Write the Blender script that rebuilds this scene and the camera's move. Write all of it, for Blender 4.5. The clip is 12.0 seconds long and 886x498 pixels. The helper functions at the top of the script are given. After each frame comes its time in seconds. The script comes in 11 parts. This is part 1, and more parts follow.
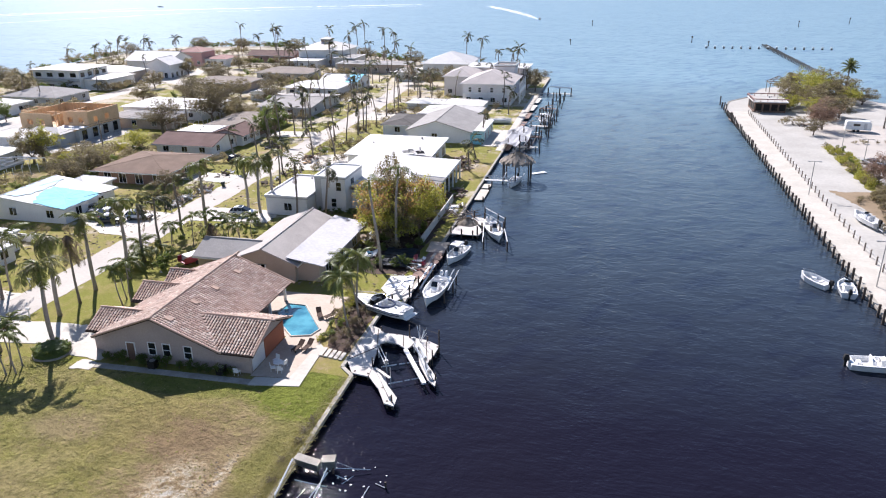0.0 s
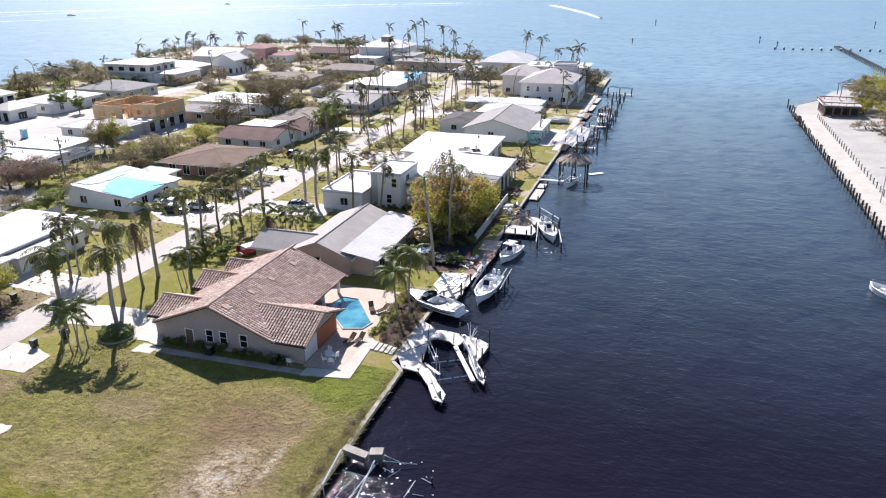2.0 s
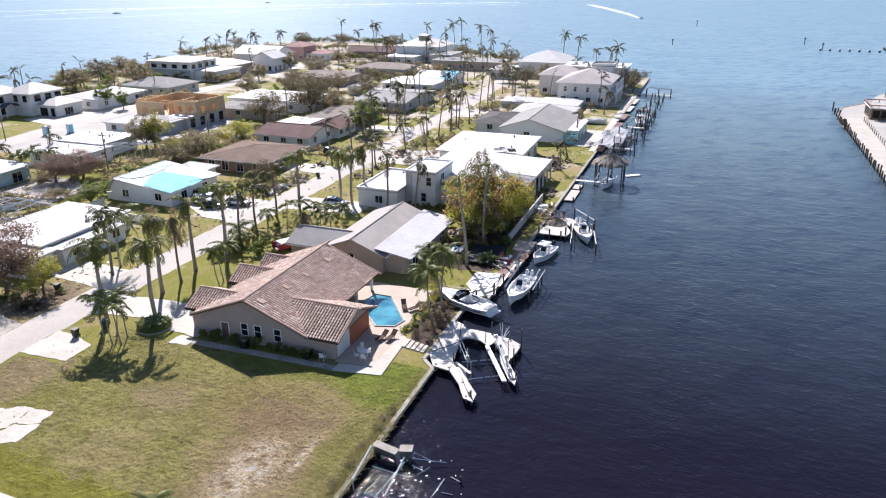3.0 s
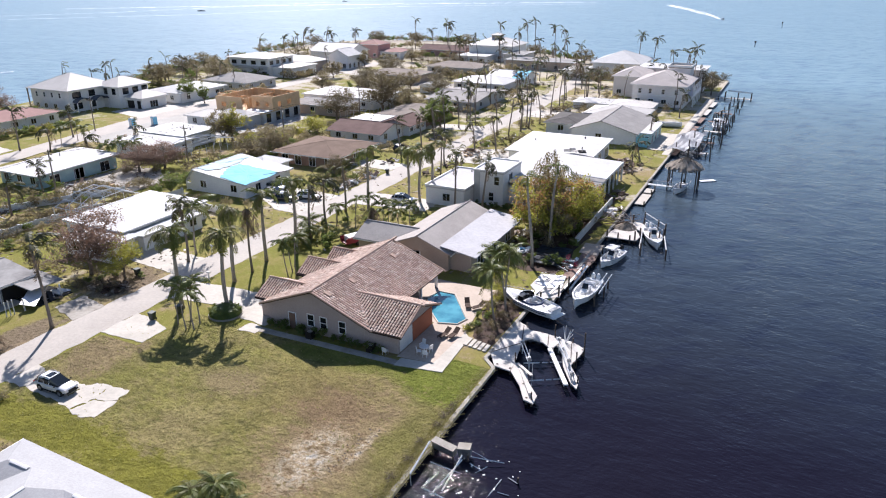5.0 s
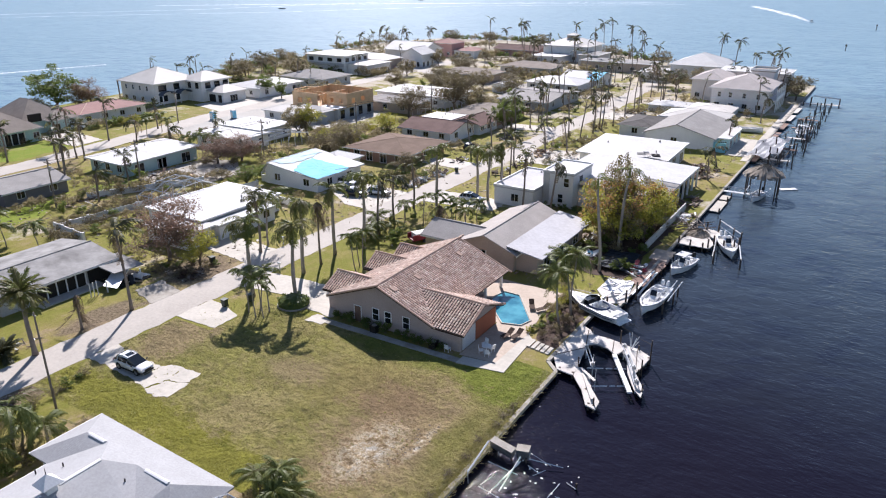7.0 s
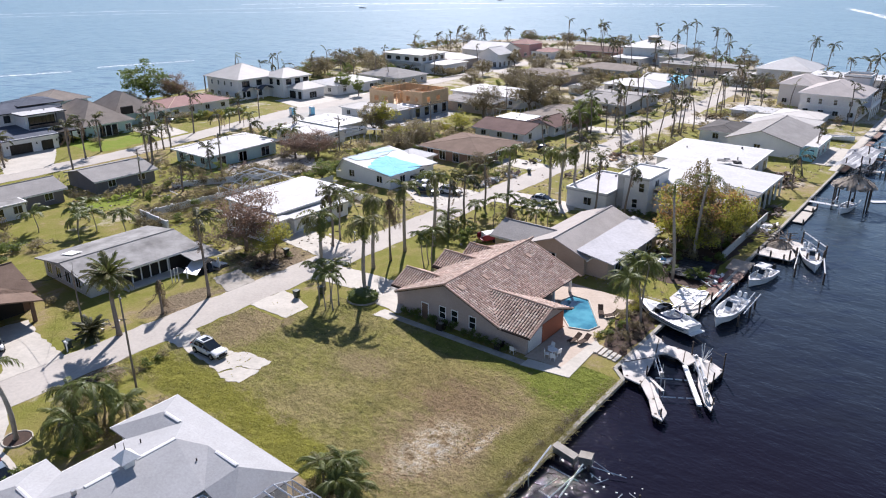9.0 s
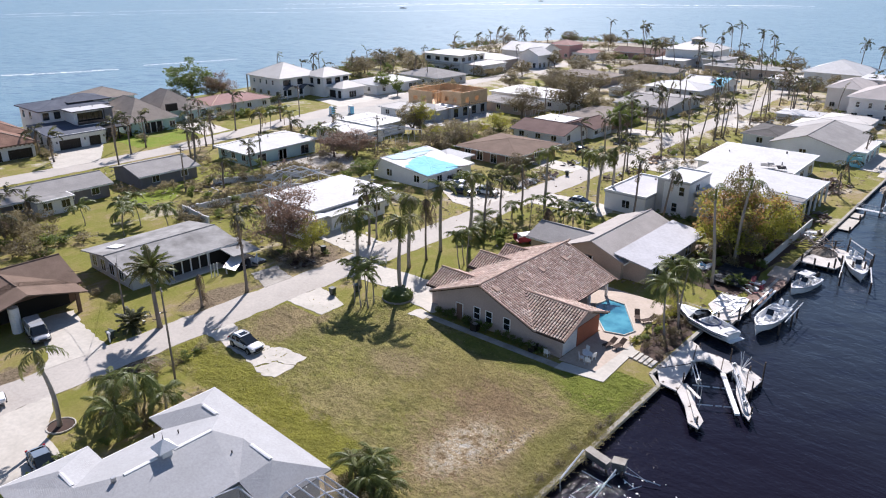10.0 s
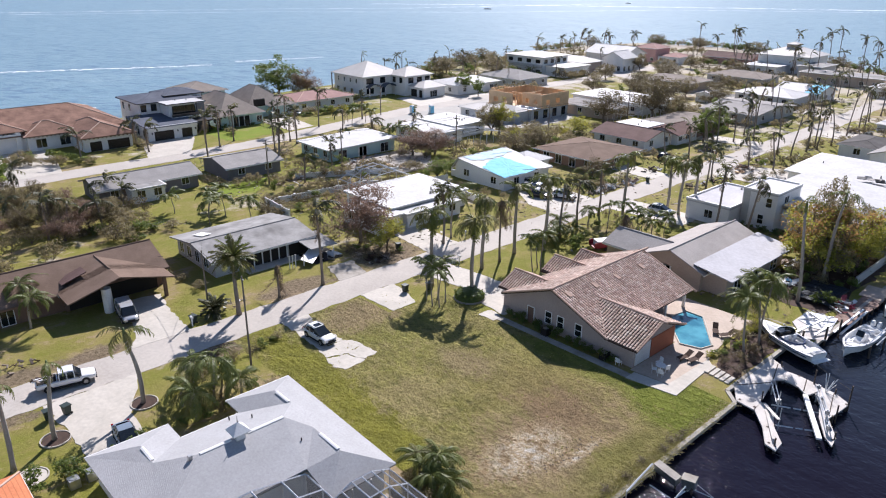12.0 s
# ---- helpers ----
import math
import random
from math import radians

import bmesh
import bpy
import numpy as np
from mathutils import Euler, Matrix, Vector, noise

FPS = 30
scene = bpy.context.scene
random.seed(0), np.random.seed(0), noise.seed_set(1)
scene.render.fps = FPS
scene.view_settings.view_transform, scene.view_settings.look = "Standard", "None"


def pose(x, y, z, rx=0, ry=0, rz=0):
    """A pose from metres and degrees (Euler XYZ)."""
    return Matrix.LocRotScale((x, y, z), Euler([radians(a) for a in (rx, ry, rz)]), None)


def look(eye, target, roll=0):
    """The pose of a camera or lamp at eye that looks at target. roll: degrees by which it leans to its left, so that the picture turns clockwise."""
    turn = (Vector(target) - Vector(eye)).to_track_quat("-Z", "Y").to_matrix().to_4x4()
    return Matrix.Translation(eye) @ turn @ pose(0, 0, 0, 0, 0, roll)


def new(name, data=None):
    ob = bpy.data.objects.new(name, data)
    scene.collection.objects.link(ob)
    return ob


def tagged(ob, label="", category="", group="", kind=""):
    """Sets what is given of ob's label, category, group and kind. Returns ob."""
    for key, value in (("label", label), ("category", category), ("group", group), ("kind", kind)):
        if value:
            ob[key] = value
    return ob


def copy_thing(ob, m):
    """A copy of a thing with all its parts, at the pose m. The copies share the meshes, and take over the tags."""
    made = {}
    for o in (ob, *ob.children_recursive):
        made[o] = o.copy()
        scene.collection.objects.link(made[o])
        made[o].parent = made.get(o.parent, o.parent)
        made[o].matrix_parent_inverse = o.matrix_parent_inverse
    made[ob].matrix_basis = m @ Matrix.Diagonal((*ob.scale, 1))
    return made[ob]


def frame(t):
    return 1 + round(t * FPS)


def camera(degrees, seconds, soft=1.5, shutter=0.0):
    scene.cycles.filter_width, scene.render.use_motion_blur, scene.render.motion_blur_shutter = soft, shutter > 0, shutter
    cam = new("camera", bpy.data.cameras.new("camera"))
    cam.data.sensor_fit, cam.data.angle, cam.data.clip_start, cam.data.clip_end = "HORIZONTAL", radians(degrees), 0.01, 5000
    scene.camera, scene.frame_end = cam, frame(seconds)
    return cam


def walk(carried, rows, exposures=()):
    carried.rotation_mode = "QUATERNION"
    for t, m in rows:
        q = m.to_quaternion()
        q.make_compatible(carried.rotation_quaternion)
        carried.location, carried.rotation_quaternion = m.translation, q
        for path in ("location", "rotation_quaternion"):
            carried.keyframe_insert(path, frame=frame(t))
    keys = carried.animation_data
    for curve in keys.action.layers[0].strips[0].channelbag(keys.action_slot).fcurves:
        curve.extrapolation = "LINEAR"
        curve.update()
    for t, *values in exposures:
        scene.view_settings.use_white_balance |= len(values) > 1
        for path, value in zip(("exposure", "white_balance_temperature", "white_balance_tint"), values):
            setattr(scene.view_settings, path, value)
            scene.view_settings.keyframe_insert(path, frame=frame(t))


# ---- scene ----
# ---- camera: it hovers 40 m over the canal, drifting a little, and turns slowly to the left ----
EXPO = 0.5
cam = camera(64.03, 12.0, soft=1.1)
PATH = [  # time, eye, yaw, pitch, roll
    (0.0, (0.00, 0.00, 40.00), 13.25, -21.30, -0.44), (0.5, (-0.00, -0.01, 39.97), 13.66, -21.31, -0.41),
    (1.0, (-0.01, -0.02, 39.94), 14.90, -21.34, -0.39), (1.5, (-0.01, -0.03, 39.91), 16.37, -21.37, -0.38),
    (2.0, (-0.01, -0.04, 39.89), 17.84, -21.38, -0.37), (2.5, (-0.01, -0.05, 39.87), 19.29, -21.40, -0.35),
    (3.0, (-0.02, -0.06, 39.84), 20.73, -21.41, -0.32), (5.0, (-0.02, -0.11, 39.77), 26.40, -21.43, -0.26),
    (5.5, (-0.02, -0.12, 39.76), 27.83, -21.44, -0.21), (6.0, (-0.03, -0.14, 39.74), 29.26, -21.45, -0.17),
    (6.5, (-0.03, -0.15, 39.73), 30.69, -21.46, -0.13), (7.0, (-0.03, -0.17, 39.72), 32.12, -21.46, -0.10),
    (9.0, (-0.03, -0.24, 39.70), 38.10, -21.45, 0.00), (9.5, (-0.03, -0.26, 39.70), 39.62, -21.44, 0.03),
    (10.0, (-0.03, -0.28, 39.70), 41.18, -21.42, 0.05), (10.5, (-0.03, -0.30, 39.71), 42.90, -21.40, 0.09),
    (11.0, (-0.03, -0.32, 39.71), 44.84, -21.39, 0.17), (11.5, (-0.02, -0.34, 39.71), 46.80, -21.38, 0.28),
    (12.0, (-0.02, -0.36, 39.72), 47.54, -21.38, 0.33),
]


def aim(eye, yaw, pitch, roll):
    a, b = radians(yaw), radians(pitch)
    way = Vector((-math.sin(a) * math.cos(b), math.cos(a) * math.cos(b), math.sin(b)))
    return look(eye, Vector(eye) + way * 10, roll)


walk(cam, [(t, aim(e, a, b, c)) for t, e, a, b, c in PATH], exposures=[(0.0, EXPO + 0.36, 6150, 18), (6.0, EXPO + 0.17, 6150, 18), (12.0, EXPO + 0.06, 6100, 18)])

# ---- light: low winter sun ahead and to the left, clear sky ----
SUN_AZ, SUN_EL = 36.5, 40.0
world = bpy.data.worlds.new("world")
scene.world = world
world.use_nodes = True
wn = world.node_tree
sky = wn.nodes.new("ShaderNodeTexSky")
sky.sky_type, sky.sun_disc = "NISHITA", False
sky.sun_elevation, sky.sun_rotation = radians(SUN_EL), radians(-SUN_AZ)
sky.air_density, sky.dust_density, sky.ozone_density = 1.0, 0.2, 2.0
wn.nodes["Background"].inputs[1].default_value = 0.074
wn.links.new(sky.outputs[0], wn.nodes["Background"].inputs[0])
sun_way = Vector((-math.sin(radians(SUN_AZ)) * math.cos(radians(SUN_EL)), math.cos(radians(SUN_AZ)) * math.cos(radians(SUN_EL)), math.sin(radians(SUN_EL))))
sun = new("sun", bpy.data.lights.new("sun", "SUN"))
sun.data.energy, sun.data.angle, sun.data.color = 5.0, radians(0.6), (1.0, 0.95, 0.88)
sun.matrix_world = look(sun_way * 400, (0, 0, 0))

# ---- materials ----


def mat(name, base, rough=0.7, metal=0.0, spec=0.4):
    m = bpy.data.materials.new(name)
    m.use_nodes = True
    b = m.node_tree.nodes["Principled BSDF"]
    b.inputs["Base Color"].default_value = (*base, 1)
    b.inputs["Roughness"].default_value = rough
    b.inputs["Metallic"].default_value = metal
    b.inputs["Specular IOR Level"].default_value = spec
    return m, m.node_tree, b


def node(nt, kind, **kw):
    n = nt.nodes.new(kind)
    for k, v in kw.items():
        n.inputs[k.replace("_", " ")].default_value = v
    return n


def coords(nt, world_space=True):
    if world_space:
        return nt.nodes.new("ShaderNodeNewGeometry").outputs["Position"]
    return nt.nodes.new("ShaderNodeTexCoord").outputs["Object"]


def noise_tex(nt, vec, scale, detail=4.0, rough=0.55, stretch=None):
    if stretch:
        mp = nt.nodes.new("ShaderNodeMapping")
        mp.inputs["Scale"].default_value = stretch
        nt.links.new(vec, mp.inputs["Vector"])
        vec = mp.outputs["Vector"]
    n = node(nt, "ShaderNodeTexNoise", Scale=scale, Detail=detail, Roughness=rough)
    nt.links.new(vec, n.inputs["Vector"])
    return n.outputs["Fac"]


def ramp(nt, fac, stops):
    r = nt.nodes.new("ShaderNodeValToRGB")
    r.color_ramp.elements[0].position, r.color_ramp.elements[0].color = stops[0][0], (*stops[0][1], 1)
    r.color_ramp.elements[1].position, r.color_ramp.elements[1].color = stops[-1][0], (*stops[-1][1], 1)
    for p, c in stops[1:-1]:
        r.color_ramp.elements.new(p).color = (*c, 1)
    nt.links.new(fac, r.inputs["Fac"])
    return r.outputs["Color"]


def blend(nt, fac, a, b, how="MIX"):
    m = nt.nodes.new("ShaderNodeMix")
    m.data_type, m.blend_type = "RGBA", how
    for s, i in ((fac, 0), (a, 6), (b, 7)):
        if isinstance(s, (int, float)):
            m.inputs[i].default_value = s
        elif isinstance(s, tuple):
            m.inputs[i].default_value = (*s, 1)
        else:
            nt.links.new(s, m.inputs[i])
    return m.outputs[2]


def bump(nt, b, height, strength=0.4, dist=0.05):
    n = node(nt, "ShaderNodeBump", Strength=strength, Distance=dist)
    nt.links.new(height, n.inputs["Height"])
    nt.links.new(n.outputs["Normal"], b.inputs["Normal"])


def mth(nt, op, a, b=0.0):
    n = nt.nodes.new("ShaderNodeMath")
    n.operation = op
    for i, s in enumerate((a, b)):
        if isinstance(s, (int, float)):
            n.inputs[i].default_value = s
        else:
            nt.links.new(s, n.inputs[i])
    return n.outputs[0]


def surface(name, base, dark, rough=0.75, grain=3.0, stain=0.25, relief=0.02, metal=0.0, spec=0.35, space=True, vary=0.0):
    """A worn, grained surface: base colour drifting to a dark one at two scales, with fine relief."""
    m, nt, b = mat(name, base, rough, metal, spec)
    v = coords(nt, space)
    big = noise_tex(nt, v, stain, 5.0, 0.6)
    fine = noise_tex(nt, v, grain, 6.0, 0.65)
    c = ramp(nt, big, [(0.32, dark), (0.62, base)])
    c = blend(nt, 0.35, c, ramp(nt, fine, [(0.3, tuple(x * 0.62 for x in base)), (0.7, tuple(min(0.95, x * 1.22) for x in base))]))
    if vary:
        info = nt.nodes.new("ShaderNodeObjectInfo")
        hsv = node(nt, "ShaderNodeHueSaturation")
        nt.links.new(mth(nt, "ADD", mth(nt, "MULTIPLY", info.outputs["Random"], vary * 2), 1 - vary), hsv.inputs["Value"])
        nt.links.new(c, hsv.inputs["Color"])
        c = hsv.outputs["Color"]
    nt.links.new(c, b.inputs["Base Color"])
    nt.links.new(ramp(nt, fine, [(0.2, (rough * 0.85,) * 3), (0.8, (min(1, rough * 1.12),) * 3)]), b.inputs["Roughness"])
    bump(nt, b, fine, 0.5, relief)
    return m


def make_grass(name, lush, dry, soil, sand, worn=()):
    """Storm-salted lawns: green drifting to straw, worn to soil, and to pale sand towards the point."""
    m, nt, b = mat(name, lush, 0.9, 0, 0.12)
    v = coords(nt)
    big = noise_tex(nt, v, 0.055, 5.0, 0.62)
    mid = noise_tex(nt, v, 0.45, 7.0, 0.72, (1.0, 0.6, 1.0))
    fine = noise_tex(nt, v, 2.6, 8.0, 0.8)
    drift = noise_tex(nt, v, 0.075, 6.0, 0.66)
    sep = nt.nodes.new("ShaderNodeSeparateXYZ")
    nt.links.new(v, sep.inputs[0])
    c = ramp(nt, big, [(0.46, lush), (0.62, dry)])
    c = blend(nt, ramp(nt, mid, [(0.46, (0, 0, 0)), (0.64, (0.8,) * 3)]), c, dry)
    c = blend(nt, ramp(nt, mth(nt, "MULTIPLY", big, mid), [(0.285, (0, 0, 0)), (0.345, (0.9,) * 3)]), c, soil)
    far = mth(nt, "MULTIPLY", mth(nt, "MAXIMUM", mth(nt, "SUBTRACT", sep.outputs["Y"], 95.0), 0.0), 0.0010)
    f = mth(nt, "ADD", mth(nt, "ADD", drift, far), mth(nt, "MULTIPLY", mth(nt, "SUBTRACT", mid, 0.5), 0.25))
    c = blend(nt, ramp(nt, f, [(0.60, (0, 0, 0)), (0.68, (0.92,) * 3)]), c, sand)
    for wx, wy, rx, ry in worn:  # bare dirt worn along the street
        mp = nt.nodes.new("ShaderNodeMapping")
        mp.vector_type = "TEXTURE"
        mp.inputs["Location"].default_value, mp.inputs["Scale"].default_value = (wx, wy, 0), (rx, ry, 50)
        nt.links.new(v, mp.inputs["Vector"])
        ln = nt.nodes.new("ShaderNodeVectorMath")
        ln.operation = "LENGTH"
        nt.links.new(mp.outputs["Vector"], ln.inputs[0])
        edge = mth(nt, "ADD", ln.outputs["Value"], mth(nt, "MULTIPLY", mth(nt, "SUBTRACT", mid, 0.5), 2.4))
        c = blend(nt, ramp(nt, edge, [(0.7, (0.92,) * 3), (1.1, (0, 0, 0))]), c, blend(nt, ramp(nt, fine, [(0.4, (0, 0, 0)), (0.6, (1,) * 3)]), (0.13, 0.095, 0.06), (0.29, 0.225, 0.155)))
    c = blend(nt, 0.5, c, ramp(nt, fine, [(0.26, (0.3,) * 3), (0.66, (1.0,) * 3)]), "MULTIPLY")
    nt.links.new(c, b.inputs["Base Color"])
    bump(nt, b, mth(nt, "ADD", fine, mth(nt, "MULTIPLY", mid, 1.5)), 1.0, 0.16)
    return m


def make_lot():
    """The empty lot: green along its borders, straw-coloured in the middle and a bare sandy scar."""
    m, nt, b = mat("lot_grass", (0.1, 0.12, 0.03), 0.92, 0, 0.12)
    v = coords(nt)
    big = noise_tex(nt, v, 0.09, 5.0, 0.6)
    turn = nt.nodes.new("ShaderNodeMapping")
    turn.inputs["Rotation"].default_value = (0, 0, radians(24))
    nt.links.new(v, turn.inputs["Vector"])
    streak = noise_tex(nt, turn.outputs["Vector"], 0.55, 8.0, 0.74, (0.7, 1.1, 1.0))
    ridges = noise_tex(nt, v, 1.15, 5.0, 0.66)
    furrow = noise_tex(nt, v, 0.8, 3.0, 0.5, (0.12, 1.0, 1.0))
    fine = noise_tex(nt, v, 2.4, 8.0, 0.82)
    crumb = noise_tex(nt, v, 0.8, 9.0, 0.8)
    c = ramp(nt, big, [(0.38, (0.285, 0.283, 0.066)), (0.52, (0.35, 0.318, 0.096)), (0.64, (0.43, 0.355, 0.155))])
    c = blend(nt, ramp(nt, streak, [(0.47, (0, 0, 0)), (0.62, (0.8,) * 3)]), c, (0.375, 0.31, 0.135))
    c = blend(nt, ramp(nt, ridges, [(0.36, (0.65,) * 3), (0.5, (0, 0, 0))]), c, (0.15, 0.145, 0.045))
    c = blend(nt, ramp(nt, furrow, [(0.34, (0.4,) * 3), (0.46, (0, 0, 0))]), c, (0.20, 0.175, 0.06))

    def spot(x, y, rx, ry, rag=2.6, by=streak):
        mp = nt.nodes.new("ShaderNodeMapping")
        mp.vector_type = "TEXTURE"
        mp.inputs["Location"].default_value, mp.inputs["Scale"].default_value = (x, y, 0), (rx, ry, 50)
        nt.links.new(v, mp.inputs["Vector"])
        ln = nt.nodes.new("ShaderNodeVectorMath")
        ln.operation = "LENGTH"
        nt.links.new(mp.outputs["Vector"], ln.inputs[0])
        return mth(nt, "ADD", ln.outputs["Value"], mth(nt, "MULTIPLY", mth(nt, "SUBTRACT", by, 0.5), rag))

    green, lush = (0.275, 0.265, 0.042), (0.225, 0.262, 0.040)
    c = blend(nt, ramp(nt, spot(-28.0, 57.4, 6.6, 5.8, 1.2), [(0.75, (0.95,) * 3), (1.05, (0, 0, 0))]), c, lush)
    c = blend(nt, ramp(nt, spot(-40.0, 56.0, 9.0, 2.2, 1.8), [(0.7, (0.6,) * 3), (1.1, (0, 0, 0))]), c, lush)
    c = blend(nt, ramp(nt, spot(-58.0, 33.5, 16.0, 3.2), [(0.6, (0.9,) * 3), (1.2, (0, 0, 0))]), c, green)
    c = blend(nt, ramp(nt, spot(-44.0, 32.5, 12.0, 3.0), [(0.6, (0.9,) * 3), (1.2, (0, 0, 0))]), c, green)
    c = blend(nt, ramp(nt, spot(-65.2, 45.0, 4.2, 7.0), [(0.6, (0.9,) * 3), (1.2, (0, 0, 0))]), c, (0.36, 0.275, 0.15))
    c = blend(nt, ramp(nt, spot(-37.0, 48.5, 12.0, 8.0), [(0.4, (0.65,) * 3), (1.2, (0, 0, 0))]), c, (0.345, 0.265, 0.115))
    c = blend(nt, ramp(nt, spot(-48.0, 47.2, 5.0, 3.0), [(0.5, (0.7,) * 3), (1.2, (0, 0, 0))]), c, (0.37, 0.28, 0.16))
    c = blend(nt, ramp(nt, spot(-32.4, 43.0, 8.0, 12.0), [(0.5, (0.85,) * 3), (1.2, (0, 0, 0))]), c, (0.40, 0.30, 0.165))
    c = blend(nt, ramp(nt, spot(-35.6, 47.6, 5.4, 4.6), [(0.4, (0.75,) * 3), (1.1, (0, 0, 0))]), c, (0.30, 0.205, 0.115))
    c = blend(nt, ramp(nt, spot(-27.6, 45.4, 2.0, 7.0), [(0.4, (0.8,) * 3), (1.1, (0, 0, 0))]), c, (0.26, 0.245, 0.065))
    sandy = ramp(nt, crumb, [(0.37, (0.25, 0.17, 0.09)), (0.45, (0.44, 0.32, 0.18)), (0.52, (0.66, 0.54, 0.365)), (0.595, (0.90, 0.85, 0.75))])
    c = blend(nt, ramp(nt, spot(-33.4, 40.4, 3.3, 6.2, 4.6, crumb), [(0.7, (0.95,) * 3), (1.05, (0, 0, 0))]), c, sandy)
    c = blend(nt, ramp(nt, spot(-30.0, 43.5, 0.9, 4.8, 4.0, crumb), [(0.5, (0.9,) * 3), (0.8, (0, 0, 0))]), c, sandy)
    clump = noise_tex(nt, v, 0.42, 7.0, 0.72)
    c = blend(nt, 0.5, c, ramp(nt, clump, [(0.40, (0.5,) * 3), (0.58, (1.0,) * 3)]), "MULTIPLY")
    c = blend(nt, 0.55, c, ramp(nt, fine, [(0.30, (0.35,) * 3), (0.62, (1.0,) * 3)]), "MULTIPLY")
    nt.links.new(c, b.inputs["Base Color"])
    bump(nt, b, mth(nt, "ADD", mth(nt, "ADD", fine, mth(nt, "MULTIPLY", clump, 1.4)), mth(nt, "MULTIPLY", ridges, 2.4)), 1.0, 0.36)
    return m


def make_water():
    """Tannin-dark canal water; on the wind-roughened bay, sky reflection and haze are painted as pale blue."""
    m, nt, b = mat("canal_water", (0.008, 0.011, 0.030), 0.08, 0, 0.5)
    b.inputs["IOR"].default_value = 1.33
    v = coords(nt)
    sep = nt.nodes.new("ShaderNodeSeparateXYZ")
    nt.links.new(v, sep.inputs[0])
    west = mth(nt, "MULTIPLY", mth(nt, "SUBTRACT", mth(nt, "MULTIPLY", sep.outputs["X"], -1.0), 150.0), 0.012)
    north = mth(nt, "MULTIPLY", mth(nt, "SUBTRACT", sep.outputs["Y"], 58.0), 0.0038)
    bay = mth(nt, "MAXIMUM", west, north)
    swell = noise_tex(nt, v, 0.13, 4.0, 0.55, (0.8, 1.0, 1.0))
    wave = noise_tex(nt, v, 0.75, 3.0, 0.58, (0.65, 1.0, 1.0))
    chop = noise_tex(nt, v, 3.0, 3.0, 0.6, (0.7, 1.0, 1.0))
    patch = noise_tex(nt, v, 0.02, 3.0, 0.5, (1.0, 0.4, 1.0))
    cat = noise_tex(nt, v, 0.05, 7.0, 0.74, (0.55, 1.0, 1.0))
    turn = nt.nodes.new("ShaderNodeMapping")
    turn.inputs["Rotation"].default_value = (0, 0, radians(-42))
    nt.links.new(v, turn.inputs["Vector"])
    crest = noise_tex(nt, turn.outputs["Vector"], 0.42, 5.0, 0.64, (0.36, 0.8, 1.0))
    h = mth(nt, "ADD", mth(nt, "MULTIPLY", wave, 0.55), mth(nt, "MULTIPLY", chop, 0.15))
    h = mth(nt, "ADD", mth(nt, "MULTIPLY", h, mth(nt, "ADD", patch, 0.3)), mth(nt, "MULTIPLY", swell, 0.9))
    mp = nt.nodes.new("ShaderNodeMapping")  # slapping chop round the sunken lift
    mp.vector_type = "TEXTURE"
    mp.inputs["Location"].default_value, mp.inputs["Scale"].default_value = (-21.5, 42.0, 0), (5.5, 7.0, 50)
    nt.links.new(v, mp.inputs["Vector"])
    ln = nt.nodes.new("ShaderNodeVectorMath")
    ln.operation = "LENGTH"
    nt.links.new(mp.outputs["Vector"], ln.inputs[0])
    near = ramp(nt, ln.outputs["Value"], [(0.45, (1,) * 3), (1.0, (0, 0, 0))])
    slap = noise_tex(nt, v, 5.0, 2.0, 0.6)
    h = mth(nt, "ADD", h, mth(nt, "MULTIPLY", mth(nt, "MULTIPLY", slap, 0.13), near))
    bump(nt, b, h, 0.6, 0.5)
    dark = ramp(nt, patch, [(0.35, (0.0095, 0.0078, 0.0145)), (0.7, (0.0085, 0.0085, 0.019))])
    # pale blue paints reflected sky and haze; crest noise paints wave shading and glint
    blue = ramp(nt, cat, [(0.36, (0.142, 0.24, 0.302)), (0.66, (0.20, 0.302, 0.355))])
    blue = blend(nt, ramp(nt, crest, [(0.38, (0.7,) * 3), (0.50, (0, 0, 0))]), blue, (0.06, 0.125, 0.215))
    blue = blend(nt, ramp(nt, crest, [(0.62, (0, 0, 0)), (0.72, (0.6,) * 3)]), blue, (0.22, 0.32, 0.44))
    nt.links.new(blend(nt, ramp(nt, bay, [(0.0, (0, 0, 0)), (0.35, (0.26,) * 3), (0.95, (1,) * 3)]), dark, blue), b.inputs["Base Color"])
    nt.links.new(ramp(nt, bay, [(0.0, (0.06,) * 3), (0.8, (0.30,) * 3)]), b.inputs["Roughness"])
    nt.links.new(ramp(nt, bay, [(0.0, (0.22,) * 3), (0.3, (0.30,) * 3), (0.9, (0.13,) * 3)]), b.inputs["Specular IOR Level"])
    return m


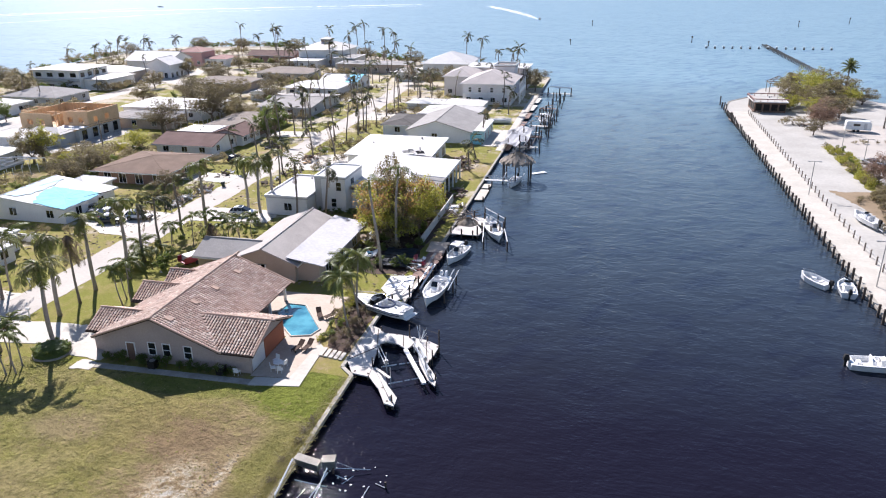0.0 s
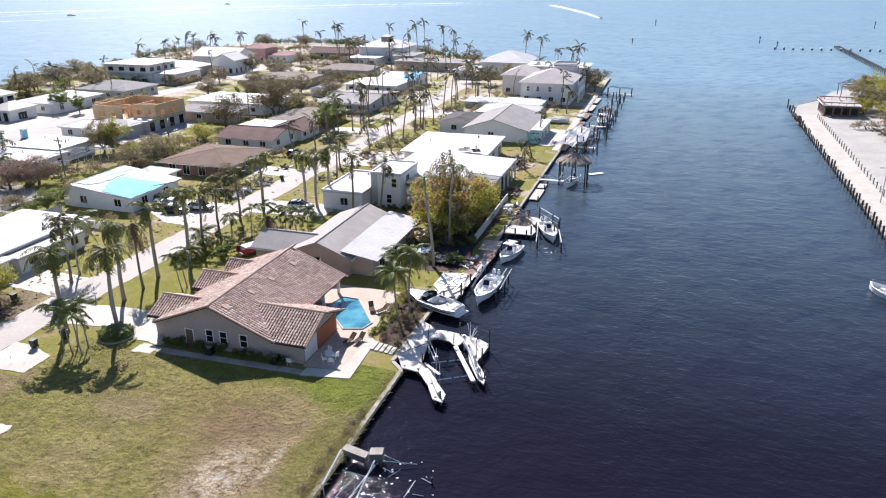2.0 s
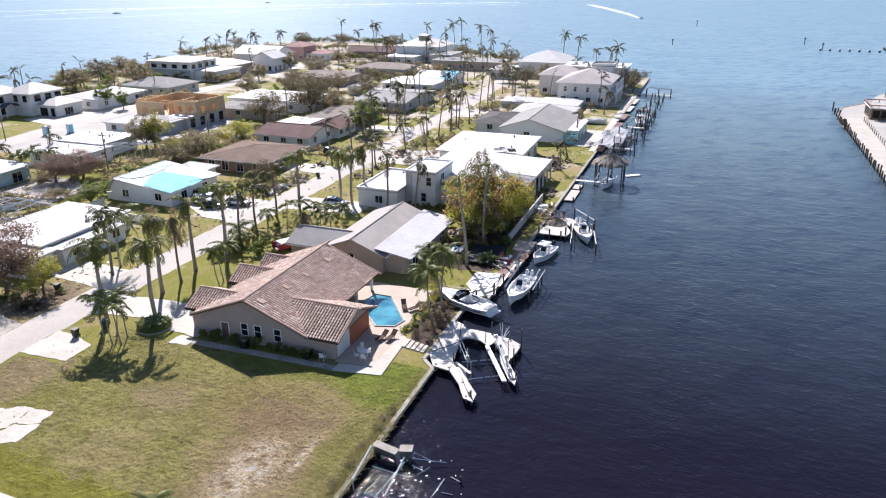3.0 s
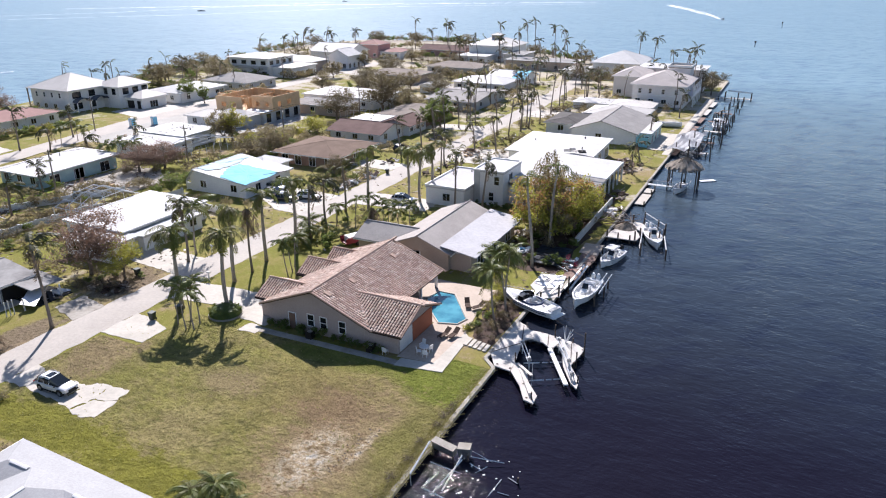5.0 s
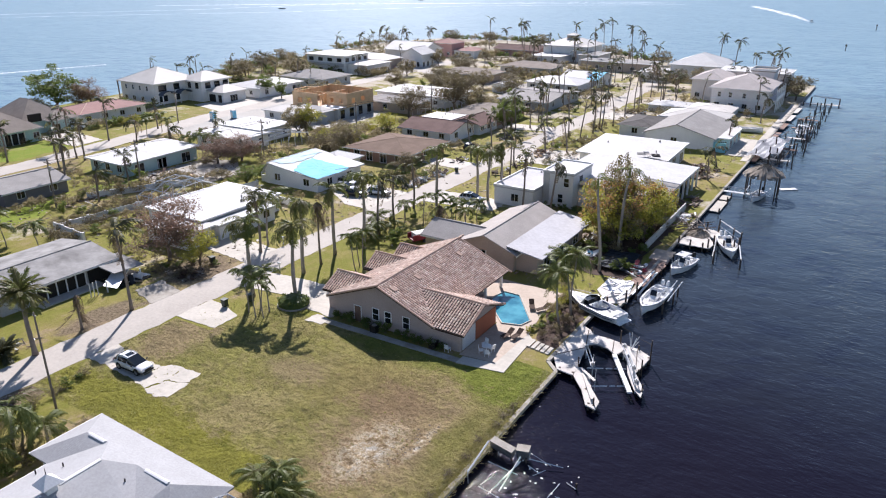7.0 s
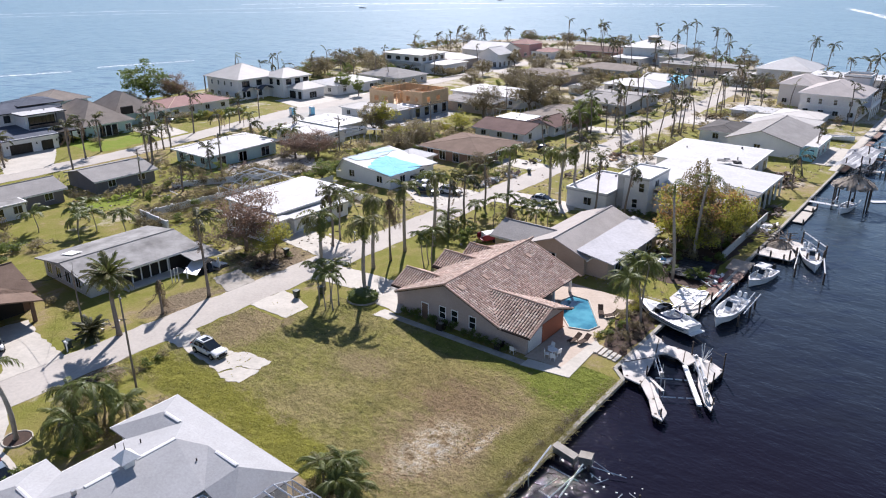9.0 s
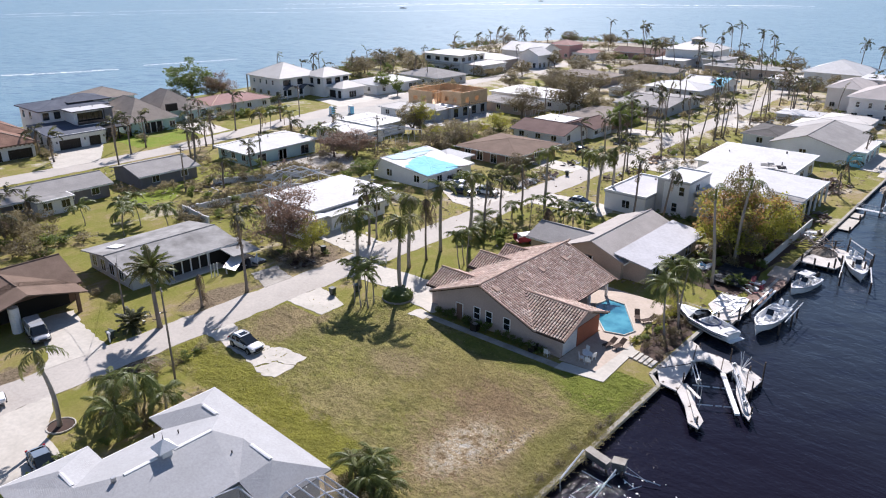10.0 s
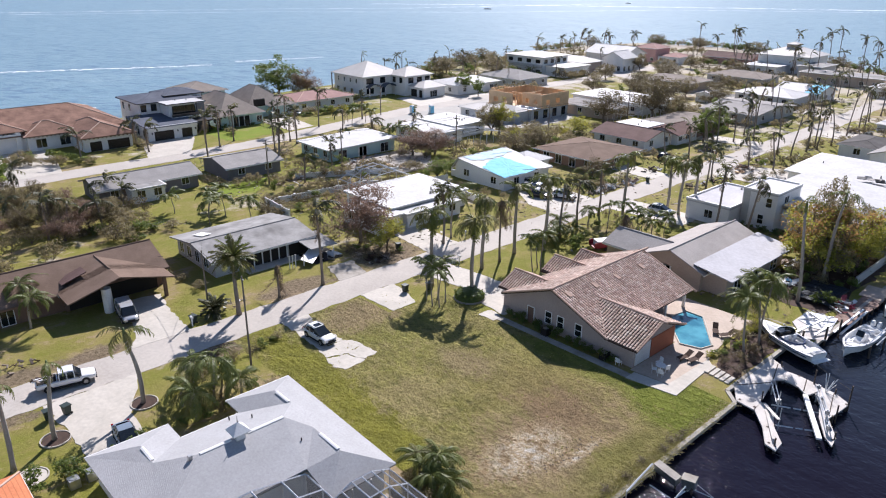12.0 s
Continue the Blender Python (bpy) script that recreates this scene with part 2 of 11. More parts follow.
def make_roof(name, base, dark, course=0.13, rough=0.85, seam=0.35):
    """Shingle courses as level lines up the slope, blotched by age."""
    m, nt, b = mat(name, base, rough, 0, 0.08)
    v = coords(nt, False)
    sep = nt.nodes.new("ShaderNodeSeparateXYZ")
    nt.links.new(v, sep.inputs[0])
    saw = mth(nt, "FRACT", mth(nt, "DIVIDE", sep.outputs["Z"], course * 0.32))
    big = noise_tex(nt, v, 0.35, 5.0, 0.62)
    fine = noise_tex(nt, v, 5.0, 4.0, 0.7)
    c = ramp(nt, big, [(0.3, dark), (0.65, base)])
    c = blend(nt, 0.5, c, ramp(nt, fine, [(0.3, (0.6,) * 3), (0.7, (1.0,) * 3)]), "MULTIPLY")
    c = blend(nt, ramp(nt, saw, [(0.0, (seam,) * 3), (0.25, (0, 0, 0))]), c, tuple(x * 0.5 for x in dark))
    nt.links.new(c, b.inputs["Base Color"])
    bump(nt, b, mth(nt, "ADD", mth(nt, "MULTIPLY", saw, 0.5), fine), 0.5, 0.03)
    return m


def make_leaf(name, tones, rough=0.55, trans=0.42):
    m, nt, b = mat(name, tones[0], rough, 0, 0.3)
    geo = nt.nodes.new("ShaderNodeNewGeometry")
    info = nt.nodes.new("ShaderNodeObjectInfo")
    f = mth(nt, "FRACT", mth(nt, "ADD", geo.outputs["Random Per Island"], mth(nt, "MULTIPLY", info.outputs["Random"], 0.35)))
    n = len(tones)
    nt.links.new(ramp(nt, f, [(i / (n - 1), c) for i, c in enumerate(tones)]), b.inputs["Base Color"])
    t = nt.nodes.new("ShaderNodeBsdfTranslucent")
    t.inputs["Color"].default_value = (*[min(1, x * 1.6) for x in tones[len(tones) // 2]], 1)
    mx = nt.nodes.new("ShaderNodeMixShader")
    mx.inputs[0].default_value = trans
    nt.links.new(b.outputs[0], mx.inputs[1])
    nt.links.new(t.outputs[0], mx.inputs[2])
    nt.links.new(mx.outputs[0], nt.nodes["Material Output"].inputs[0])
    return m


def make_tiles():
    m, nt, b = mat("barrel_tiles", (0.4, 0.22, 0.15), 0.8, 0, 0.25)
    geo = nt.nodes.new("ShaderNodeNewGeometry")
    v = coords(nt)
    c = ramp(nt, geo.outputs["Random Per Island"], [(0, (0.45, 0.30, 0.235)), (0.3, (0.78, 0.60, 0.49)), (0.55, (0.62, 0.44, 0.35)), (0.8, (0.90, 0.76, 0.65)), (1, (0.66, 0.48, 0.385))])
    c = blend(nt, ramp(nt, noise_tex(nt, v, 0.5, 5, 0.6), [(0.4, (0, 0, 0)), (0.75, (0.6,) * 3)]), c, (0.38, 0.28, 0.22))
    nt.links.new(c, b.inputs["Base Color"])
    bump(nt, b, noise_tex(nt, v, 9.0, 4, 0.6), 0.3, 0.02)
    return m


def make_deck(name, base, dark, board=0.16, along=0):
    m, nt, b = mat(name, base, 0.8, 0, 0.25)
    v = coords(nt)
    sep = nt.nodes.new("ShaderNodeSeparateXYZ")
    nt.links.new(v, sep.inputs[0])
    saw = mth(nt, "FRACT", mth(nt, "DIVIDE", sep.outputs[along], board))
    stain = noise_tex(nt, v, 0.7, 5, 0.65)
    fine = noise_tex(nt, v, 6.0, 5, 0.7, (0.2, 1, 1) if along else (1, 0.2, 1))
    c = ramp(nt, stain, [(0.3, dark), (0.6, base)])
    c = blend(nt, 0.4, c, ramp(nt, fine, [(0.3, (0.62,) * 3), (0.7, (1,) * 3)]), "MULTIPLY")
    c = blend(nt, ramp(nt, saw, [(0.0, (0.75,) * 3), (0.12, (0, 0, 0))]), c, tuple(x * 0.3 for x in dark))
    nt.links.new(c, b.inputs["Base Color"])
    bump(nt, b, saw, 0.3, 0.01)
    return m


GRASS = make_grass("lawn_grass", (0.225, 0.225, 0.042), (0.315, 0.26, 0.092), (0.36, 0.275, 0.165), (0.54, 0.48, 0.385),
                   ((-77.4, 44.0, 3.0, 6.0), (-77.0, 4.0, 2.4, 13.0), (-79.0, 60.0, 5.0, 6.0), (-76.6, 18.0, 2.0, 4.5), (-68.3, 28.5, 1.7, 5.0), (-68.6, 4.0, 1.5, 7.0)))
LOT = make_lot()
WATER = make_water()
SAND = surface("pale_shell_sand", (0.44, 0.422, 0.385), (0.315, 0.297, 0.262), 0.9, 1.5, 0.12, 0.03)
ROAD = surface("worn_pale_asphalt", (0.46, 0.42, 0.37), (0.36, 0.325, 0.285), 0.85, 2.5, 0.15, 0.01)
CONC = surface("pale_concrete", (0.525, 0.485, 0.42), (0.39, 0.36, 0.305), 0.8, 2.0, 0.3, 0.01)
GREYCONC = surface("weathered_concrete", (0.40, 0.37, 0.32), (0.20, 0.175, 0.14), 0.85, 2.5, 0.5, 0.02)
PAVER = surface("tan_pavers", (0.50, 0.41, 0.33), (0.40, 0.32, 0.25), 0.8, 3.0, 0.4, 0.01)
MULCH = surface("dark_mulch_and_shade", (0.075, 0.045, 0.032), (0.035, 0.021, 0.015), 0.95, 4.0, 1.0, 0.05)
DIRT = surface("dry_dirt", (0.27, 0.20, 0.125), (0.17, 0.125, 0.075), 0.95, 2.5, 0.3, 0.05)
RUBBLE = surface("broken_rubble", (0.40, 0.33, 0.26), (0.17, 0.12, 0.09), 0.9, 3.0, 0.6, 0.03, vary=0.45)
WHITEWALL = surface("white_stucco", (0.80, 0.79, 0.77), (0.69, 0.68, 0.65), 0.8, 5.0, 0.35, 0.01)
BEIGEWALL = surface("beige_stucco", (0.47, 0.38, 0.31), (0.40, 0.32, 0.255), 0.8, 5.0, 0.35, 0.01)
MAUVEWALL = surface("taupe_stucco", (0.43, 0.355, 0.325), (0.36, 0.295, 0.27), 0.8, 5.0, 0.35, 0.01)
GREYWALL = surface("grey_stucco", (0.50, 0.50, 0.48), (0.40, 0.40, 0.385), 0.8, 5.0, 0.35, 0.01)
TEALWALL = surface("pale_aqua_siding", (0.46, 0.60, 0.58), (0.38, 0.52, 0.50), 0.75, 5.0, 0.35, 0.01)
DUSKWALL = surface("dark_slate_stucco", (0.20, 0.19, 0.20), (0.14, 0.13, 0.135), 0.85, 5.0, 0.35, 0.01)
RUSSETWALL = surface("russet_brick_wall", (0.30, 0.19, 0.135), (0.22, 0.135, 0.095), 0.85, 5.0, 0.35, 0.01)
BROWNWALL = surface("brown_board_wall", (0.20, 0.125, 0.09), (0.13, 0.08, 0.06), 0.8, 5.0, 0.35, 0.01)
RUSTWALL = surface("terracotta_paint", (0.36, 0.115, 0.06), (0.29, 0.09, 0.05), 0.8, 5.0, 0.35, 0.01)
WHITEPAINT = surface("white_paint", (0.80, 0.79, 0.77), (0.70, 0.69, 0.66), 0.6, 6.0, 0.6, 0.004)
WHITEROOF = surface("white_membrane_roof", (0.515, 0.512, 0.505), (0.41, 0.40, 0.385), 0.7, 2.0, 0.25, 0.01)
CREAMROOF = surface("cream_metal_roof", (0.54, 0.515, 0.48), (0.45, 0.425, 0.39), 0.7, 3.0, 0.25, 0.01)
GREYSHINGLE = make_roof("pale_grey_shingles", (0.44, 0.44, 0.445), (0.395, 0.395, 0.395), 0.13, 0.85, 0.12)
MIDSHINGLE = make_roof("weathered_grey_shingles", (0.40, 0.38, 0.36), (0.31, 0.295, 0.28))
GREIGESHINGLE = make_roof("greige_shingles", (0.51, 0.465, 0.43), (0.42, 0.385, 0.35))
TAUPESHINGLE = make_roof("taupe_shingles", (0.36, 0.31, 0.265), (0.28, 0.24, 0.205))
BROWNSHINGLE = make_roof("brown_shingles", (0.24, 0.17, 0.13), (0.17, 0.12, 0.09))
MAROONSHINGLE = make_roof("maroon_brown_shingles", (0.20, 0.13, 0.115), (0.14, 0.09, 0.08))
DARKSHINGLE = make_roof("charcoal_shingles", (0.15, 0.14, 0.135), (0.10, 0.095, 0.09))
PANELROOF = surface("pale_grey_panel_roof", (0.55, 0.54, 0.55), (0.46, 0.45, 0.455), 0.9, 2.0, 0.3, 0.01, 0, 0.1)
FRESHLAWN = make_grass("fresh_lawn", (0.20, 0.27, 0.030), (0.27, 0.28, 0.05), (0.30, 0.25, 0.13), (0.30, 0.27, 0.10))
OLDROOF = surface("mildewed_flat_roof", (0.36, 0.35, 0.335), (0.13, 0.125, 0.118), 0.95, 1.1, 0.3, 0.02, 0, 0.1)
CLAYROOF = make_roof("clay_tile_roof", (0.34, 0.205, 0.15), (0.17, 0.10, 0.075), 0.3, 0.85, 0.6)
ORANGEROOF = make_roof("orange_clay_roof", (0.62, 0.235, 0.115), (0.50, 0.18, 0.09), 0.3, 0.85, 0.6)
PINKROOF = make_roof("faded_pink_roof", (0.46, 0.29, 0.255), (0.38, 0.235, 0.21))
TILES = make_tiles()
TILEBED = surface("tile_underlay", (0.055, 0.034, 0.027), (0.04, 0.025, 0.02), 0.9, 4, 0.5, 0.01)
RIDGE = surface("clay_ridge_caps", (0.52, 0.37, 0.285), (0.42, 0.29, 0.22), 0.85, 4, 0.6, 0.02)
TARP = surface("blue_tarpaulin", (0.29, 0.64, 0.83), (0.21, 0.56, 0.78), 0.85, 1.2, 0.4, 0.06, 0, 0.1)
PALETARP = surface("sun_bleached_tarpaulin", (0.50, 0.68, 0.74), (0.66, 0.72, 0.74), 0.85, 1.2, 0.4, 0.06, 0, 0.1)
LUMBER = surface("raw_framing_lumber", (0.68, 0.48, 0.29), (0.54, 0.36, 0.205), 0.8, 4, 0.6, 0.01)
GLASS, _nt, _b = mat("dark_window_glass", (0.012, 0.016, 0.02), 0.05, 0, 0.6)
# flat near-black that paints shade in openings; also used for grilles and load beds
SHADE, _nt, _b = mat("shade_black", (0.02, 0.018, 0.016), 0.9)
DARKMETAL = surface("dark_bronze_metal", (0.045, 0.04, 0.038), (0.03, 0.027, 0.025), 0.45, 6, 1, 0.003, 0.6)
ALUM = surface("white_aluminium", (0.74, 0.74, 0.74), (0.62, 0.62, 0.61), 0.4, 6, 1, 0.003, 0.2)
STEEL = surface("galvanised_steel", (0.45, 0.45, 0.45), (0.34, 0.34, 0.34), 0.4, 6, 1, 0.003, 0.8)
TIMBER = surface("grey_weathered_timber", (0.27, 0.225, 0.185), (0.14, 0.11, 0.09), 0.9, 5, 0.8, 0.02)
PILE = surface("dark_wet_piling", (0.105, 0.08, 0.065), (0.05, 0.04, 0.033), 0.85, 4, 0.8, 0.02)
DECKW = make_deck("bleached_dock_boards", (0.66, 0.62, 0.575), (0.52, 0.48, 0.43), 0.15, 1)
DECKB = make_deck("brown_dock_boards", (0.30, 0.20, 0.16), (0.20, 0.13, 0.10), 0.15, 1)
TRUNK = surface("grey_palm_trunk", (0.36, 0.32, 0.275), (0.24, 0.205, 0.17), 0.9, 3.5, 0.8, 0.03, space=False)
DARKTRUNK = surface("brown_palm_trunk", (0.235, 0.20, 0.172), (0.15, 0.125, 0.105), 0.9, 3.5, 0.8, 0.03, space=False)
BARK = surface("tree_bark", (0.20, 0.155, 0.12), (0.11, 0.085, 0.065), 0.9, 3.5, 0.8, 0.04, space=False)
SHAFT = surface("green_crownshaft", (0.16, 0.19, 0.06), (0.11, 0.13, 0.04), 0.5, 4, 0.8, 0.005, space=False)
FROND = make_leaf("green_palm_leaflets", [(0.055, 0.082, 0.018), (0.10, 0.135, 0.03), (0.155, 0.17, 0.046), (0.08, 0.11, 0.024)], 0.5, 0.28)
# darkened copy of the palm leaf tones: backlit shade put into the colour
SHADEFROND = make_leaf("shaded_palm_leaflets", [(0.035, 0.045, 0.018), (0.06, 0.068, 0.028), (0.085, 0.082, 0.035), (0.05, 0.055, 0.022)], 0.55, 0.12)
OLDFROND = make_leaf("ragged_olive_leaflets", [(0.098, 0.098, 0.036), (0.169, 0.150, 0.065), (0.130, 0.137, 0.046), (0.208, 0.163, 0.091)])
DEADFROND = make_leaf("dead_brown_leaflets", [(0.156, 0.114, 0.072), (0.240, 0.180, 0.120), (0.120, 0.090, 0.060), (0.288, 0.228, 0.156)])
LEAF = make_leaf("green_leaves", [(0.049, 0.077, 0.020), (0.091, 0.126, 0.031), (0.133, 0.168, 0.042), (0.070, 0.105, 0.028)])
LIMELEAF = make_leaf("lime_green_leaves", [(0.11, 0.135, 0.024), (0.23, 0.235, 0.04), (0.35, 0.33, 0.06), (0.16, 0.18, 0.034)], 0.6, 0.35)
OLIVELEAF = make_leaf("olive_leaves", [(0.125, 0.112, 0.052), (0.19, 0.163, 0.08), (0.235, 0.195, 0.105), (0.14, 0.138, 0.058)])
BROWNLEAF = make_leaf("salt_burnt_leaves", [(0.135, 0.105, 0.058), (0.19, 0.150, 0.088), (0.105, 0.088, 0.045), (0.23, 0.185, 0.12)])
ORANGELEAF = make_leaf("rusty_leaves", [(0.25, 0.135, 0.055), (0.38, 0.215, 0.085), (0.30, 0.185, 0.07), (0.42, 0.28, 0.12)])
PINKTWIG = make_leaf("bare_pale_twigs", [(0.235, 0.155, 0.112), (0.30, 0.205, 0.150), (0.185, 0.120, 0.088), (0.345, 0.245, 0.18)])
GEL = surface("white_gelcoat", (0.82, 0.82, 0.81), (0.74, 0.74, 0.72), 0.25, 4, 0.8, 0.002, 0, 0.5, False)
GREYGEL = surface("grey_deck_vinyl", (0.55, 0.55, 0.55), (0.45, 0.45, 0.45), 0.6, 4, 0.8, 0.002, 0, 0.4, False)
CANVAS = surface("white_canvas", (0.76, 0.76, 0.77), (0.66, 0.66, 0.67), 0.8, 4, 0.8, 0.01)
NAVY = surface("navy_canvas", (0.03, 0.05, 0.11), (0.02, 0.035, 0.08), 0.8, 4, 0.8, 0.01)
RUBBER, _nt, _b = mat("black_rubber", (0.02, 0.02, 0.02), 0.85)
POOLW, _nt, _b = mat("pool_water", (0.11, 0.40, 0.49), 0.06, 0, 0.5)
bump(_nt, _b, noise_tex(_nt, coords(_nt), 2.0, 3, 0.5), 0.25, 0.1)
_pn = ramp(_nt, noise_tex(_nt, coords(_nt), 0.45, 3, 0.5), [(0.35, (0.03, 0.17, 0.25)), (0.62, (0.09, 0.33, 0.41))])
_nt.links.new(_pn, _b.inputs["Base Color"])
THATCH = surface("grey_palm_thatch", (0.34, 0.29, 0.235), (0.17, 0.14, 0.11), 0.95, 5, 0.9, 0.06)
FOAM, _nt, _b = mat("boat_wake_foam", (0.75, 0.78, 0.80), 0.8)
ORANGE, _nt, _b = mat("maroon_paint", (0.26, 0.022, 0.035), 0.5)
REDPAINT = surface("faded_red_paint", (0.35, 0.045, 0.06), (0.25, 0.035, 0.045), 0.6, 5, 1, 0.003)
NETTING, _nt, _b = mat("fine_dark_netting", (0.02, 0.022, 0.026), 0.8)
_mx, _tr = _nt.nodes.new("ShaderNodeMixShader"), _nt.nodes.new("ShaderNodeBsdfTransparent")
_mx.inputs[0].default_value = 0.42
_nt.links.new(_tr.outputs[0], _mx.inputs[1])
_nt.links.new(_b.outputs[0], _mx.inputs[2])
_nt.links.new(_mx.outputs[0], _nt.nodes["Material Output"].inputs[0])
BINMAT, _nt, _b = mat("dark_green_plastic", (0.02, 0.035, 0.03), 0.5)


def paint(name, c, metal=0.1):
    m, nt, b = mat(name, c, 0.28, metal, 0.5)
    b.inputs["Coat Weight"].default_value = 0.4
    nt.links.new(blend(nt, 0.25, c, ramp(nt, noise_tex(nt, coords(nt, False), 1.2, 4), [(0.3, (0.75,) * 3), (0.7, (1,) * 3)]), "MULTIPLY"), b.inputs["Base Color"])
    return m


CARWHITE, CARGREY, CARBLUE, CARBLACK = paint("white_car_paint", (0.78, 0.78, 0.78)), paint("grey_car_paint", (0.22, 0.23, 0.25), 0.4), paint("blue_grey_car_paint", (0.28, 0.33, 0.38), 0.4), paint("black_car_paint", (0.02, 0.02, 0.025))
CARSILVER = paint("silver_car_paint", (0.52, 0.53, 0.54), 0.4)
LAMPGLASS, _nt, _b = mat("lamp_glass", (0.6, 0.6, 0.6), 0.1)
REDGLASS, _nt, _b = mat("red_lamp_glass", (0.35, 0.02, 0.02), 0.15)

# ---- building blocks ----


def thing(name, at, label, category, group="", turn=0.0, kind=""):
    e = new(name)
    e.empty_display_size = 0.2
    e.matrix_basis = pose(*at, 0, 0, turn)
    return tagged(e, label, category, group, kind)


def mesh_of(name, bm, material):
    me = bpy.data.meshes.new(name)
    bm.normal_update()
    bm.to_mesh(me)
    bm.free()
    me.materials.append(material)
    return me


def part(name, bm, material, parent=None, label="", smooth=False):
    me = mesh_of(name, bm, material) if isinstance(bm, bmesh.types.BMesh) else bm
    if smooth:
        me.shade_smooth()
    o = new(name, me)
    if parent:
        o.parent = parent
    return tagged(o, label)


def structure(name, bm, material, label, category):
    return tagged(part(name, bm, material), label, category, kind="structure")


def box(bm, x0, y0, z0, x1, y1, z1, m=None):
    vs = [bm.verts.new((x, y, z)) for z in (z0, z1) for x, y in ((x0, y0), (x1, y0), (x1, y1), (x0, y1))]
    if m is not None:
        for v in vs:
            v.co = m @ v.co
    for f in ((3, 2, 1, 0), (4, 5, 6, 7), (0, 1, 5, 4), (1, 2, 6, 5), (2, 3, 7, 6), (3, 0, 4, 7)):
        bm.faces.new([vs[i] for i in f])
    return vs


def bm_box(*a, m=None):
    bm = bmesh.new()
    box(bm, *a, m=m)
    return bm


def rough(poly, amp=0.14, step=0.9, seed=3):
    """The outline broken into short runs that wander a little, as worn edges do."""
    rnd, out = random.Random(seed + int(abs(poly[0][0]) * 10)), []
    for (ax, ay), (bx, by) in zip(poly, poly[1:] + poly[:1]):
        n = max(1, int(math.hypot(bx - ax, by - ay) / step))
        for i in range(n):
            f = i / n
            k = amp if i else 0.0
            out.append((ax + (bx - ax) * f + rnd.uniform(-k, k), ay + (by - ay) * f + rnd.uniform(-k, k)))
    return out


def prism(bm, poly, z0, z1):
    area = sum(a[0] * b[1] - b[0] * a[1] for a, b in zip(poly, poly[1:] + poly[:1]))
    if area < 0:
        poly = poly[::-1]
    lo = [bm.verts.new((x, y, z0)) for x, y in poly]
    hi = [bm.verts.new((x, y, z1)) for x, y in poly]
    n = len(poly)
    bm.faces.new(hi)
    bm.faces.new(lo[::-1])
    for i in range(n):
        bm.faces.new((lo[i], lo[(i + 1) % n], hi[(i + 1) % n], hi[i]))


def bm_prism(poly, z0, z1):
    bm = bmesh.new()
    prism(bm, poly, z0, z1)
    return bm


def tube(bm, pts, radii, n=8, cap=True):
    pts = [Vector(p) for p in pts]
    rings = []
    for i, p in enumerate(pts):
        d = (pts[min(i + 1, len(pts) - 1)] - pts[max(i - 1, 0)]).normalized()
        a = d.cross(Vector((0, 0, 1)) if abs(d.z) < 0.95 else Vector((1, 0, 0))).normalized()
        b = d.cross(a)
        r = radii[i] if isinstance(radii, (list, tuple)) else radii
        rings.append([bm.verts.new(p + (a * math.cos(k * math.tau / n) + b * math.sin(k * math.tau / n)) * r) for k in range(n)])
    for q, w in zip(rings, rings[1:]):
        for k in range(n):
            bm.faces.new((q[k], w[k], w[(k + 1) % n], q[(k + 1) % n]))
    if cap:
        bm.faces.new(rings[0])
        bm.faces.new(rings[-1][::-1])


def bm_tube(pts, radii, n=8):
    bm = bmesh.new()
    tube(bm, pts, radii, n)
    return bm


def loft(bm, rings, close_ends=True):
    vs = [[bm.verts.new(p) for p in r] for r in rings]
    n = len(vs[0])
    for a, b in zip(vs, vs[1:]):
        for k in range(n):
            bm.faces.new((a[k], a[(k + 1) % n], b[(k + 1) % n], b[k]))
    if close_ends:
        bm.faces.new(vs[0][::-1])
        bm.faces.new(vs[-1])


def raw_mesh(name, verts, faces, material):
    me = bpy.data.meshes.new(name)
    me.from_pydata(verts, [], faces)
    me.materials.append(material)
    return me

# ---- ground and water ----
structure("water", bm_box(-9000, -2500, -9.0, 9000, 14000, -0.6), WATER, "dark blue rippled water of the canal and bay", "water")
WEST_SHORE = [(-206, -120), (-206, 0), (-210, 55), (-219, 95), (-226, 140), (-233, 190), (-246, 240), (-256, 290), (-262, 350), (-248, 392)]
NORTH_SHORE = [(-200, 402), (-150, 381), (-120, 361), (-97, 343), (-60, 322), (-24.6, 296)]
LAND = [(-24.6, -120)] + WEST_SHORE + NORTH_SHORE + [(-24.2, 170), (-24.2, 79.5), (-26.2, 78), (-26.2, 63), (-24.6, 61.5)]
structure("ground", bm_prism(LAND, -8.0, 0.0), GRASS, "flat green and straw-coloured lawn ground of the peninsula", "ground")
QUAYLAND = [(35.2, -120), (35.2, 236), (38, 249), (46, 260), (53, 280), (62, 289), (72, 284), (79, 268), (84, 256), (94, 246), (150, 238), (420, 226), (420, -120)]
structure("ground_east", bm_prism(QUAYLAND, -8.0, 0.0), SAND, "pale shell sand ground behind the long quay", "ground")
LOTPOLY = [(-69.4, 30.5), (-25.0, 30.5), (-25.0, 61.2), (-29.0, 61.4), (-34.6, 57.6), (-53.2, 57.2), (-62.5, 57.6), (-63.2, 48.4), (-69.3, 48.4)]
structure("lawn", bm_prism(LOTPOLY, -0.2, 0.012), LOT, "dry mown grass of the empty lot with bare sandy patch", "lawn")

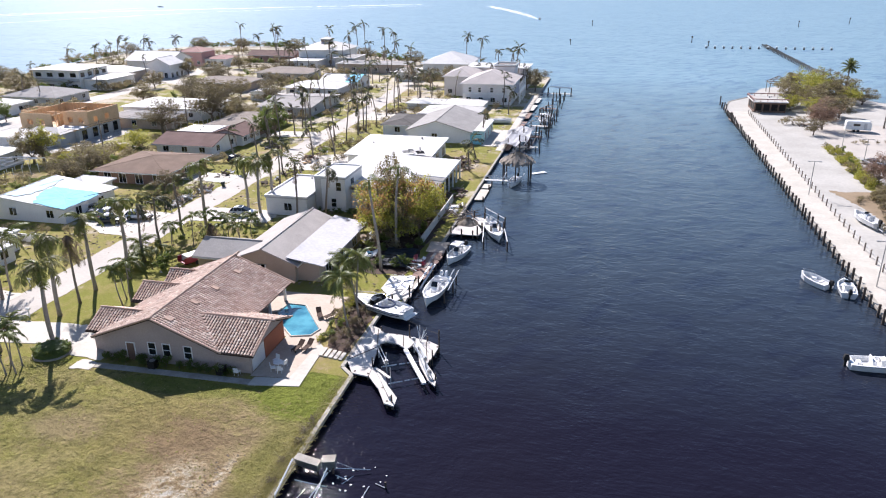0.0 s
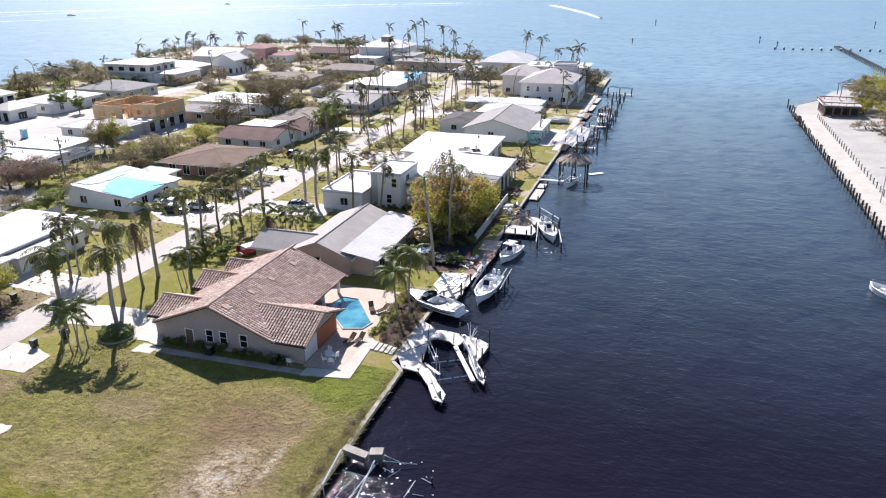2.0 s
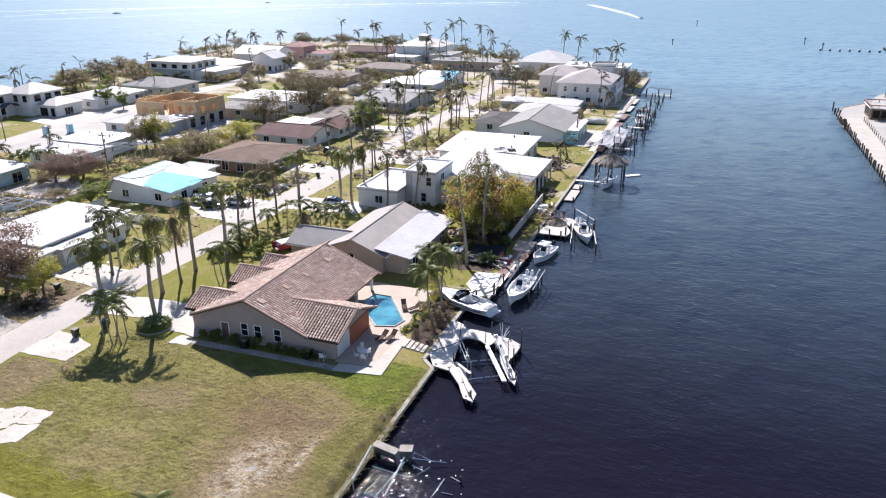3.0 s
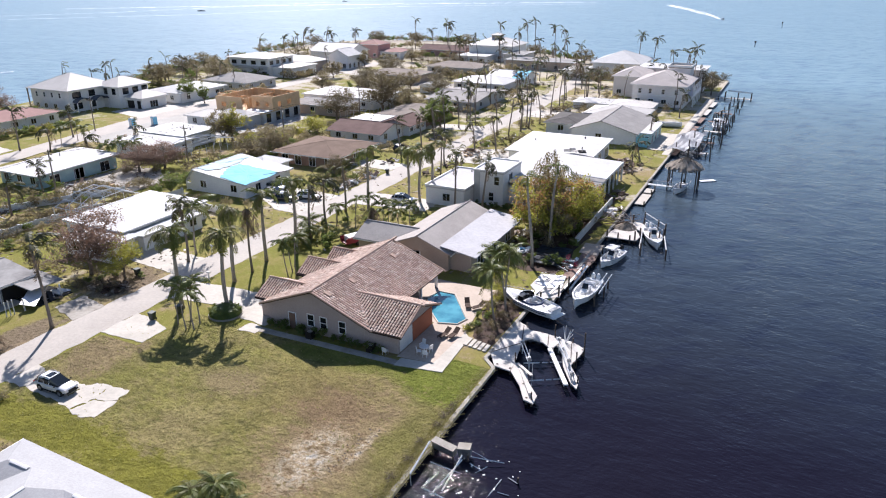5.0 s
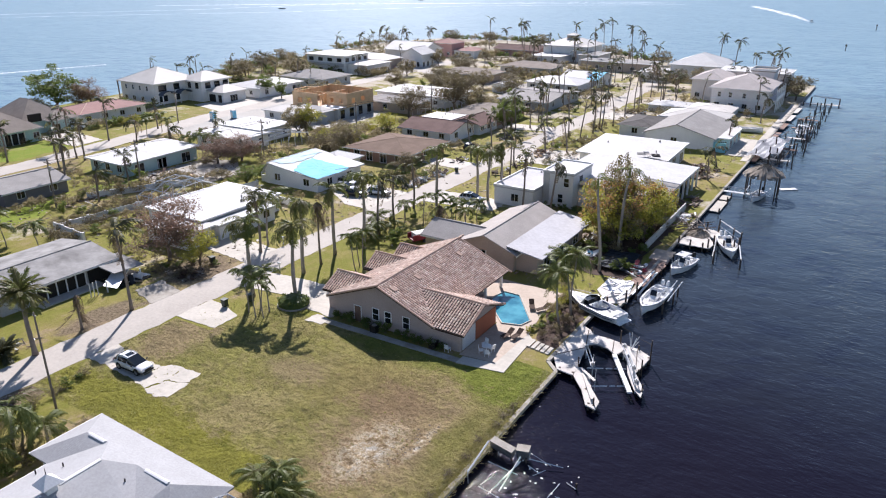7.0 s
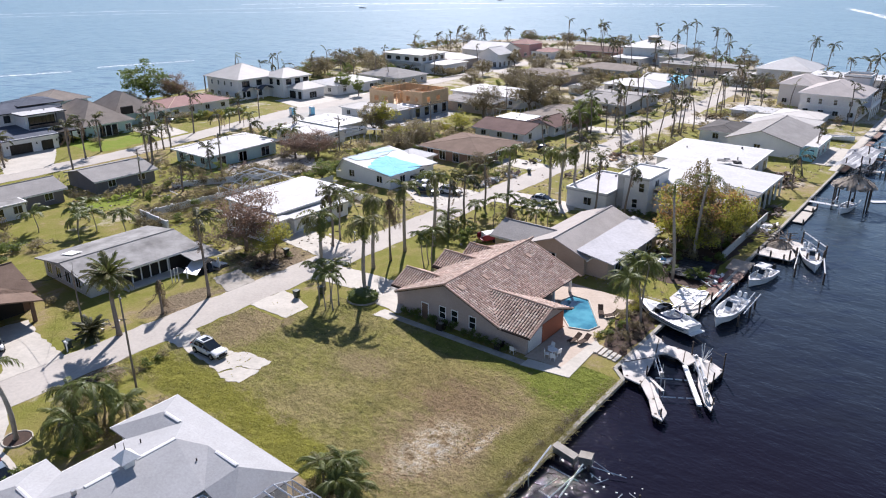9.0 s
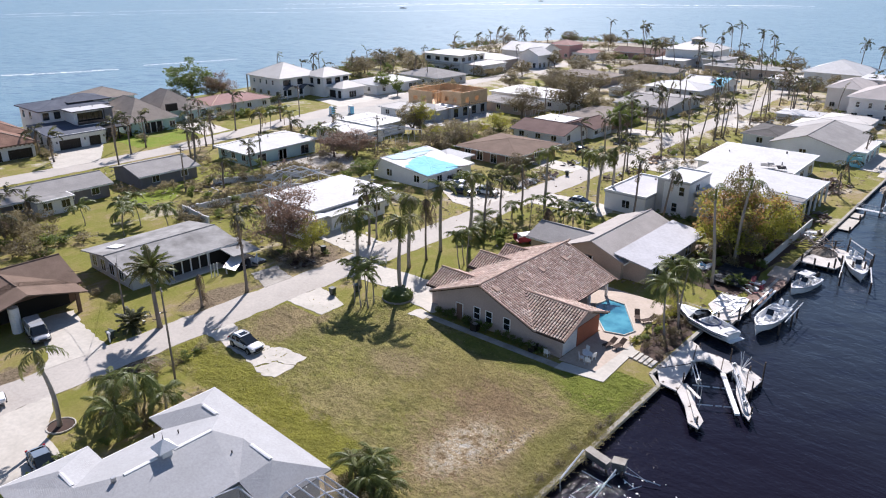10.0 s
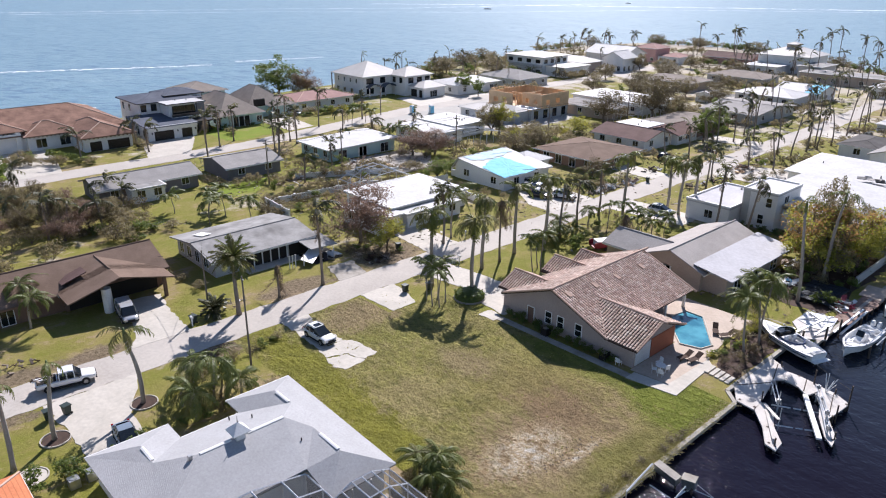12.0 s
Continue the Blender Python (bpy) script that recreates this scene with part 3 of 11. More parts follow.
# roads
structure("road", bm_prism(rough([(-75.3, -60), (-69.6, -60), (-69.6, 64), (-69.9, 150), (-70.6, 215), (-76.0, 300), (-82.0, 300), (-76.4, 215), (-75.4, 150)], 0.22, 1.5), -0.2, 0.03), ROAD, "pale worn asphalt street without kerbs", "road")
structure("road_west", bm_prism(rough([(-160.5, -60), (-153.5, -60), (-154.5, 80), (-164, 140), (-170, 210), (-174, 300), (-181, 300), (-178, 210), (-172, 140), (-161.5, 80)], 0.22, 1.5), -0.2, 0.03), ROAD, "pale asphalt street along the bay houses", "road")
structure("road_cross", bm_prism(rough([(-75.0, 222), (-71, 230), (-173, 262), (-174, 254)], 0.22, 1.5), -0.2, 0.026), ROAD, "pale asphalt cross street near the point", "road")


def slab(name, poly, label, material=None, top=0.05, category="pavement"):
    return structure(name, bm_prism(poly if name in ("walk", "patio", "terrace", "quay_walk", "seawall_walk") else rough(poly, 0.17, 0.6), -0.2, top), material or CONC, label, category)


slab("driveway", [(-69.7, 59.3), (-69.7, 64.8), (-63, 65.6), (-56.0, 65.6), (-53.4, 63.5), (-53.2, 58.6), (-57, 58.8), (-62, 60.4)], "white concrete driveway of the tiled house")
structure("driveway", bm_prism(rough([(-69.7, 48.8), (-69.7, 54.3), (-66.9, 54.0), (-63.3, 52.8), (-63.2, 49.1), (-66.0, 48.9)], 0.09, 0.6), -0.2, 0.05), CONC, "short pale concrete apron beside the street", "pavement")
slab("driveway", [(-75.2, 65.4), (-75.2, 71.8), (-86.5, 72.4), (-86.5, 66.6)], "pale concrete driveway of the white-roofed house")
slab("driveway", [(-75.2, 49.4), (-75.2, 53.8), (-80.4, 55.0), (-80.6, 50.8)], "grey concrete driveway apron", GREYCONC)
slab("driveway", [(-75.2, 20.6), (-75.2, 28.2), (-77.4, 28.0), (-83.2, 28.5), (-87.5, 29.4), (-88.5, 24.5), (-82, 23.6), (-77.4, 22.4)], "pale concrete driveway with parked van")
slab("driveway", [(-75.2, 94.5), (-75.2, 107), (-90, 108), (-90, 101), (-81, 95)], "pale concrete driveway with parked cars")
slab("driveway", [(-69.8, 104), (-69.8, 111.5), (-56, 112), (-56, 105.5)], "pale concrete driveway of the white modern house")
slab("driveway", [(-69.6, 10.5), (-69.6, 20.0), (-62.8, 16.5), (-55.2, 16.0), (-55.2, 11.0), (-63, 11.2)], "pale concrete driveway with tyre marks beside the grey roof")
slab("driveway", [(-75.4, 127), (-75.4, 133), (-86, 134), (-86, 127.5)], "pale concrete driveway")
slab("driveway", [(-160, 56), (-160, 66), (-180, 76), (-181, 62)], "wide pale concrete forecourt")
slab("driveway", [(-160, 28), (-160, 38), (-184, 42), (-186, 30)], "pale paver driveway of the mansion")
slab("driveway", [(-166, 96), (-167, 104), (-183, 106), (-183, 96)], "pale concrete driveway")
slab("driveway", [(-171, 146), (-174, 180), (-186, 178), (-188, 150)], "wide pale concrete forecourt of the white house")
slab("driveway", [(-176, 250), (-178, 284), (-190, 284), (-194, 246)], "pale concrete forecourt near the point")
slab("driveway", [(-70, 140), (-70, 152), (-52, 158), (-52, 140)], "pale concrete parking beside the street")
slab("driveway", [(-71, 196), (-71, 208), (-50, 206), (-50, 198)], "pale concrete parking beside the street")
slab("driveway", [(-75, 172), (-76, 178), (-92, 176), (-92, 168)], "pale concrete driveway")
slab("driveway", [(-81, 226), (-81, 236), (-120, 246), (-120, 236)], "pale concrete driveway near the point")
structure("sand_yard", bm_prism(rough([(-165, 118), (-170, 185), (-128, 186), (-126, 150), (-140, 120)], 0.45, 0.9), -0.2, 0.02), SAND, "pale sandy building plot", "ground")
for lawn_poly in ([(-180.2, 29.7), (-173.4, 35.1), (-160.6, 30.2), (-160.9, 24.7)], [(-184, 82), (-181, 95.5), (-167.5, 95.5), (-163.4, 81.5), (-166, 77.5), (-180.5, 77.5)], [(-131, 57.6), (-131, 73), (-126, 66), (-118.4, 59.7), (-125.2, 52.1)], [(-130.6, 84.4), (-126.8, 85.4), (-117.5, 76.3), (-121.3, 72.1), (-130.6, 77)], [(-177.8, 164), (-177.8, 182), (-172.2, 182), (-171.4, 164)]):
    structure("lawn", bm_prism(rough(lawn_poly, 0.35), -0.2, 0.016), FRESHLAWN, "fresh green mown lawn between the houses", "lawn")
slab("driveway", [(-108, 24), (-108, 30), (-101.4, 31.5), (-101.4, 25)], "grey concrete slab behind the brown house", GREYCONC)
slab("yard_slab", [(-129.6, 86.5), (-129.6, 104), (-122, 107), (-112.5, 99.5), (-113.0, 92.0), (-120.5, 84.5)], "dusty grey concrete yard strewn with debris", GREYCONC, 0.03)
# shade under the tree group, painted on the ground in the mulch colour
structure("ground_cover", bm_prism(rough([(-36, 88.5), (-26.6, 88.5), (-26.2, 116), (-34, 116), (-36.1, 104)], 0.45, 0.9), -0.2, 0.022), MULCH, "dark ground patch painting the trees' shade", "ground")
structure("mulch_bed", bm_prism(rough([(-29.0, 66.5), (-26.8, 65.6), (-26.6, 78), (-30.0, 79.5), (-31.4, 75.6), (-30.0, 68.5)], 0.45, 0.9), -0.2, 0.03), MULCH, "brown mulch bed along the seawall", "ground")

# seawalls: a line of cap slabs on sheet walls


def seawall(name, pts, label, cap=0.55, top=0.14):
    bm, sheet = None, bmesh.new()
    lo_, hi_ = [], []
    for x, y in pts:
        lo_.append(sheet.verts.new((x, y, -6.0)))
        hi_.append(sheet.verts.new((x, y, -0.24)))
    for i in range(len(pts) - 1):
        sheet.faces.new((lo_[i], lo_[i + 1], hi_[i + 1], hi_[i]))
    bmesh.ops.solidify(sheet, geom=sheet.faces[:], thickness=cap / 2)
    wall_ = structure(name, sheet, GREYCONC, label, "seawall")
    for (ax, ay), (bx, by) in zip(pts, pts[1:]):
        d = Vector((bx - ax, by - ay, 0))
        n = max(1, int(d.length / 6))
        for i in range(n):
            p, q = Vector((ax, ay, 0)) + d * (i / n), Vector((ax, ay, 0)) + d * ((i + 1) / n)
            u = d.normalized()
            m = Matrix(((u.x, -u.y, 0, p.x), (u.y, u.x, 0, p.y), (0, 0, 1, 0), (0, 0, 0, 1)))
            k = (q - p).length - 0.04
            part("cap_slab", bm_box(0, -cap / 2, -0.25, k, cap / 2, top + random.uniform(-0.03, 0.03), m=m), GREYCONC, wall_)
    return wall_


seawall("seawall", [(-24.6, -30), (-24.6, 61.5), (-26.2, 63), (-26.2, 78), (-24.2, 79.5), (-24.2, 170), (-24.5, 296)], "weathered concrete seawall cap along the canal", 0.42)
seawall("seawall", [(-24.5, 296), (-60, 322), (-97, 343), (-150, 381), (-200, 402)], "concrete seawall cap round the point")
seawall("seawall", [(35.2, -60), (35.2, 236), (38, 249), (46, 260)], "concrete edge of the long quay", 0.5)
slab("quay_walk", [(35.6, -60), (35.6, 231), (41.6, 231), (39.6, 60), (39.6, -60)], "long pale concrete walk along the quay", CONC, 0.06)
slab("seawall_walk", [(-24.0, 166), (-24.0, 250), (-26.4, 250), (-26.0, 166)], "pale concrete walk along the seawall", CONC, 0.06)

# ---- houses ----


def window(h, side, u, z0, w, ht, x0, y0, x1, y1, framed=WHITEPAINT, name="window"):
    """A framed pane on one side (S, N, E, W) of a block; u runs from 0 to 1 along it. Local to the house."""
    if side in "SN":
        cx, cy = x0 + (x1 - x0) * u, (y0 if side == "S" else y1)
        m = pose(cx, cy, z0, 0, 0, 0 if side == "S" else 180)
    else:
        cx, cy = (x1 if side == "E" else x0), y0 + (y1 - y0) * u
        m = pose(cx, cy, z0, 0, 0, 90 if side == "E" else -90)
    bm = bmesh.new()
    t = 0.09
    loft(bm, [[m @ Vector(p) for p in ((-a, d, -c), (a, d, -c), (a, d, ht + c), (-a, d, ht + c))] for a, c, d in ((w / 2, 0, 0.03), (w / 2, 0, -0.07), (w / 2 + t, t, -0.07), (w / 2 + t, t, 0.03), (w / 2, 0, 0.03))], False)
    bmesh.ops.recalc_face_normals(bm, faces=bm.faces)
    f = part(name, bm, framed, h)
    part("pane", bm_box(-w / 2, -0.02, 0, w / 2, 0.03, ht, m=m), GLASS, f)
    bars = max(2, round(w / 0.9)) if w > 0.9 else 1
    for k in range(1, bars):
        xx = -w / 2 + w * k / bars
        part("mullion", bm_box(xx - 0.03, -0.06, 0, xx + 0.03, -0.02, ht, m=m), framed, f)
    if bars == 1 and ht > 1.1:
        part("mullion", bm_box(-w / 2, -0.055, ht / 2 - 0.03, w / 2, -0.02, ht / 2 + 0.03, m=m), framed, f)
    return f


def door(h, side, u, w, ht, x0, y0, x1, y1, material, name="door", z0=0.05):
    if side in "SN":
        m = pose(x0 + (x1 - x0) * u, y0 if side == "S" else y1, z0, 0, 0, 0 if side == "S" else 180)
    else:
        m = pose(x1 if side == "E" else x0, y0 + (y1 - y0) * u, z0, 0, 0, 90 if side == "E" else -90)
    rows = 4 if w > 2 else 2
    d = part(name, bm_box(-w / 2, -0.05, 0, w / 2, 0.03, ht, m=m), material, h)
    for r in range(rows):
        for c in range(max(1, round(w / 0.9))):
            n = max(1, round(w / 0.9))
            a, b = -w / 2 + w * c / n + 0.08, -w / 2 + w * (c + 1) / n - 0.08
            part("panel", bm_box(a, -0.075, ht * r / rows + 0.06, b, -0.05, ht * (r + 1) / rows - 0.06, m=m), material, d)
    fr = bmesh.new()
    u_ = [(-w / 2 - 0.1, 0), (-w / 2, 0), (-w / 2, ht), (w / 2, ht), (w / 2, 0), (w / 2 + 0.1, 0), (w / 2 + 0.1, ht + 0.1), (-w / 2 - 0.1, ht + 0.1)]
    loft(fr, [[m @ Vector((x, y, z)) for x, z in u_] for y in (-0.08, 0.03)])
    bmesh.ops.recalc_face_normals(fr, faces=fr.faces)
    part("door_frame", fr, WHITEPAINT, d)
    return d


def roof_gable(x0, y0, x1, y1, e, r, ax, over, ridge=None, t=0.16):
    """One folded slab with a ridge along ax ('x' or 'y')."""
    bm = bmesh.new()
    a0, a1, b0, b1 = (x0, x1, y0, y1) if ax == "y" else (y0, y1, x0, x1)
    c = (a0 + a1) / 2 if ridge is None else ridge
    k0, k1 = (r - e) / (c - a0), (r - e) / (a1 - c)
    prof = [(a0 - over, e - k0 * over), (c, r), (a1 + over, e - k1 * over), (a1 + over, e - k1 * over + t), (c, r + t), (a0 - over, e - k0 * over + t)]
    loft(bm, [[(a, b, z) if ax == "y" else (b, a, z) for a, z in prof] for b in (b0 - over, b1 + over)])
    bmesh.ops.recalc_face_normals(bm, faces=bm.faces)
    return bm


def roof_hip(x0, y0, x1, y1, e, r, over, t=0.16, inset=None):
    bm = bmesh.new()
    x0, y0, x1, y1 = x0 - over, y0 - over, x1 + over, y1 + over
    w, d = x1 - x0, y1 - y0
    i = min(w, d) / 2
    if abs(w - d) < 0.6:
        i *= 0.96
    i = inset or i
    a, b = ((x0 + i, (y0 + y1) / 2), (x1 - i, (y0 + y1) / 2)) if w > d else (((x0 + x1) / 2, y0 + i), ((x0 + x1) / 2, y1 - i))
    lo = [bm.verts.new((x, y, e - 0.1)) for x, y in ((x0, y0), (x1, y0), (x1, y1), (x0, y1))]
    hi = [bm.verts.new((x, y, e - 0.1 + t)) for x, y in ((x0, y0), (x1, y0), (x1, y1), (x0, y1))]
    A, B = bm.verts.new((*a, r)), bm.verts.new((*b, r))
    bm.faces.new(lo[::-1])
    for k in range(4):
        bm.faces.new((lo[k], lo[(k + 1) % 4], hi[(k + 1) % 4], hi[k]))
    if w > d:
        fs = ((hi[0], hi[1], B, A), (hi[1], hi[2], B), (hi[2], hi[3], A, B), (hi[3], hi[0], A))
    else:
        fs = ((hi[0], hi[1], A), (hi[1], hi[2], B, A), (hi[2], hi[3], B), (hi[3], hi[0], A, B))
    for f in fs:
        bm.faces.new(f)
    return bm


def roof_flat(x0, y0, x1, y1, e, over, t=0.28, tilt=0.0):
    bm = bmesh.new()
    vs = box(bm, x0 - over, y0 - over, e, x1 + over, y1 + over, e + t)
    for v in vs:
        v.co.z += tilt * (v.co.y - y0) / max(1, y1 - y0)
    return bm


def band_loop(h, name, x0, y0, x1, y1, out, inn, z0, z1, material, lift=0.0):
    """A rectangular band round a roof, one joined loop."""
    bm = bmesh.new()
    loft(bm, [[(x0 - a, y0 - a, z), (x1 + a, y0 - a, z), (x1 + a, y1 + a, z + 2 * lift), (x0 - a, y1 + a, z + 2 * lift)] for a, z in ((out, z0), (out, z1), (inn, z1), (inn, z0), (out, z0))], False)
    bmesh.ops.recalc_face_normals(bm, faces=bm.faces)
    part(name, bm, material, h)


def block(h, o, x0, y0, x1, y1, e, r=None, shape="gable", ax="y", wall=WHITEWALL, roof=WHITEROOF, over=0.6, ridge=None, z0=0.0, wins="", garage="", curb=0.0, tilt=0.0, doormat=None, trim=WHITEPAINT, inset=None):
    """One volume of a house, in world numbers; o is the house's place. wins: like 'S3 E2', windows on a side."""
    x0, x1, y0, y1 = x0 - o[0], x1 - o[0], y0 - o[1], y1 - o[1]
    bm = bmesh.new()
    if shape == "gable":
        t = ((x0 + x1) / 2 if ax == "y" else (y0 + y1) / 2) if ridge is None else ridge - (o[0] if ax == "y" else o[1])
        if ax == "y":
            prof = [(x0, z0), (x1, z0), (x1, e), (t, r), (x0, e)]
            rings = [[(x, y, z) for x, z in prof] for y in (y1, y0)]
        else:
            prof = [(y0, z0), (y1, z0), (y1, e), (t, r), (y0, e)]
            rings = [[(x, y, z) for y, z in prof] for x in (x0, x1)]
        loft(bm, rings)
        part("wall", bm, wall, h)
        part("roof", roof_gable(x0, y0, x1, y1, e, r, ax, over, t), roof, h)
        rb = bmesh.new()
        if ax == "y":
            tube(rb, [(t, y0 - over, r + 0.16), (t, y1 + over, r + 0.16)], 0.12, 6)
        else:
            tube(rb, [(x0 - over, t, r + 0.16), (x1 + over, t, r + 0.16)], 0.12, 6)
        part("ridge_cap", rb, roof, h)
        for s in (0, 1):
            fb = bmesh.new()
            if ax == "y":
                k = (r - e) / abs((x1 if s else x0) - t)
                xx = x1 + over if s else x0 - over
                box(fb, xx - 0.03, y0 - over, e - k * over - 0.12, xx + 0.05, y1 + over, e - k * over + 0.1)
            else:
                k = (r - e) / abs((y1 if s else y0) - t)
                yy = y1 + over if s else y0 - over
                box(fb, x0 - over, yy - 0.03, e - k * over - 0.12, x1 + over, yy + 0.05, e - k * over + 0.1)
            part("fascia", fb, trim, h)
    else:
        box(bm, x0, y0, z0, x1, y1, e)
        part("wall", bm, wall, h)
        if shape == "hip":
            part("roof", roof_hip(x0, y0, x1, y1, e, r, over, 0.16, inset), roof, h)
            band_loop(h, "fascia", x0 - over, y0 - over, x1 + over, y1 + over, 0.04, -0.02, e - 0.16, e + 0.03, trim)
            X0, Y0, X1, Y1 = x0 - over, y0 - over, x1 + over, y1 + over
            i_ = inset or min(X1 - X0, Y1 - Y0) / 2 * (0.96 if abs((X1 - X0) - (Y1 - Y0)) < 0.6 else 1)
            A, B = ((X0 + i_, (Y0 + Y1) / 2, r), (X1 - i_, (Y0 + Y1) / 2, r)) if X1 - X0 > Y1 - Y0 else (((X0 + X1) / 2, Y0 + i_, r), ((X0 + X1) / 2, Y1 - i_, r))
            ends = ((X0, Y0), (X0, Y1), (X1, Y0), (X1, Y1)) if X1 - X0 > Y1 - Y0 else ((X0, Y0), (X1, Y0), (X0, Y1), (X1, Y1))
            hipmat = RIDGE if roof in (CLAYROOF, ORANGEROOF, PINKROOF) else roof
            for k_, q in enumerate(ends):
                part("hip_cap", bm_tube([(*q, e + 0.06), (A if k_ < 2 else B)], 0.13 if hipmat is RIDGE else 0.045, 5), hipmat, h)
            part("ridge_cap", bm_tube([A, B], 0.13 if hipmat is RIDGE else 0.045, 5), hipmat, h)
        else:
            part("roof", roof_flat(x0, y0, x1, y1, e, over, 0.28, tilt), roof, h)
            band_loop(h, "roof_edge", x0 - over, y0 - over, x1 + over, y1 + over, 0.03, -0.2, e + (0.27 if curb else 0.1), e + 0.3 + curb, trim, tilt * 0.5)
            rv = random.Random(int(x0 * 7 + y0 * 3 + o[0]))
            if (x1 - x0) * (y1 - y0) > 60:
                for _ in range(3):
                    vx, vy = rv.uniform(x0 + 1, x1 - 1), rv.uniform(y0 + 1, y1 - 1)
                    vz = e + 0.2 + tilt * (vy - y0) / max(1, y1 - y0)
                    part("roof_vent", bm_tube([(vx, vy, vz), (vx, vy, vz + rv.uniform(0.3, 0.6))], rv.uniform(0.08, 0.2), 8), OLDROOF, h)
    for w in wins.split():
        side, n = w[0], int(w[1])
        wide = 1.4
        if len(w) > 2:
            wide = float(w[3:])
        tall, base = (1.3, 0.95) if z0 < 1 else (1.3, z0 + 0.9)
        if len(w) > 2 and w[2] == "s":
            tall, base = 2.0, z0 + 0.15
        for i in range(n):
            window(h, side, (i + 0.5 + random.uniform(-0.08, 0.08)) / n, base, wide, tall, x0, y0, x1, y1)
    for g in garage.split():
        door(h, g[0], float(g[1:]), 4.6, 2.2, x0, y0, x1, y1, doormat or WHITEPAINT, "garage_door")


def home(x, y, label, group=""):
    return thing("house", (x, y, 0), label, "house", group or "houses of the neighbourhood"), (x, y)


def tile_rows(verts, faces, origin, u, v, normal, inside, ulen, vlen, w=0.36, k=0.42):
    """Barrel tiles over a slope: u along the eave, v down the slope from origin."""
    for j in range(int(vlen / k)):
        for i in range(int(ulen / w)):
            cu, cv = (i + 0.5) * w, (j + 0.5) * k
            if not inside(cu, cv):
                continue
            b0 = len(verts)
            for e, lift in ((0, 0.0), (1, 0.05)):
                p = origin + u * (i * w + 0.02) + v * (j * k + e * (k - 0.03))
                for s in range(5):
                    a = math.pi * s / 4
                    verts.append(p + u * ((w - 0.13) * (1 - math.cos(a)) / 2) + normal * (0.02 + lift + 0.10 * math.sin(a)))
            for s in range(4):
                faces.append((b0 + s, b0 + s + 5, b0 + s + 6, b0 + s + 1))
            faces.append((b0 + 9, b0 + 8, b0 + 7, b0 + 6, b0 + 5))


def slope(h, o, ridge_a, ridge_b, eave_a, eave_b, inside=lambda a, b: True):
    """A tiled roof plane between a ridge line and an eave line (world points)."""
    a, b, c, d = (Vector(p) - Vector((*o, 0)) for p in (ridge_a, ridge_b, eave_a, eave_b))
    u, v = (b - a).normalized(), (c - a)
    v = (v - u * v.dot(u)).normalized()
    n = u.cross(v)
    if n.z < 0:
        n = -n
    bm = bmesh.new()
    q = [a, b, d, c]
    top, bot = [bm.verts.new(p) for p in q], [bm.verts.new(p - Vector((0, 0, 0.16))) for p in q]
    bm.faces.new(top)
    bm.faces.new(bot[::-1])
    for i in range(4):
        bm.faces.new((top[i], bot[i], bot[(i + 1) % 4], top[(i + 1) % 4]))
    bmesh.ops.recalc_face_normals(bm, faces=bm.faces)
    r = part("roof", bm, TILEBED, h)
    verts, faces = [], []
    tile_rows(verts, faces, a, u, v, n, inside, (b - a).length, (c - a).dot(v) + 0.1)
    t = part("roof_tiles", raw_mesh("roof_tiles", verts, faces, TILES), None, r)
    t["kind"] = "stuff"


def caps(h, o, pts, name="ridge_cap", r=0.15):
    bm = bmesh.new()
    for p, q in zip(pts, pts[1:]):
        p, q = Vector(p) - Vector((*o, 0)), Vector(q) - Vector((*o, 0))
        n = max(1, int((q - p).length / 0.45))
        for i in range(n):
            a, b = p.lerp(q, i / n), p.lerp(q, (i + 1) / n + 0.06)
            tube(bm, [a + Vector((0, 0, 0.02)), b + Vector((0, 0, 0.06))], [r * 0.86, r], 6)
    return tagged(part(name, bm, RIDGE, h), kind="stuff")


# the tiled house
h, o = home(-45.0, 68.0, "taupe stucco house with weathered clay barrel tile roof beside pool")
lo = lambda x, y, z=0: (x - o[0], y - o[1], z)  # noqa: E731
RX, RZ = -46.4, 5.65
bm = bmesh.new()
loft(bm, [[lo(x, y, z) for x, z in ((-53.2, 0), (-39.6, 0), (-39.6, 2.72), (RX, 5.45), (-53.2, 2.75))] for y in (68.5, 59.6)])
part("wall", bm, MAUVEWALL, h)
bm = bmesh.new()
loft(bm, [[lo(x, y, z) for x, z in ((-53.2, 0), (-42.6, 0), (-42.6, 3.9), (RX, 5.45), (-53.2, 2.75))] for y in (77.3, 68.52)])
part("wall", bm, MAUVEWALL, h)
bm = bmesh.new()
loft(bm, [[lo(x, y, z) for y, z in ((59.63, 0), (67.9, 0), (67.9, 2.5), (63.7, 4.15), (59.63, 2.5))] for x in (-40.5, -35.3)])
part("wall", bm, MAUVEWALL, h)
slope(h, o, (RX, 59.0, RZ), (RX, 77.8, RZ), (-38.7, 59.0, 2.55), (-38.7, 77.8, 2.55))
slope(h, o, (RX, 77.8, RZ), (RX, 59.0, RZ), (-54.1, 77.8, 2.6), (-54.1, 59.0, 2.6))
slope(h, o, (-43.2, 63.7, 4.4), (-34.5, 63.7, 4.4), (-38.7, 58.95, 2.5), (-34.5, 58.95, 2.5), lambda a, b: a > 0.2 + b * 0.82)
slope(h, o, (-34.5, 63.7, 4.4), (-43.2, 63.7, 4.4), (-34.5, 68.5, 2.5), (-38.7, 68.5, 2.5), lambda a, b: a < 8.5 - b * 0.82)
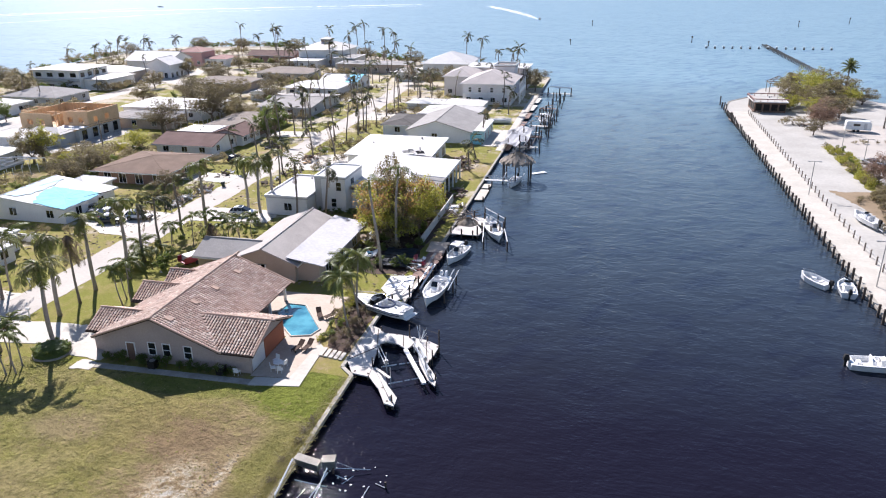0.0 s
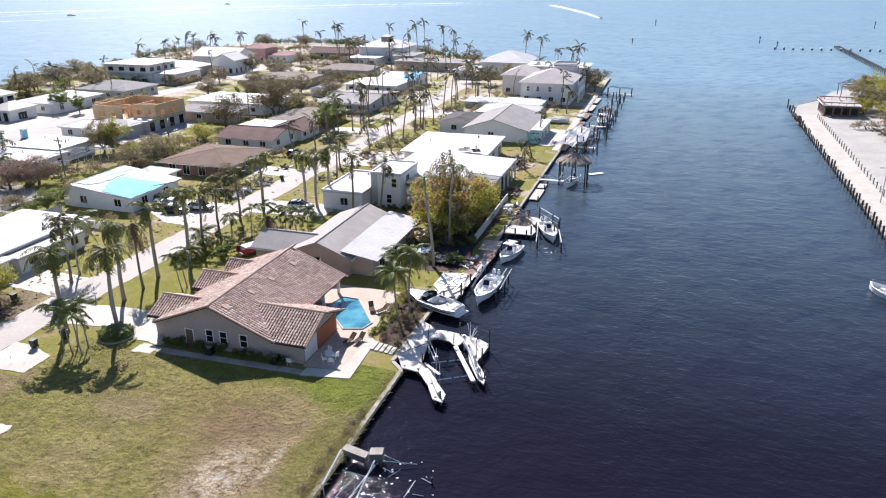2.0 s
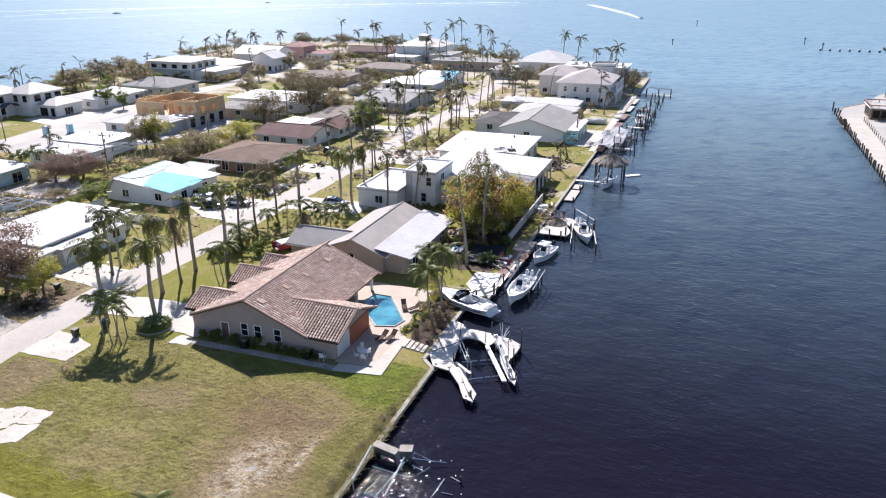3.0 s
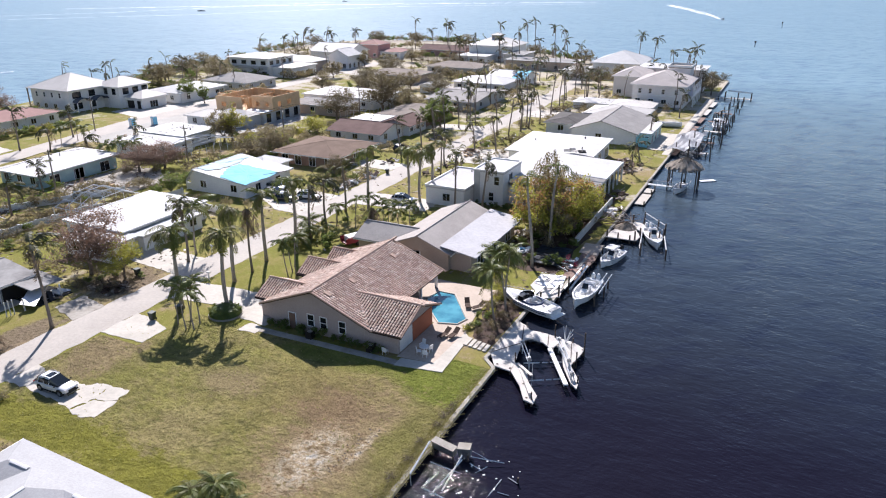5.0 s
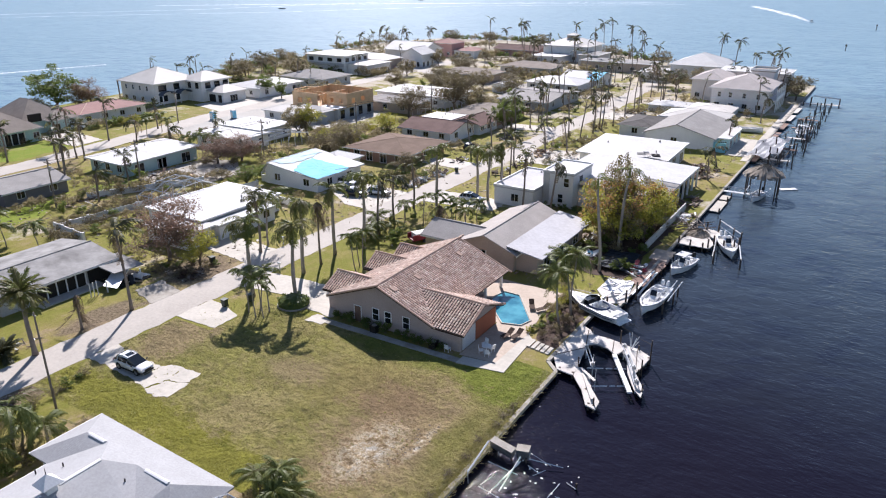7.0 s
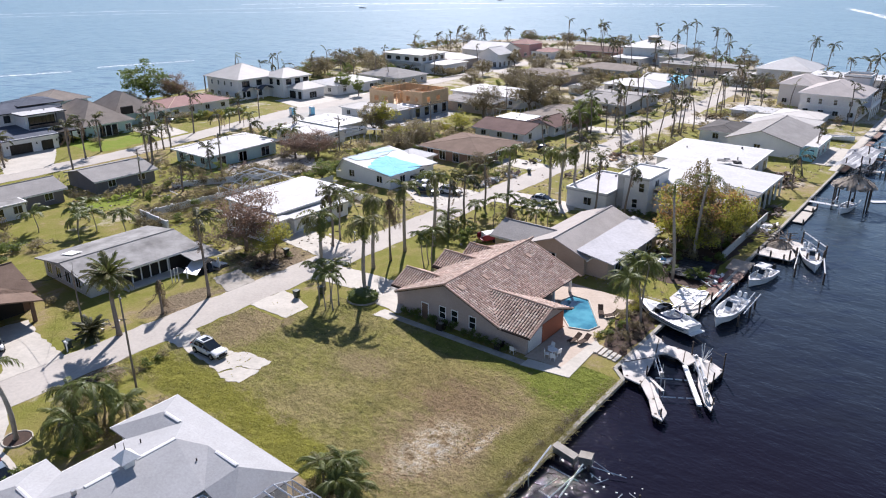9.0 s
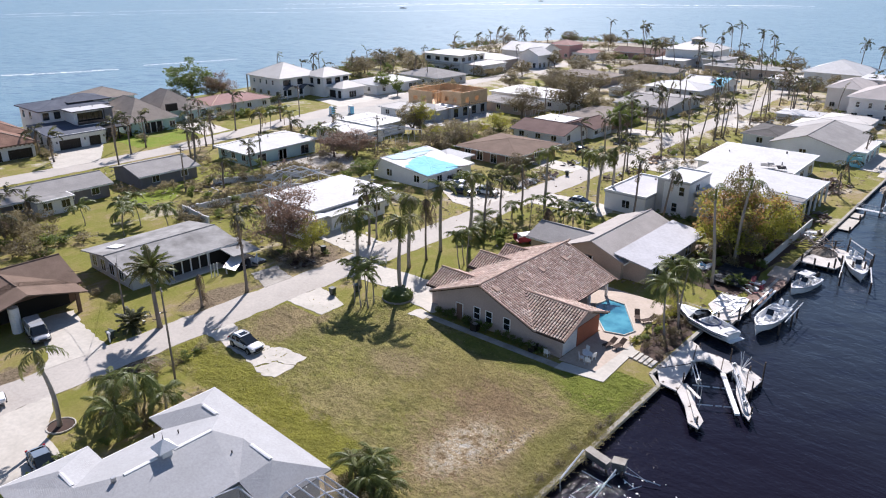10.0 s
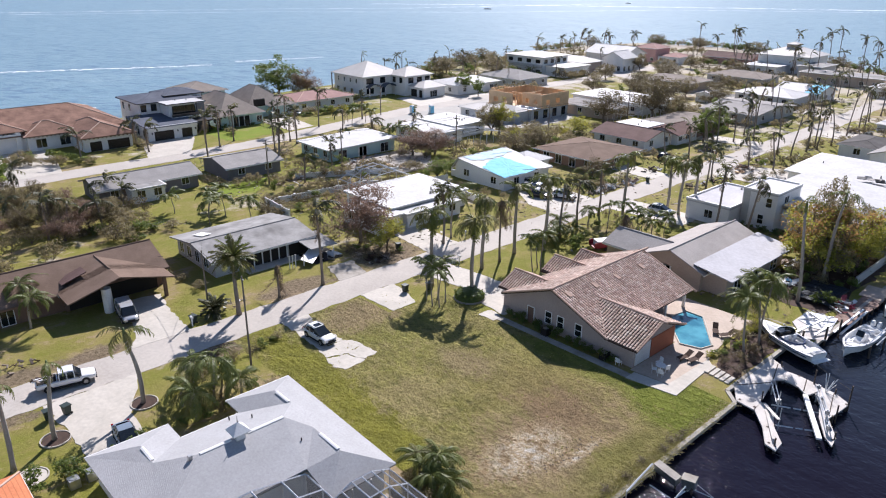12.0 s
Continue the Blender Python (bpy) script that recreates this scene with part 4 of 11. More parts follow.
for gy, hw, xe, rz in ((63.3, 3.1, -55.8, 4.1), (70.9, 2.8, -55.5, 4.1), (75.9, 1.9, -54.9, 3.8)):
    slope(h, o, (xe, gy, rz), (-50.2, gy, rz), (xe, gy - hw, 2.6), (-50.2, gy - hw, 2.6), lambda a, b: a < 5.4 - b * 0.9)
    slope(h, o, (-50.2, gy, rz), (xe, gy, rz), (-50.2, gy + hw, 2.6), (xe, gy + hw, 2.6), lambda a, b: a > b * 0.9)
    bm = bmesh.new()
    loft(bm, [[lo(x, y, z) for y, z in ((gy - hw + 0.5, 0), (gy + hw - 0.5, 0), (gy + hw - 0.5, 2.55), (gy, rz - 0.22), (gy - hw + 0.5, 2.55))] for x in (-53.3, xe + 0.6)][::-1])
    bmesh.ops.recalc_face_normals(bm, faces=bm.faces)
    part("wall", bm, MAUVEWALL, h)
    caps(h, o, [(xe, gy, rz + 0.05), (-50.2, gy, rz + 0.05)])
caps(h, o, [(RX, 59.0, RZ + 0.04), (RX, 77.8, RZ + 0.04)])
caps(h, o, [(-42.9, 63.7, 4.44), (-34.5, 63.7, 4.44)])
caps(h, o, [(-34.5, 58.95, 2.55), (-34.5, 63.7, 4.44), (-34.5, 68.5, 2.55)], "rake_cap", 0.12)
caps(h, o, [(-54.1, 59.0, 2.64), (RX, 59.0, RZ + 0.04), (-38.7, 59.0, 2.6)], "rake_cap", 0.12)
caps(h, o, [(-54.1, 77.8, 2.64), (RX, 77.8, RZ + 0.04), (-38.7, 77.8, 2.6)], "rake_cap", 0.12)
for vx, vy in ((-44.9, 60.4), (-44.6, 65.0), (-44.4, 69.2), (-44.3, 74.4)):
    vz = RZ - 0.40 * (vx - RX) + 0.1
    part("roof_vent", bm_box(-0.42, -0.3, -0.1, 0.42, 0.3, 0.14, m=Matrix.Translation(lo(vx, vy, vz)) @ pose(0, 0, 0, 0, 21, 0)), RIDGE, h, "cream metal roof vent")
for wx in (-47.0, -45.2, -42.6):
    window(h, "S", 0.5, 0.95, 0.85, 1.45, wx - 0.5 - o[0], 59.6 - o[1], wx + 0.5 - o[0], 60)
door(h, "S", 0.5, 0.95, 2.05, -50.2 - o[0], 59.6 - o[1], -49.2 - o[0], 60, BROWNWALL)
part("shutter", bm_box(*lo(-35.28, 60.0, 0.15), *lo(-35.2, 62.8, 2.3)), ALUM, h, "white storm shutter panel")
part("porch_panel", bm_box(*lo(-35.29, 63.0, 0.1), *lo(-35.22, 67.7, 2.4)), RUSTWALL, h, "terracotta painted end wall")
part("porch_panel", bm_box(*lo(-38.0, 67.9, 0.1), *lo(-35.3, 67.96, 2.4)), RUSTWALL, h, "terracotta painted end wall")
for py in (69.2, 73.0, 77.4):
    part("porch_column", bm_box(*lo(-39.7, py - 0.14, 0), *lo(-39.4, py + 0.14, 2.6)), WHITEPAINT, h)
part("sliding_door", bm_box(*lo(-42.6, 69.5, 0.1), *lo(-42.54, 77.0, 2.3)), GLASS, h)
slab("walk", [(-53.0, 57.1), (-34.6, 57.5), (-34.6, 58.5), (-53.0, 58.1)], "pale concrete path along the house", GREYCONC)
slab("patio", [(-39.6, 68.2), (-35.2, 68.2), (-35.2, 59.2), (-30.9, 59.6), (-30.7, 67.6), (-31.5, 73.0), (-31.5, 80.0), (-42.5, 80.0), (-42.5, 68.6)], "tan paver pool terrace", PAVER, 0.07)
slab("walk", [(-34.6, 57.4), (-29.2, 58.3), (-29.7, 66.5), (-30.7, 67.5), (-30.9, 59.5), (-34.6, 59.0)], "white concrete border path of the terrace", CONC, 0.09)
slab("driveway", [(-55.5, 56.3), (-53.0, 56.5), (-53.0, 58.0), (-55.2, 58.4)], "small white concrete step beside the house")
POOL = [(-39.0, 73.6), (-36.9, 70.6), (-34.6, 68.2), (-32.4, 68.9), (-31.9, 70.6), (-36.2, 76.4), (-38.6, 76.4)]
pool = thing("swimming_pool", (-35.5, 72.5, 0.07), "kidney-shaped swimming pool with turquoise water in the terrace", "swimming pool")
part("pool_water", bm_prism([(x + 35.5, y - 72.5) for x, y in POOL], -0.2, 0.012), POOLW, pool)
part("coping", bm_tube([(x + 35.5, y - 72.5, 0.01) for x, y in POOL + POOL[:2]], 0.14, 6), CONC, pool)

# grey shingle neighbour with a white low back roof
h, o = home(-45.0, 92.0, "beige stucco house with weathered grey gable roof and pale rear roof")
block(h, o, -49.8, 83.2, -40.6, 100.4, 2.9, 4.7, "gable", "y", BEIGEWALL, GREIGESHINGLE, 0.7, -45.2, wins="S1 S1")
block(h, o, -40.6, 84.0, -37.4, 101.0, 2.6, wall=BEIGEWALL, roof=WHITEROOF, shape="flat", over=0.0, wins="E3s2.0")
bm = bmesh.new()
loft(bm, [[(x - o[0], y - o[1], z) for x, z in ((-36.2, 2.72), (-36.2, 2.86), (-41.8, 3.74), (-41.8, 3.62))] for y in (83.0, 101.6)])
bmesh.ops.recalc_face_normals(bm, faces=bm.faces)
part("rear_roof", bm, PANELROOF, h, "pale grey panel rear roof")
block(h, o, -56.0, 84.0, -48.0, 91.0, 2.6, 3.9, "gable", "x", BEIGEWALL, MIDSHINGLE, 0.6, 87.4, garage="W0.5")

# white modern house
h, o = home(-45.0, 128.0, "large white flat-roofed modern house with dark glazing")
block(h, o, -58.2, 110.2, -50.5, 124.0, 3.1, shape="flat", roof=PANELROOF, over=0.15, curb=0.25, garage="W0.3", wins="S1")
block(h, o, -50.3, 114.0, -44.6, 123.0, 6.0, shape="flat", over=0.1, curb=0.2)
window(h, "S", 0.78, 3.9, 0.9, 1.5, -50.3 - o[0], 114.0 - o[1], -44.6 - o[0], 123 - o[1])
window(h, "S", 0.60, 0.9, 0.9, 1.5, -50.3 - o[0], 114.0 - o[1], -44.6 - o[0], 123 - o[1])
window(h, "E", 0.4, 4.2, 1.6, 1.2, -50.3 - o[0], 114.0 - o[1], -44.6 - o[0], 123 - o[1])
part("tower_panel", bm_box(-50.33 - o[0], 113.93 - o[1], 0.2, -49.1 - o[0], 113.99 - o[1], 6.0), GREYWALL, h, "grey cladding strip")
part("wall", bm_box(-44.5 - o[0], 116.5 - o[1], 0, -30.6 - o[0], 141.0 - o[1], 3.4), WHITEWALL, h)
part("wall", bm_box(-50.2 - o[0], 123.1 - o[1], 0, -44.6 - o[0], 141.0 - o[1], 3.8), WHITEWALL, h)
bm = bmesh.new()
loft(bm, [[(x - o[0], y - o[1], z) for x, z in ((-50.6, 4.1), (-29.4, 3.35), (-29.4, 3.65), (-50.6, 4.4))] for y in (123.3, 141.4)])
bmesh.ops.recalc_face_normals(bm, faces=bm.faces)
part("roof", bm, WHITEROOF, h)
bm = bmesh.new()
loft(bm, [[(x - o[0], y - o[1], z) for x, z in ((-44.5, 4.05), (-29.4, 3.35), (-29.4, 3.65), (-44.5, 4.35))] for y in (116.2, 123.28)])
bmesh.ops.recalc_face_normals(bm, faces=bm.faces)
part("roof", bm, WHITEROOF, h)
block(h, o, -55.0, 143.4, -37.0, 160.5, 3.0, shape="flat", over=0.7, wins="S2s2.2 E3s2.4", tilt=0.5)
for i in range(9):
    window(h, "E", (i + 0.5) / 9, 0.2, 2.1, 2.7, -44.5 - o[0], 116.5 - o[1], -30.6 - o[0], 141.0 - o[1], DARKMETAL)
part("roof_edge", bm_box(-29.45 - o[0], 116.2 - o[1], 3.3, -29.3 - o[0], 141.4 - o[1], 3.72), ALUM, h)
part("torn_panel", bm_box(-1.8, -0.5, 0, 1.8, 0.5, 0.1, m=Matrix.Translation((-37.6 - o[0], 142.4 - o[1], 3.5)) @ pose(0, 0, 0, 12, 4, 10)), DARKMETAL, h, "torn dark roof edge")
part("skylight", bm_box(-35.5 - o[0], 119.5 - o[1], 3.7, -32.0 - o[0], 124.5 - o[1], 3.86), OLDROOF, h, "grey roof hatch")
bm = bmesh.new()
loft(bm, [[(x - o[0], y - o[1], z) for x, z in ((-35.6, 3.98), (-29.2, 3.66), (-29.2, 3.76), (-35.6, 4.08))] for y in (116.0, 127.0)])
bmesh.ops.recalc_face_normals(bm, faces=bm.faces)
part("canopy_roof", bm, OLDROOF, h, "grey weathered sun canopy")
for k in range(5):
    part("canopy_bar", bm_tube([(-35.6 - o[0], 116.6 + k * 2.5 - o[1], 4.12), (-29.0 - o[0], 116.6 + k * 2.5 - o[1], 3.8)], 0.05, 4), ALUM, h)
for k in range(8):
    part("facade_post", bm_box(-29.5 - o[0], 116.4 + k * 3.4 - o[1], 0, -29.2 - o[0], 116.7 + k * 3.4 - o[1], 3.4), WHITEPAINT, h)
part("screen_wall", bm_box(-27.4 - o[0], 101.0 - o[1], 0, -27.2 - o[0], 124.4 - o[1], 1.3), GREYWALL, h, "low grey garden wall")

for k, (hx, hy, hw) in enumerate(((-40.4, 145.3, 1.5), (-42.0, 145.1, 1.0), (-39.0, 145.0, 0.9), (-41.2, 145.9, 0.8))):
    part("torn_membrane", bm_box(-hw, -0.5, -0.02, hw, 0.5, 0.03, m=Matrix.Translation((hx - o[0], hy - o[1], 3.95)) @ pose(0, 0, 0, 8 + 9 * k, -6 + 5 * k, 20 * k)), (DARKMETAL, OLDROOF)[k % 2], h, "dark torn roof membrane")

# white gable house by the seawall
h, o = home(-41.0, 183.0, "white house with pale grey gable roof and glass-fenced terrace")
block(h, o, -49.4, 172.0, -33.4, 194.0, 3.0, 5.4, "gable", "y", WHITEWALL, MIDSHINGLE, 0.6, -42.0, wins="S1 E3")
block(h, o, -58.0, 178.0, -49.4, 193.0, 2.8, 3.7, "hip", wall=WHITEWALL, roof=DARKSHINGLE, wins="S1", garage="W0.5")
block(h, o, -33.3, 174.0, -30.2, 188.0, 2.7, shape="flat", over=0.2, wall=TEALWALL, roof=CREAMROOF, wins="S1s2.0 E3s2.2")
block(h, o, -52.0, 194.2, -36.0, 206.0, 3.0, 4.6, "hip", wall=WHITEWALL, roof=CREAMROOF)
slab("terrace", [(-30.2, 170), (-24.8, 170), (-24.8, 190), (-30.2, 190)], "white terrace by the seawall", CONC, 0.08)

part("privacy_screen", bm_box(-33.2 - o[0], 171.7 - o[1], 0, -30.4 - o[0], 171.85 - o[1], 2.3), surface("aqua_panel", (0.26, 0.58, 0.66), (0.22, 0.50, 0.58), 0.6), h, "bright aqua privacy panel")

# pale two-storey house near the point
BEIGEROOF = make_roof("beige_shingles", (0.56, 0.51, 0.48), (0.47, 0.425, 0.40))
PALEWALL = surface("pale_pink_stucco", (0.78, 0.735, 0.71), (0.70, 0.655, 0.63), 0.8, 5.0, 0.35, 0.01)
h, o = home(-40.0, 245.0, "pale two-storey stucco house with cream hip roof")
block(h, o, -46.8, 228.5, -31.0, 250.0, 6.6, 9.8, "hip", wall=PALEWALL, roof=BEIGEROOF, over=0.9, wins="S4 E4", z0=0)
block(h, o, -56.5, 244.0, -46.9, 262.0, 6.6, 8.8, "hip", wall=PALEWALL, roof=BEIGEROOF, over=0.7, wins="S2 W2")
block(h, o, -40.0, 252.0, -33.0, 260.0, 9.2, shape="flat", wall=PALEWALL, roof=TAUPESHINGLE, over=0.3, wins="S2 E2", curb=0.6)
block(h, o, -52.0, 262.4, -30.0, 276.0, 7.4, shape="flat", wall=PALEWALL, roof=WHITEROOF, over=0.5, wins="S2 E3")
part("string_course", bm_box(-46.9 - o[0], 228.4 - o[1], 3.35, -30.9 - o[0], 228.5 - o[1], 3.6), WHITEPAINT, h)
part("balcony", bm_box(-31.0 - o[0], 232.0 - o[1], 3.2, -28.6 - o[0], 248.0 - o[1], 3.45), PALEWALL, h)
for k in range(5):
    part("balcony_post", bm_tube([(-28.8 - o[0], 232.4 + k * 3.8 - o[1], 0), (-28.8 - o[0], 232.4 + k * 3.8 - o[1], 6.6)], 0.18, 8), WHITEPAINT, h)
part("balcony_rail", bm_box(-28.7 - o[0], 232.0 - o[1], 3.45, -28.6 - o[0], 248.0 - o[1], 4.4), WHITEPAINT, h)
for i, wu in enumerate((0.15, 0.35, 0.6, 0.85)):
    window(h, "S", wu, 4.0, 0.9, 1.4, -46.8 - o[0], 228.5 - o[1], -31 - o[0], 250 - o[1])
    window(h, "E", wu, 4.0, 1.4, 1.6, -46.8 - o[0], 228.5 - o[1], -31 - o[0], 250 - o[1])
block(h, o, -50, 214, -38, 226, 2.0, 2.9, "hip", wall=WHITEWALL, roof=CREAMROOF, over=0.6)
block(h, o, -62, 216, -51.4, 225, 1.9, 2.5, "hip", wall=WHITEWALL, roof=WHITEROOF, over=0.5)

# houses at the point
h, o = home(-66.0, 296.0, "white waterfront house with broad white hip roof")
block(h, o, -74.5, 284.0, -56.0, 306.0, 6.0, 9.8, "hip", wall=WHITEWALL, roof=WHITEROOF, over=1.0, wins="S5s1.6 E4")
block(h, o, -84.0, 276.0, -74.6, 290.0, 3.2, shape="flat", wall=WHITEWALL, roof=WHITEROOF, over=0.5, wins="S3")
h, o = home(-100.0, 300.0, "long low pale house with flat roof")
block(h, o, -116.0, 296.0, -86.0, 308.0, 3.6, shape="flat", wall=BEIGEWALL, roof=OLDROOF, over=0.6, wins="S6")
h, o = home(-133.0, 330.0, "pale green-roofed waterfront house with cupola")
block(h, o, -144.0, 319.0, -122.0, 338.0, 7.0, 10.6, "hip", wall=WHITEWALL, roof=CREAMROOF, over=1.0, wins="S5 E4")
block(h, o, -135.5, 326.5, -131.0, 330.5, 11.2, 12.2, "hip", wall=BEIGEWALL, roof=CREAMROOF, over=0.5, z0=9.0)
block(h, o, -144.0, 306.0, -130.0, 318.8, 3.2, shape="flat", wall=WHITEWALL, roof=WHITEROOF, over=0.6, wins="S3")
block(h, o, -121.8, 308.0, -113.0, 324.0, 4.5, shape="flat", wall=GREYWALL, roof=OLDROOF, over=0.6, wins="S2 E2")
h, o = home(-194.0, 316.0, "pink two-storey waterfront house with hip roof")
block(h, o, -199.0, 306.0, -187.0, 318.0, 6.4, 8.4, "hip", wall=surface("pink_stucco", (0.55, 0.33, 0.30), (0.47, 0.28, 0.25), 0.8), roof=PINKROOF, over=0.5, wins="S3 E2")
block(h, o, -186.9, 308.0, -176.0, 320.0, 3.2, 4.6, "hip", wall=WHITEWALL, roof=PINKROOF, over=0.5, wins="S3")
h, o = home(-160.0, 330.0, "long low house with maroon roof")
block(h, o, -174.0, 326.0, -150.0, 338.0, 3.2, 5.0, "gable", "x", PINKROOF, MAROONSHINGLE, 0.6, wins="S5")
h, o = home(-190.0, 285.0, "white two-storey house with steep white gables")
block(h, o, -205.0, 276.0, -184.0, 292.0, 5.8, 8.8, "gable", "x", WHITEWALL, WHITEROOF, 0.7, wins="S4 E2s1.8")
block(h, o, -188.0, 266.0, -178.0, 276.0, 5.6, 8.0, "gable", "y", WHITEWALL, WHITEROOF, 0.7, wins="S3s1.4 E3s1.4")
h, o = home(-200.0, 240.0, "white modern two-storey house with long grey balcony")
block(h, o, -212.0, 230.0, -192.0, 246.0, 7.4, 8.8, "hip", wall=WHITEWALL, roof=CREAMROOF, over=1.2, wins="S4s2.4 E2s2.2")
block(h, o, -191.8, 232.0, -182.0, 248.0, 4.0, 5.0, "hip", wall=WHITEWALL, roof=CREAMROOF, over=0.6, garage="E0.3 E0.7", doormat=DARKMETAL)
block(h, o, -206.0, 250.0, -186.0, 262.0, 4.2, 6.2, "hip", wall=BEIGEWALL, roof=CREAMROOF, over=0.7)
for wu in (0.12, 0.37, 0.62, 0.87):
    window(h, "S", wu, 4.9, 2.2, 1.3, -212 - o[0], 230 - o[1], -192 - o[0], 246 - o[1], DARKMETAL)
    window(h, "E", wu, 4.9, 1.8, 1.3, -212 - o[0], 230 - o[1], -192 - o[0], 246 - o[1], DARKMETAL)
part("balcony", bm_box(-212 - o[0], 229.0 - o[1], 3.2, -192 - o[0], 229.9 - o[1], 4.3), GREYWALL, h, "grey balcony front")

# west waterfront row
SLATE = make_roof("blue_slate_roof", (0.15, 0.165, 0.20), (0.105, 0.115, 0.145))
h, o = home(-197.0, 42.0, "large mansion with mottled clay tile hip roof and dark garage doors")
block(h, o, -216.0, 2.0, -186.0, 60.5, 3.8, 7.8, "hip", wall=WHITEWALL, roof=CLAYROOF, over=0.9, trim=BROWNWALL, wins="S3 N2", inset=9.5)
block(h, o, -192.0, 47.2, -175.4, 58.2, 3.4, 5.9, "hip", wall=WHITEWALL, roof=CLAYROOF, over=0.9, trim=BROWNWALL, inset=5.0)
block(h, o, -194.0, 37.8, -184.6, 48.6, 3.6, 6.0, "hip", wall=WHITEWALL, roof=CLAYROOF, over=0.9, trim=BROWNWALL)
block(h, o, -196.0, 27.0, -186.6, 37.4, 4.7, 6.8, "hip", wall=WHITEWALL, roof=CLAYROOF, over=0.9, trim=BROWNWALL)
block(h, o, -194.0, 12.0, -180.0, 26.0, 3.4, 5.8, "hip", wall=WHITEWALL, roof=CLAYROOF, over=0.9, trim=BROWNWALL, wins="E3s1.6")
lo = lambda x, y, z=0: (x - o[0], y - o[1], z)  # noqa: E731
door(h, "E", 0.5, 2.6, 2.2, -180 - o[0], 48.2 - o[1], -175.4 - o[0], 51.4 - o[1], DARKMETAL, "garage_door")
door(h, "E", 0.5, 5.0, 2.2, -180 - o[0], 52.2 - o[1], -175.4 - o[0], 57.8 - o[1], DARKMETAL, "garage_door")
for wy in (40.6, 45.8):
    window(h, "E", 0.5, 0.7, 2.2, 2.0, -190 - o[0], wy - 1 - o[1], -184.6 - o[0], wy + 1 - o[1], WHITEPAINT)
# shade of the deep entry, painted as a flat dark sheet on the wall
part("entry_recess", bm_box(*lo(-186.62, 28.6, 0.1), *lo(-186.5, 35.8, 3.3)), SHADE, h, "dark sheet for the entry's shade")
for wy in (30.4, 33.0):
    window(h, "E", 0.5, 0.4, 1.2, 2.4, -190 - o[0], wy - 1 - o[1], -186.48 - o[0], wy + 1 - o[1], DARKMETAL)
for wy in (28.2, 36.2):
    part("portico_pier", bm_box(*lo(-186.3, wy - 0.5, 0), *lo(-185.3, wy + 0.5, 4.6)), WHITEWALL, h)
part("portico_beam", bm_box(*lo(-186.3, 27.6, 3.6), *lo(-185.25, 36.8, 4.3)), WHITEWALL, h)
part("string_course", bm_box(*lo(-184.62, 37.6, 0.45), *lo(-184.5, 48.7, 0.62)), WHITEPAINT, h)
for k in range(12):
    part("eave_bracket", bm_box(*lo(-175.3, 47.4 + k * 0.95, 3.0), *lo(-174.6, 47.6 + k * 0.95, 3.3)), BROWNWALL, h)
    part("eave_bracket", bm_box(*lo(-184.5, 38.2 + k * 0.9, 3.2), *lo(-183.8, 38.4 + k * 0.9, 3.5)), BROWNWALL, h)
    part("eave_bracket", bm_box(*lo(-186.5, 27.4 + k * 0.85, 4.3), *lo(-185.8, 27.6 + k * 0.85, 4.6)), BROWNWALL, h)
h, o = home(-190.0, 72.0, "white modern two-storey house with slate roofs and dark garage doors")
lo = lambda x, y, z=0: (x - o[0], y - o[1], z)  # noqa: E731
block(h, o, -203.4, 65.8, -189.6, 82.0, 7.4, 8.9, "hip", wall=WHITEWALL, roof=SLATE, over=0.8, trim=DARKMETAL)
block(h, o, -201.0, 74.0, -192.0, 84.0, 8.3, 9.6, "hip", wall=WHITEWALL, roof=SLATE, over=0.6, trim=DARKMETAL, z0=5.5)
block(h, o, -191.0, 71.2, -183.6, 80.0, 7.2, shape="flat", wall=WHITEWALL, roof=WHITEROOF, over=0.9, trim=DARKMETAL)
# dark sheet paints the balcony's shade; the wall behind is solid
part("balcony_recess", bm_box(*lo(-183.64, 72.0, 4.2), *lo(-183.5, 78.2, 6.8)), SHADE, h, "dark sheet for the balcony's shade")
window(h, "E", 0.5, 4.3, 5.8, 2.4, -190 - o[0], 72.0 - o[1], -183.48 - o[0], 78.2 - o[1], DARKMETAL)
part("balcony", bm_box(*lo(-183.5, 71.4, 3.9), *lo(-182.4, 79.8, 4.1)), WHITEPAINT, h)
part("balcony_rail", bm_box(*lo(-182.5, 71.4, 4.1), *lo(-182.4, 79.8, 4.9)), GLASS, h, "glass balcony rail")
part("stone_pier", bm_box(*lo(-183.7, 78.4, 0), *lo(-182.7, 80.4, 7.2)), DUSKWALL, h, "dark stone pier")
part("wall", bm_box(*lo(-189.5, 62.6, 0), *lo(-176.6, 75.0, 3.3)), WHITEWALL, h)
bm = bmesh.new()
loft(bm, [[lo(x, y, z) for x, z in ((-176.0, 3.35), (-176.0, 3.5), (-190.0, 4.5), (-190.0, 4.35))] for y in (62.0, 75.4)])
bmesh.ops.recalc_face_normals(bm, faces=bm.faces)
part("garage_roof", bm, SLATE, h, "sloping slate garage roof")
part("parapet", bm_box(*lo(-176.55, 62.4, 2.7), *lo(-176.3, 75.2, 3.6)), WHITEPAINT, h)
door(h, "E", 0.5, 4.9, 2.3, -180 - o[0], 64.0 - o[1], -176.6 - o[0], 69.0 - o[1], DARKMETAL, "garage_door")
door(h, "E", 0.5, 2.7, 2.3, -180 - o[0], 71.0 - o[1], -176.6 - o[0], 73.8 - o[1], DARKMETAL, "garage_door")
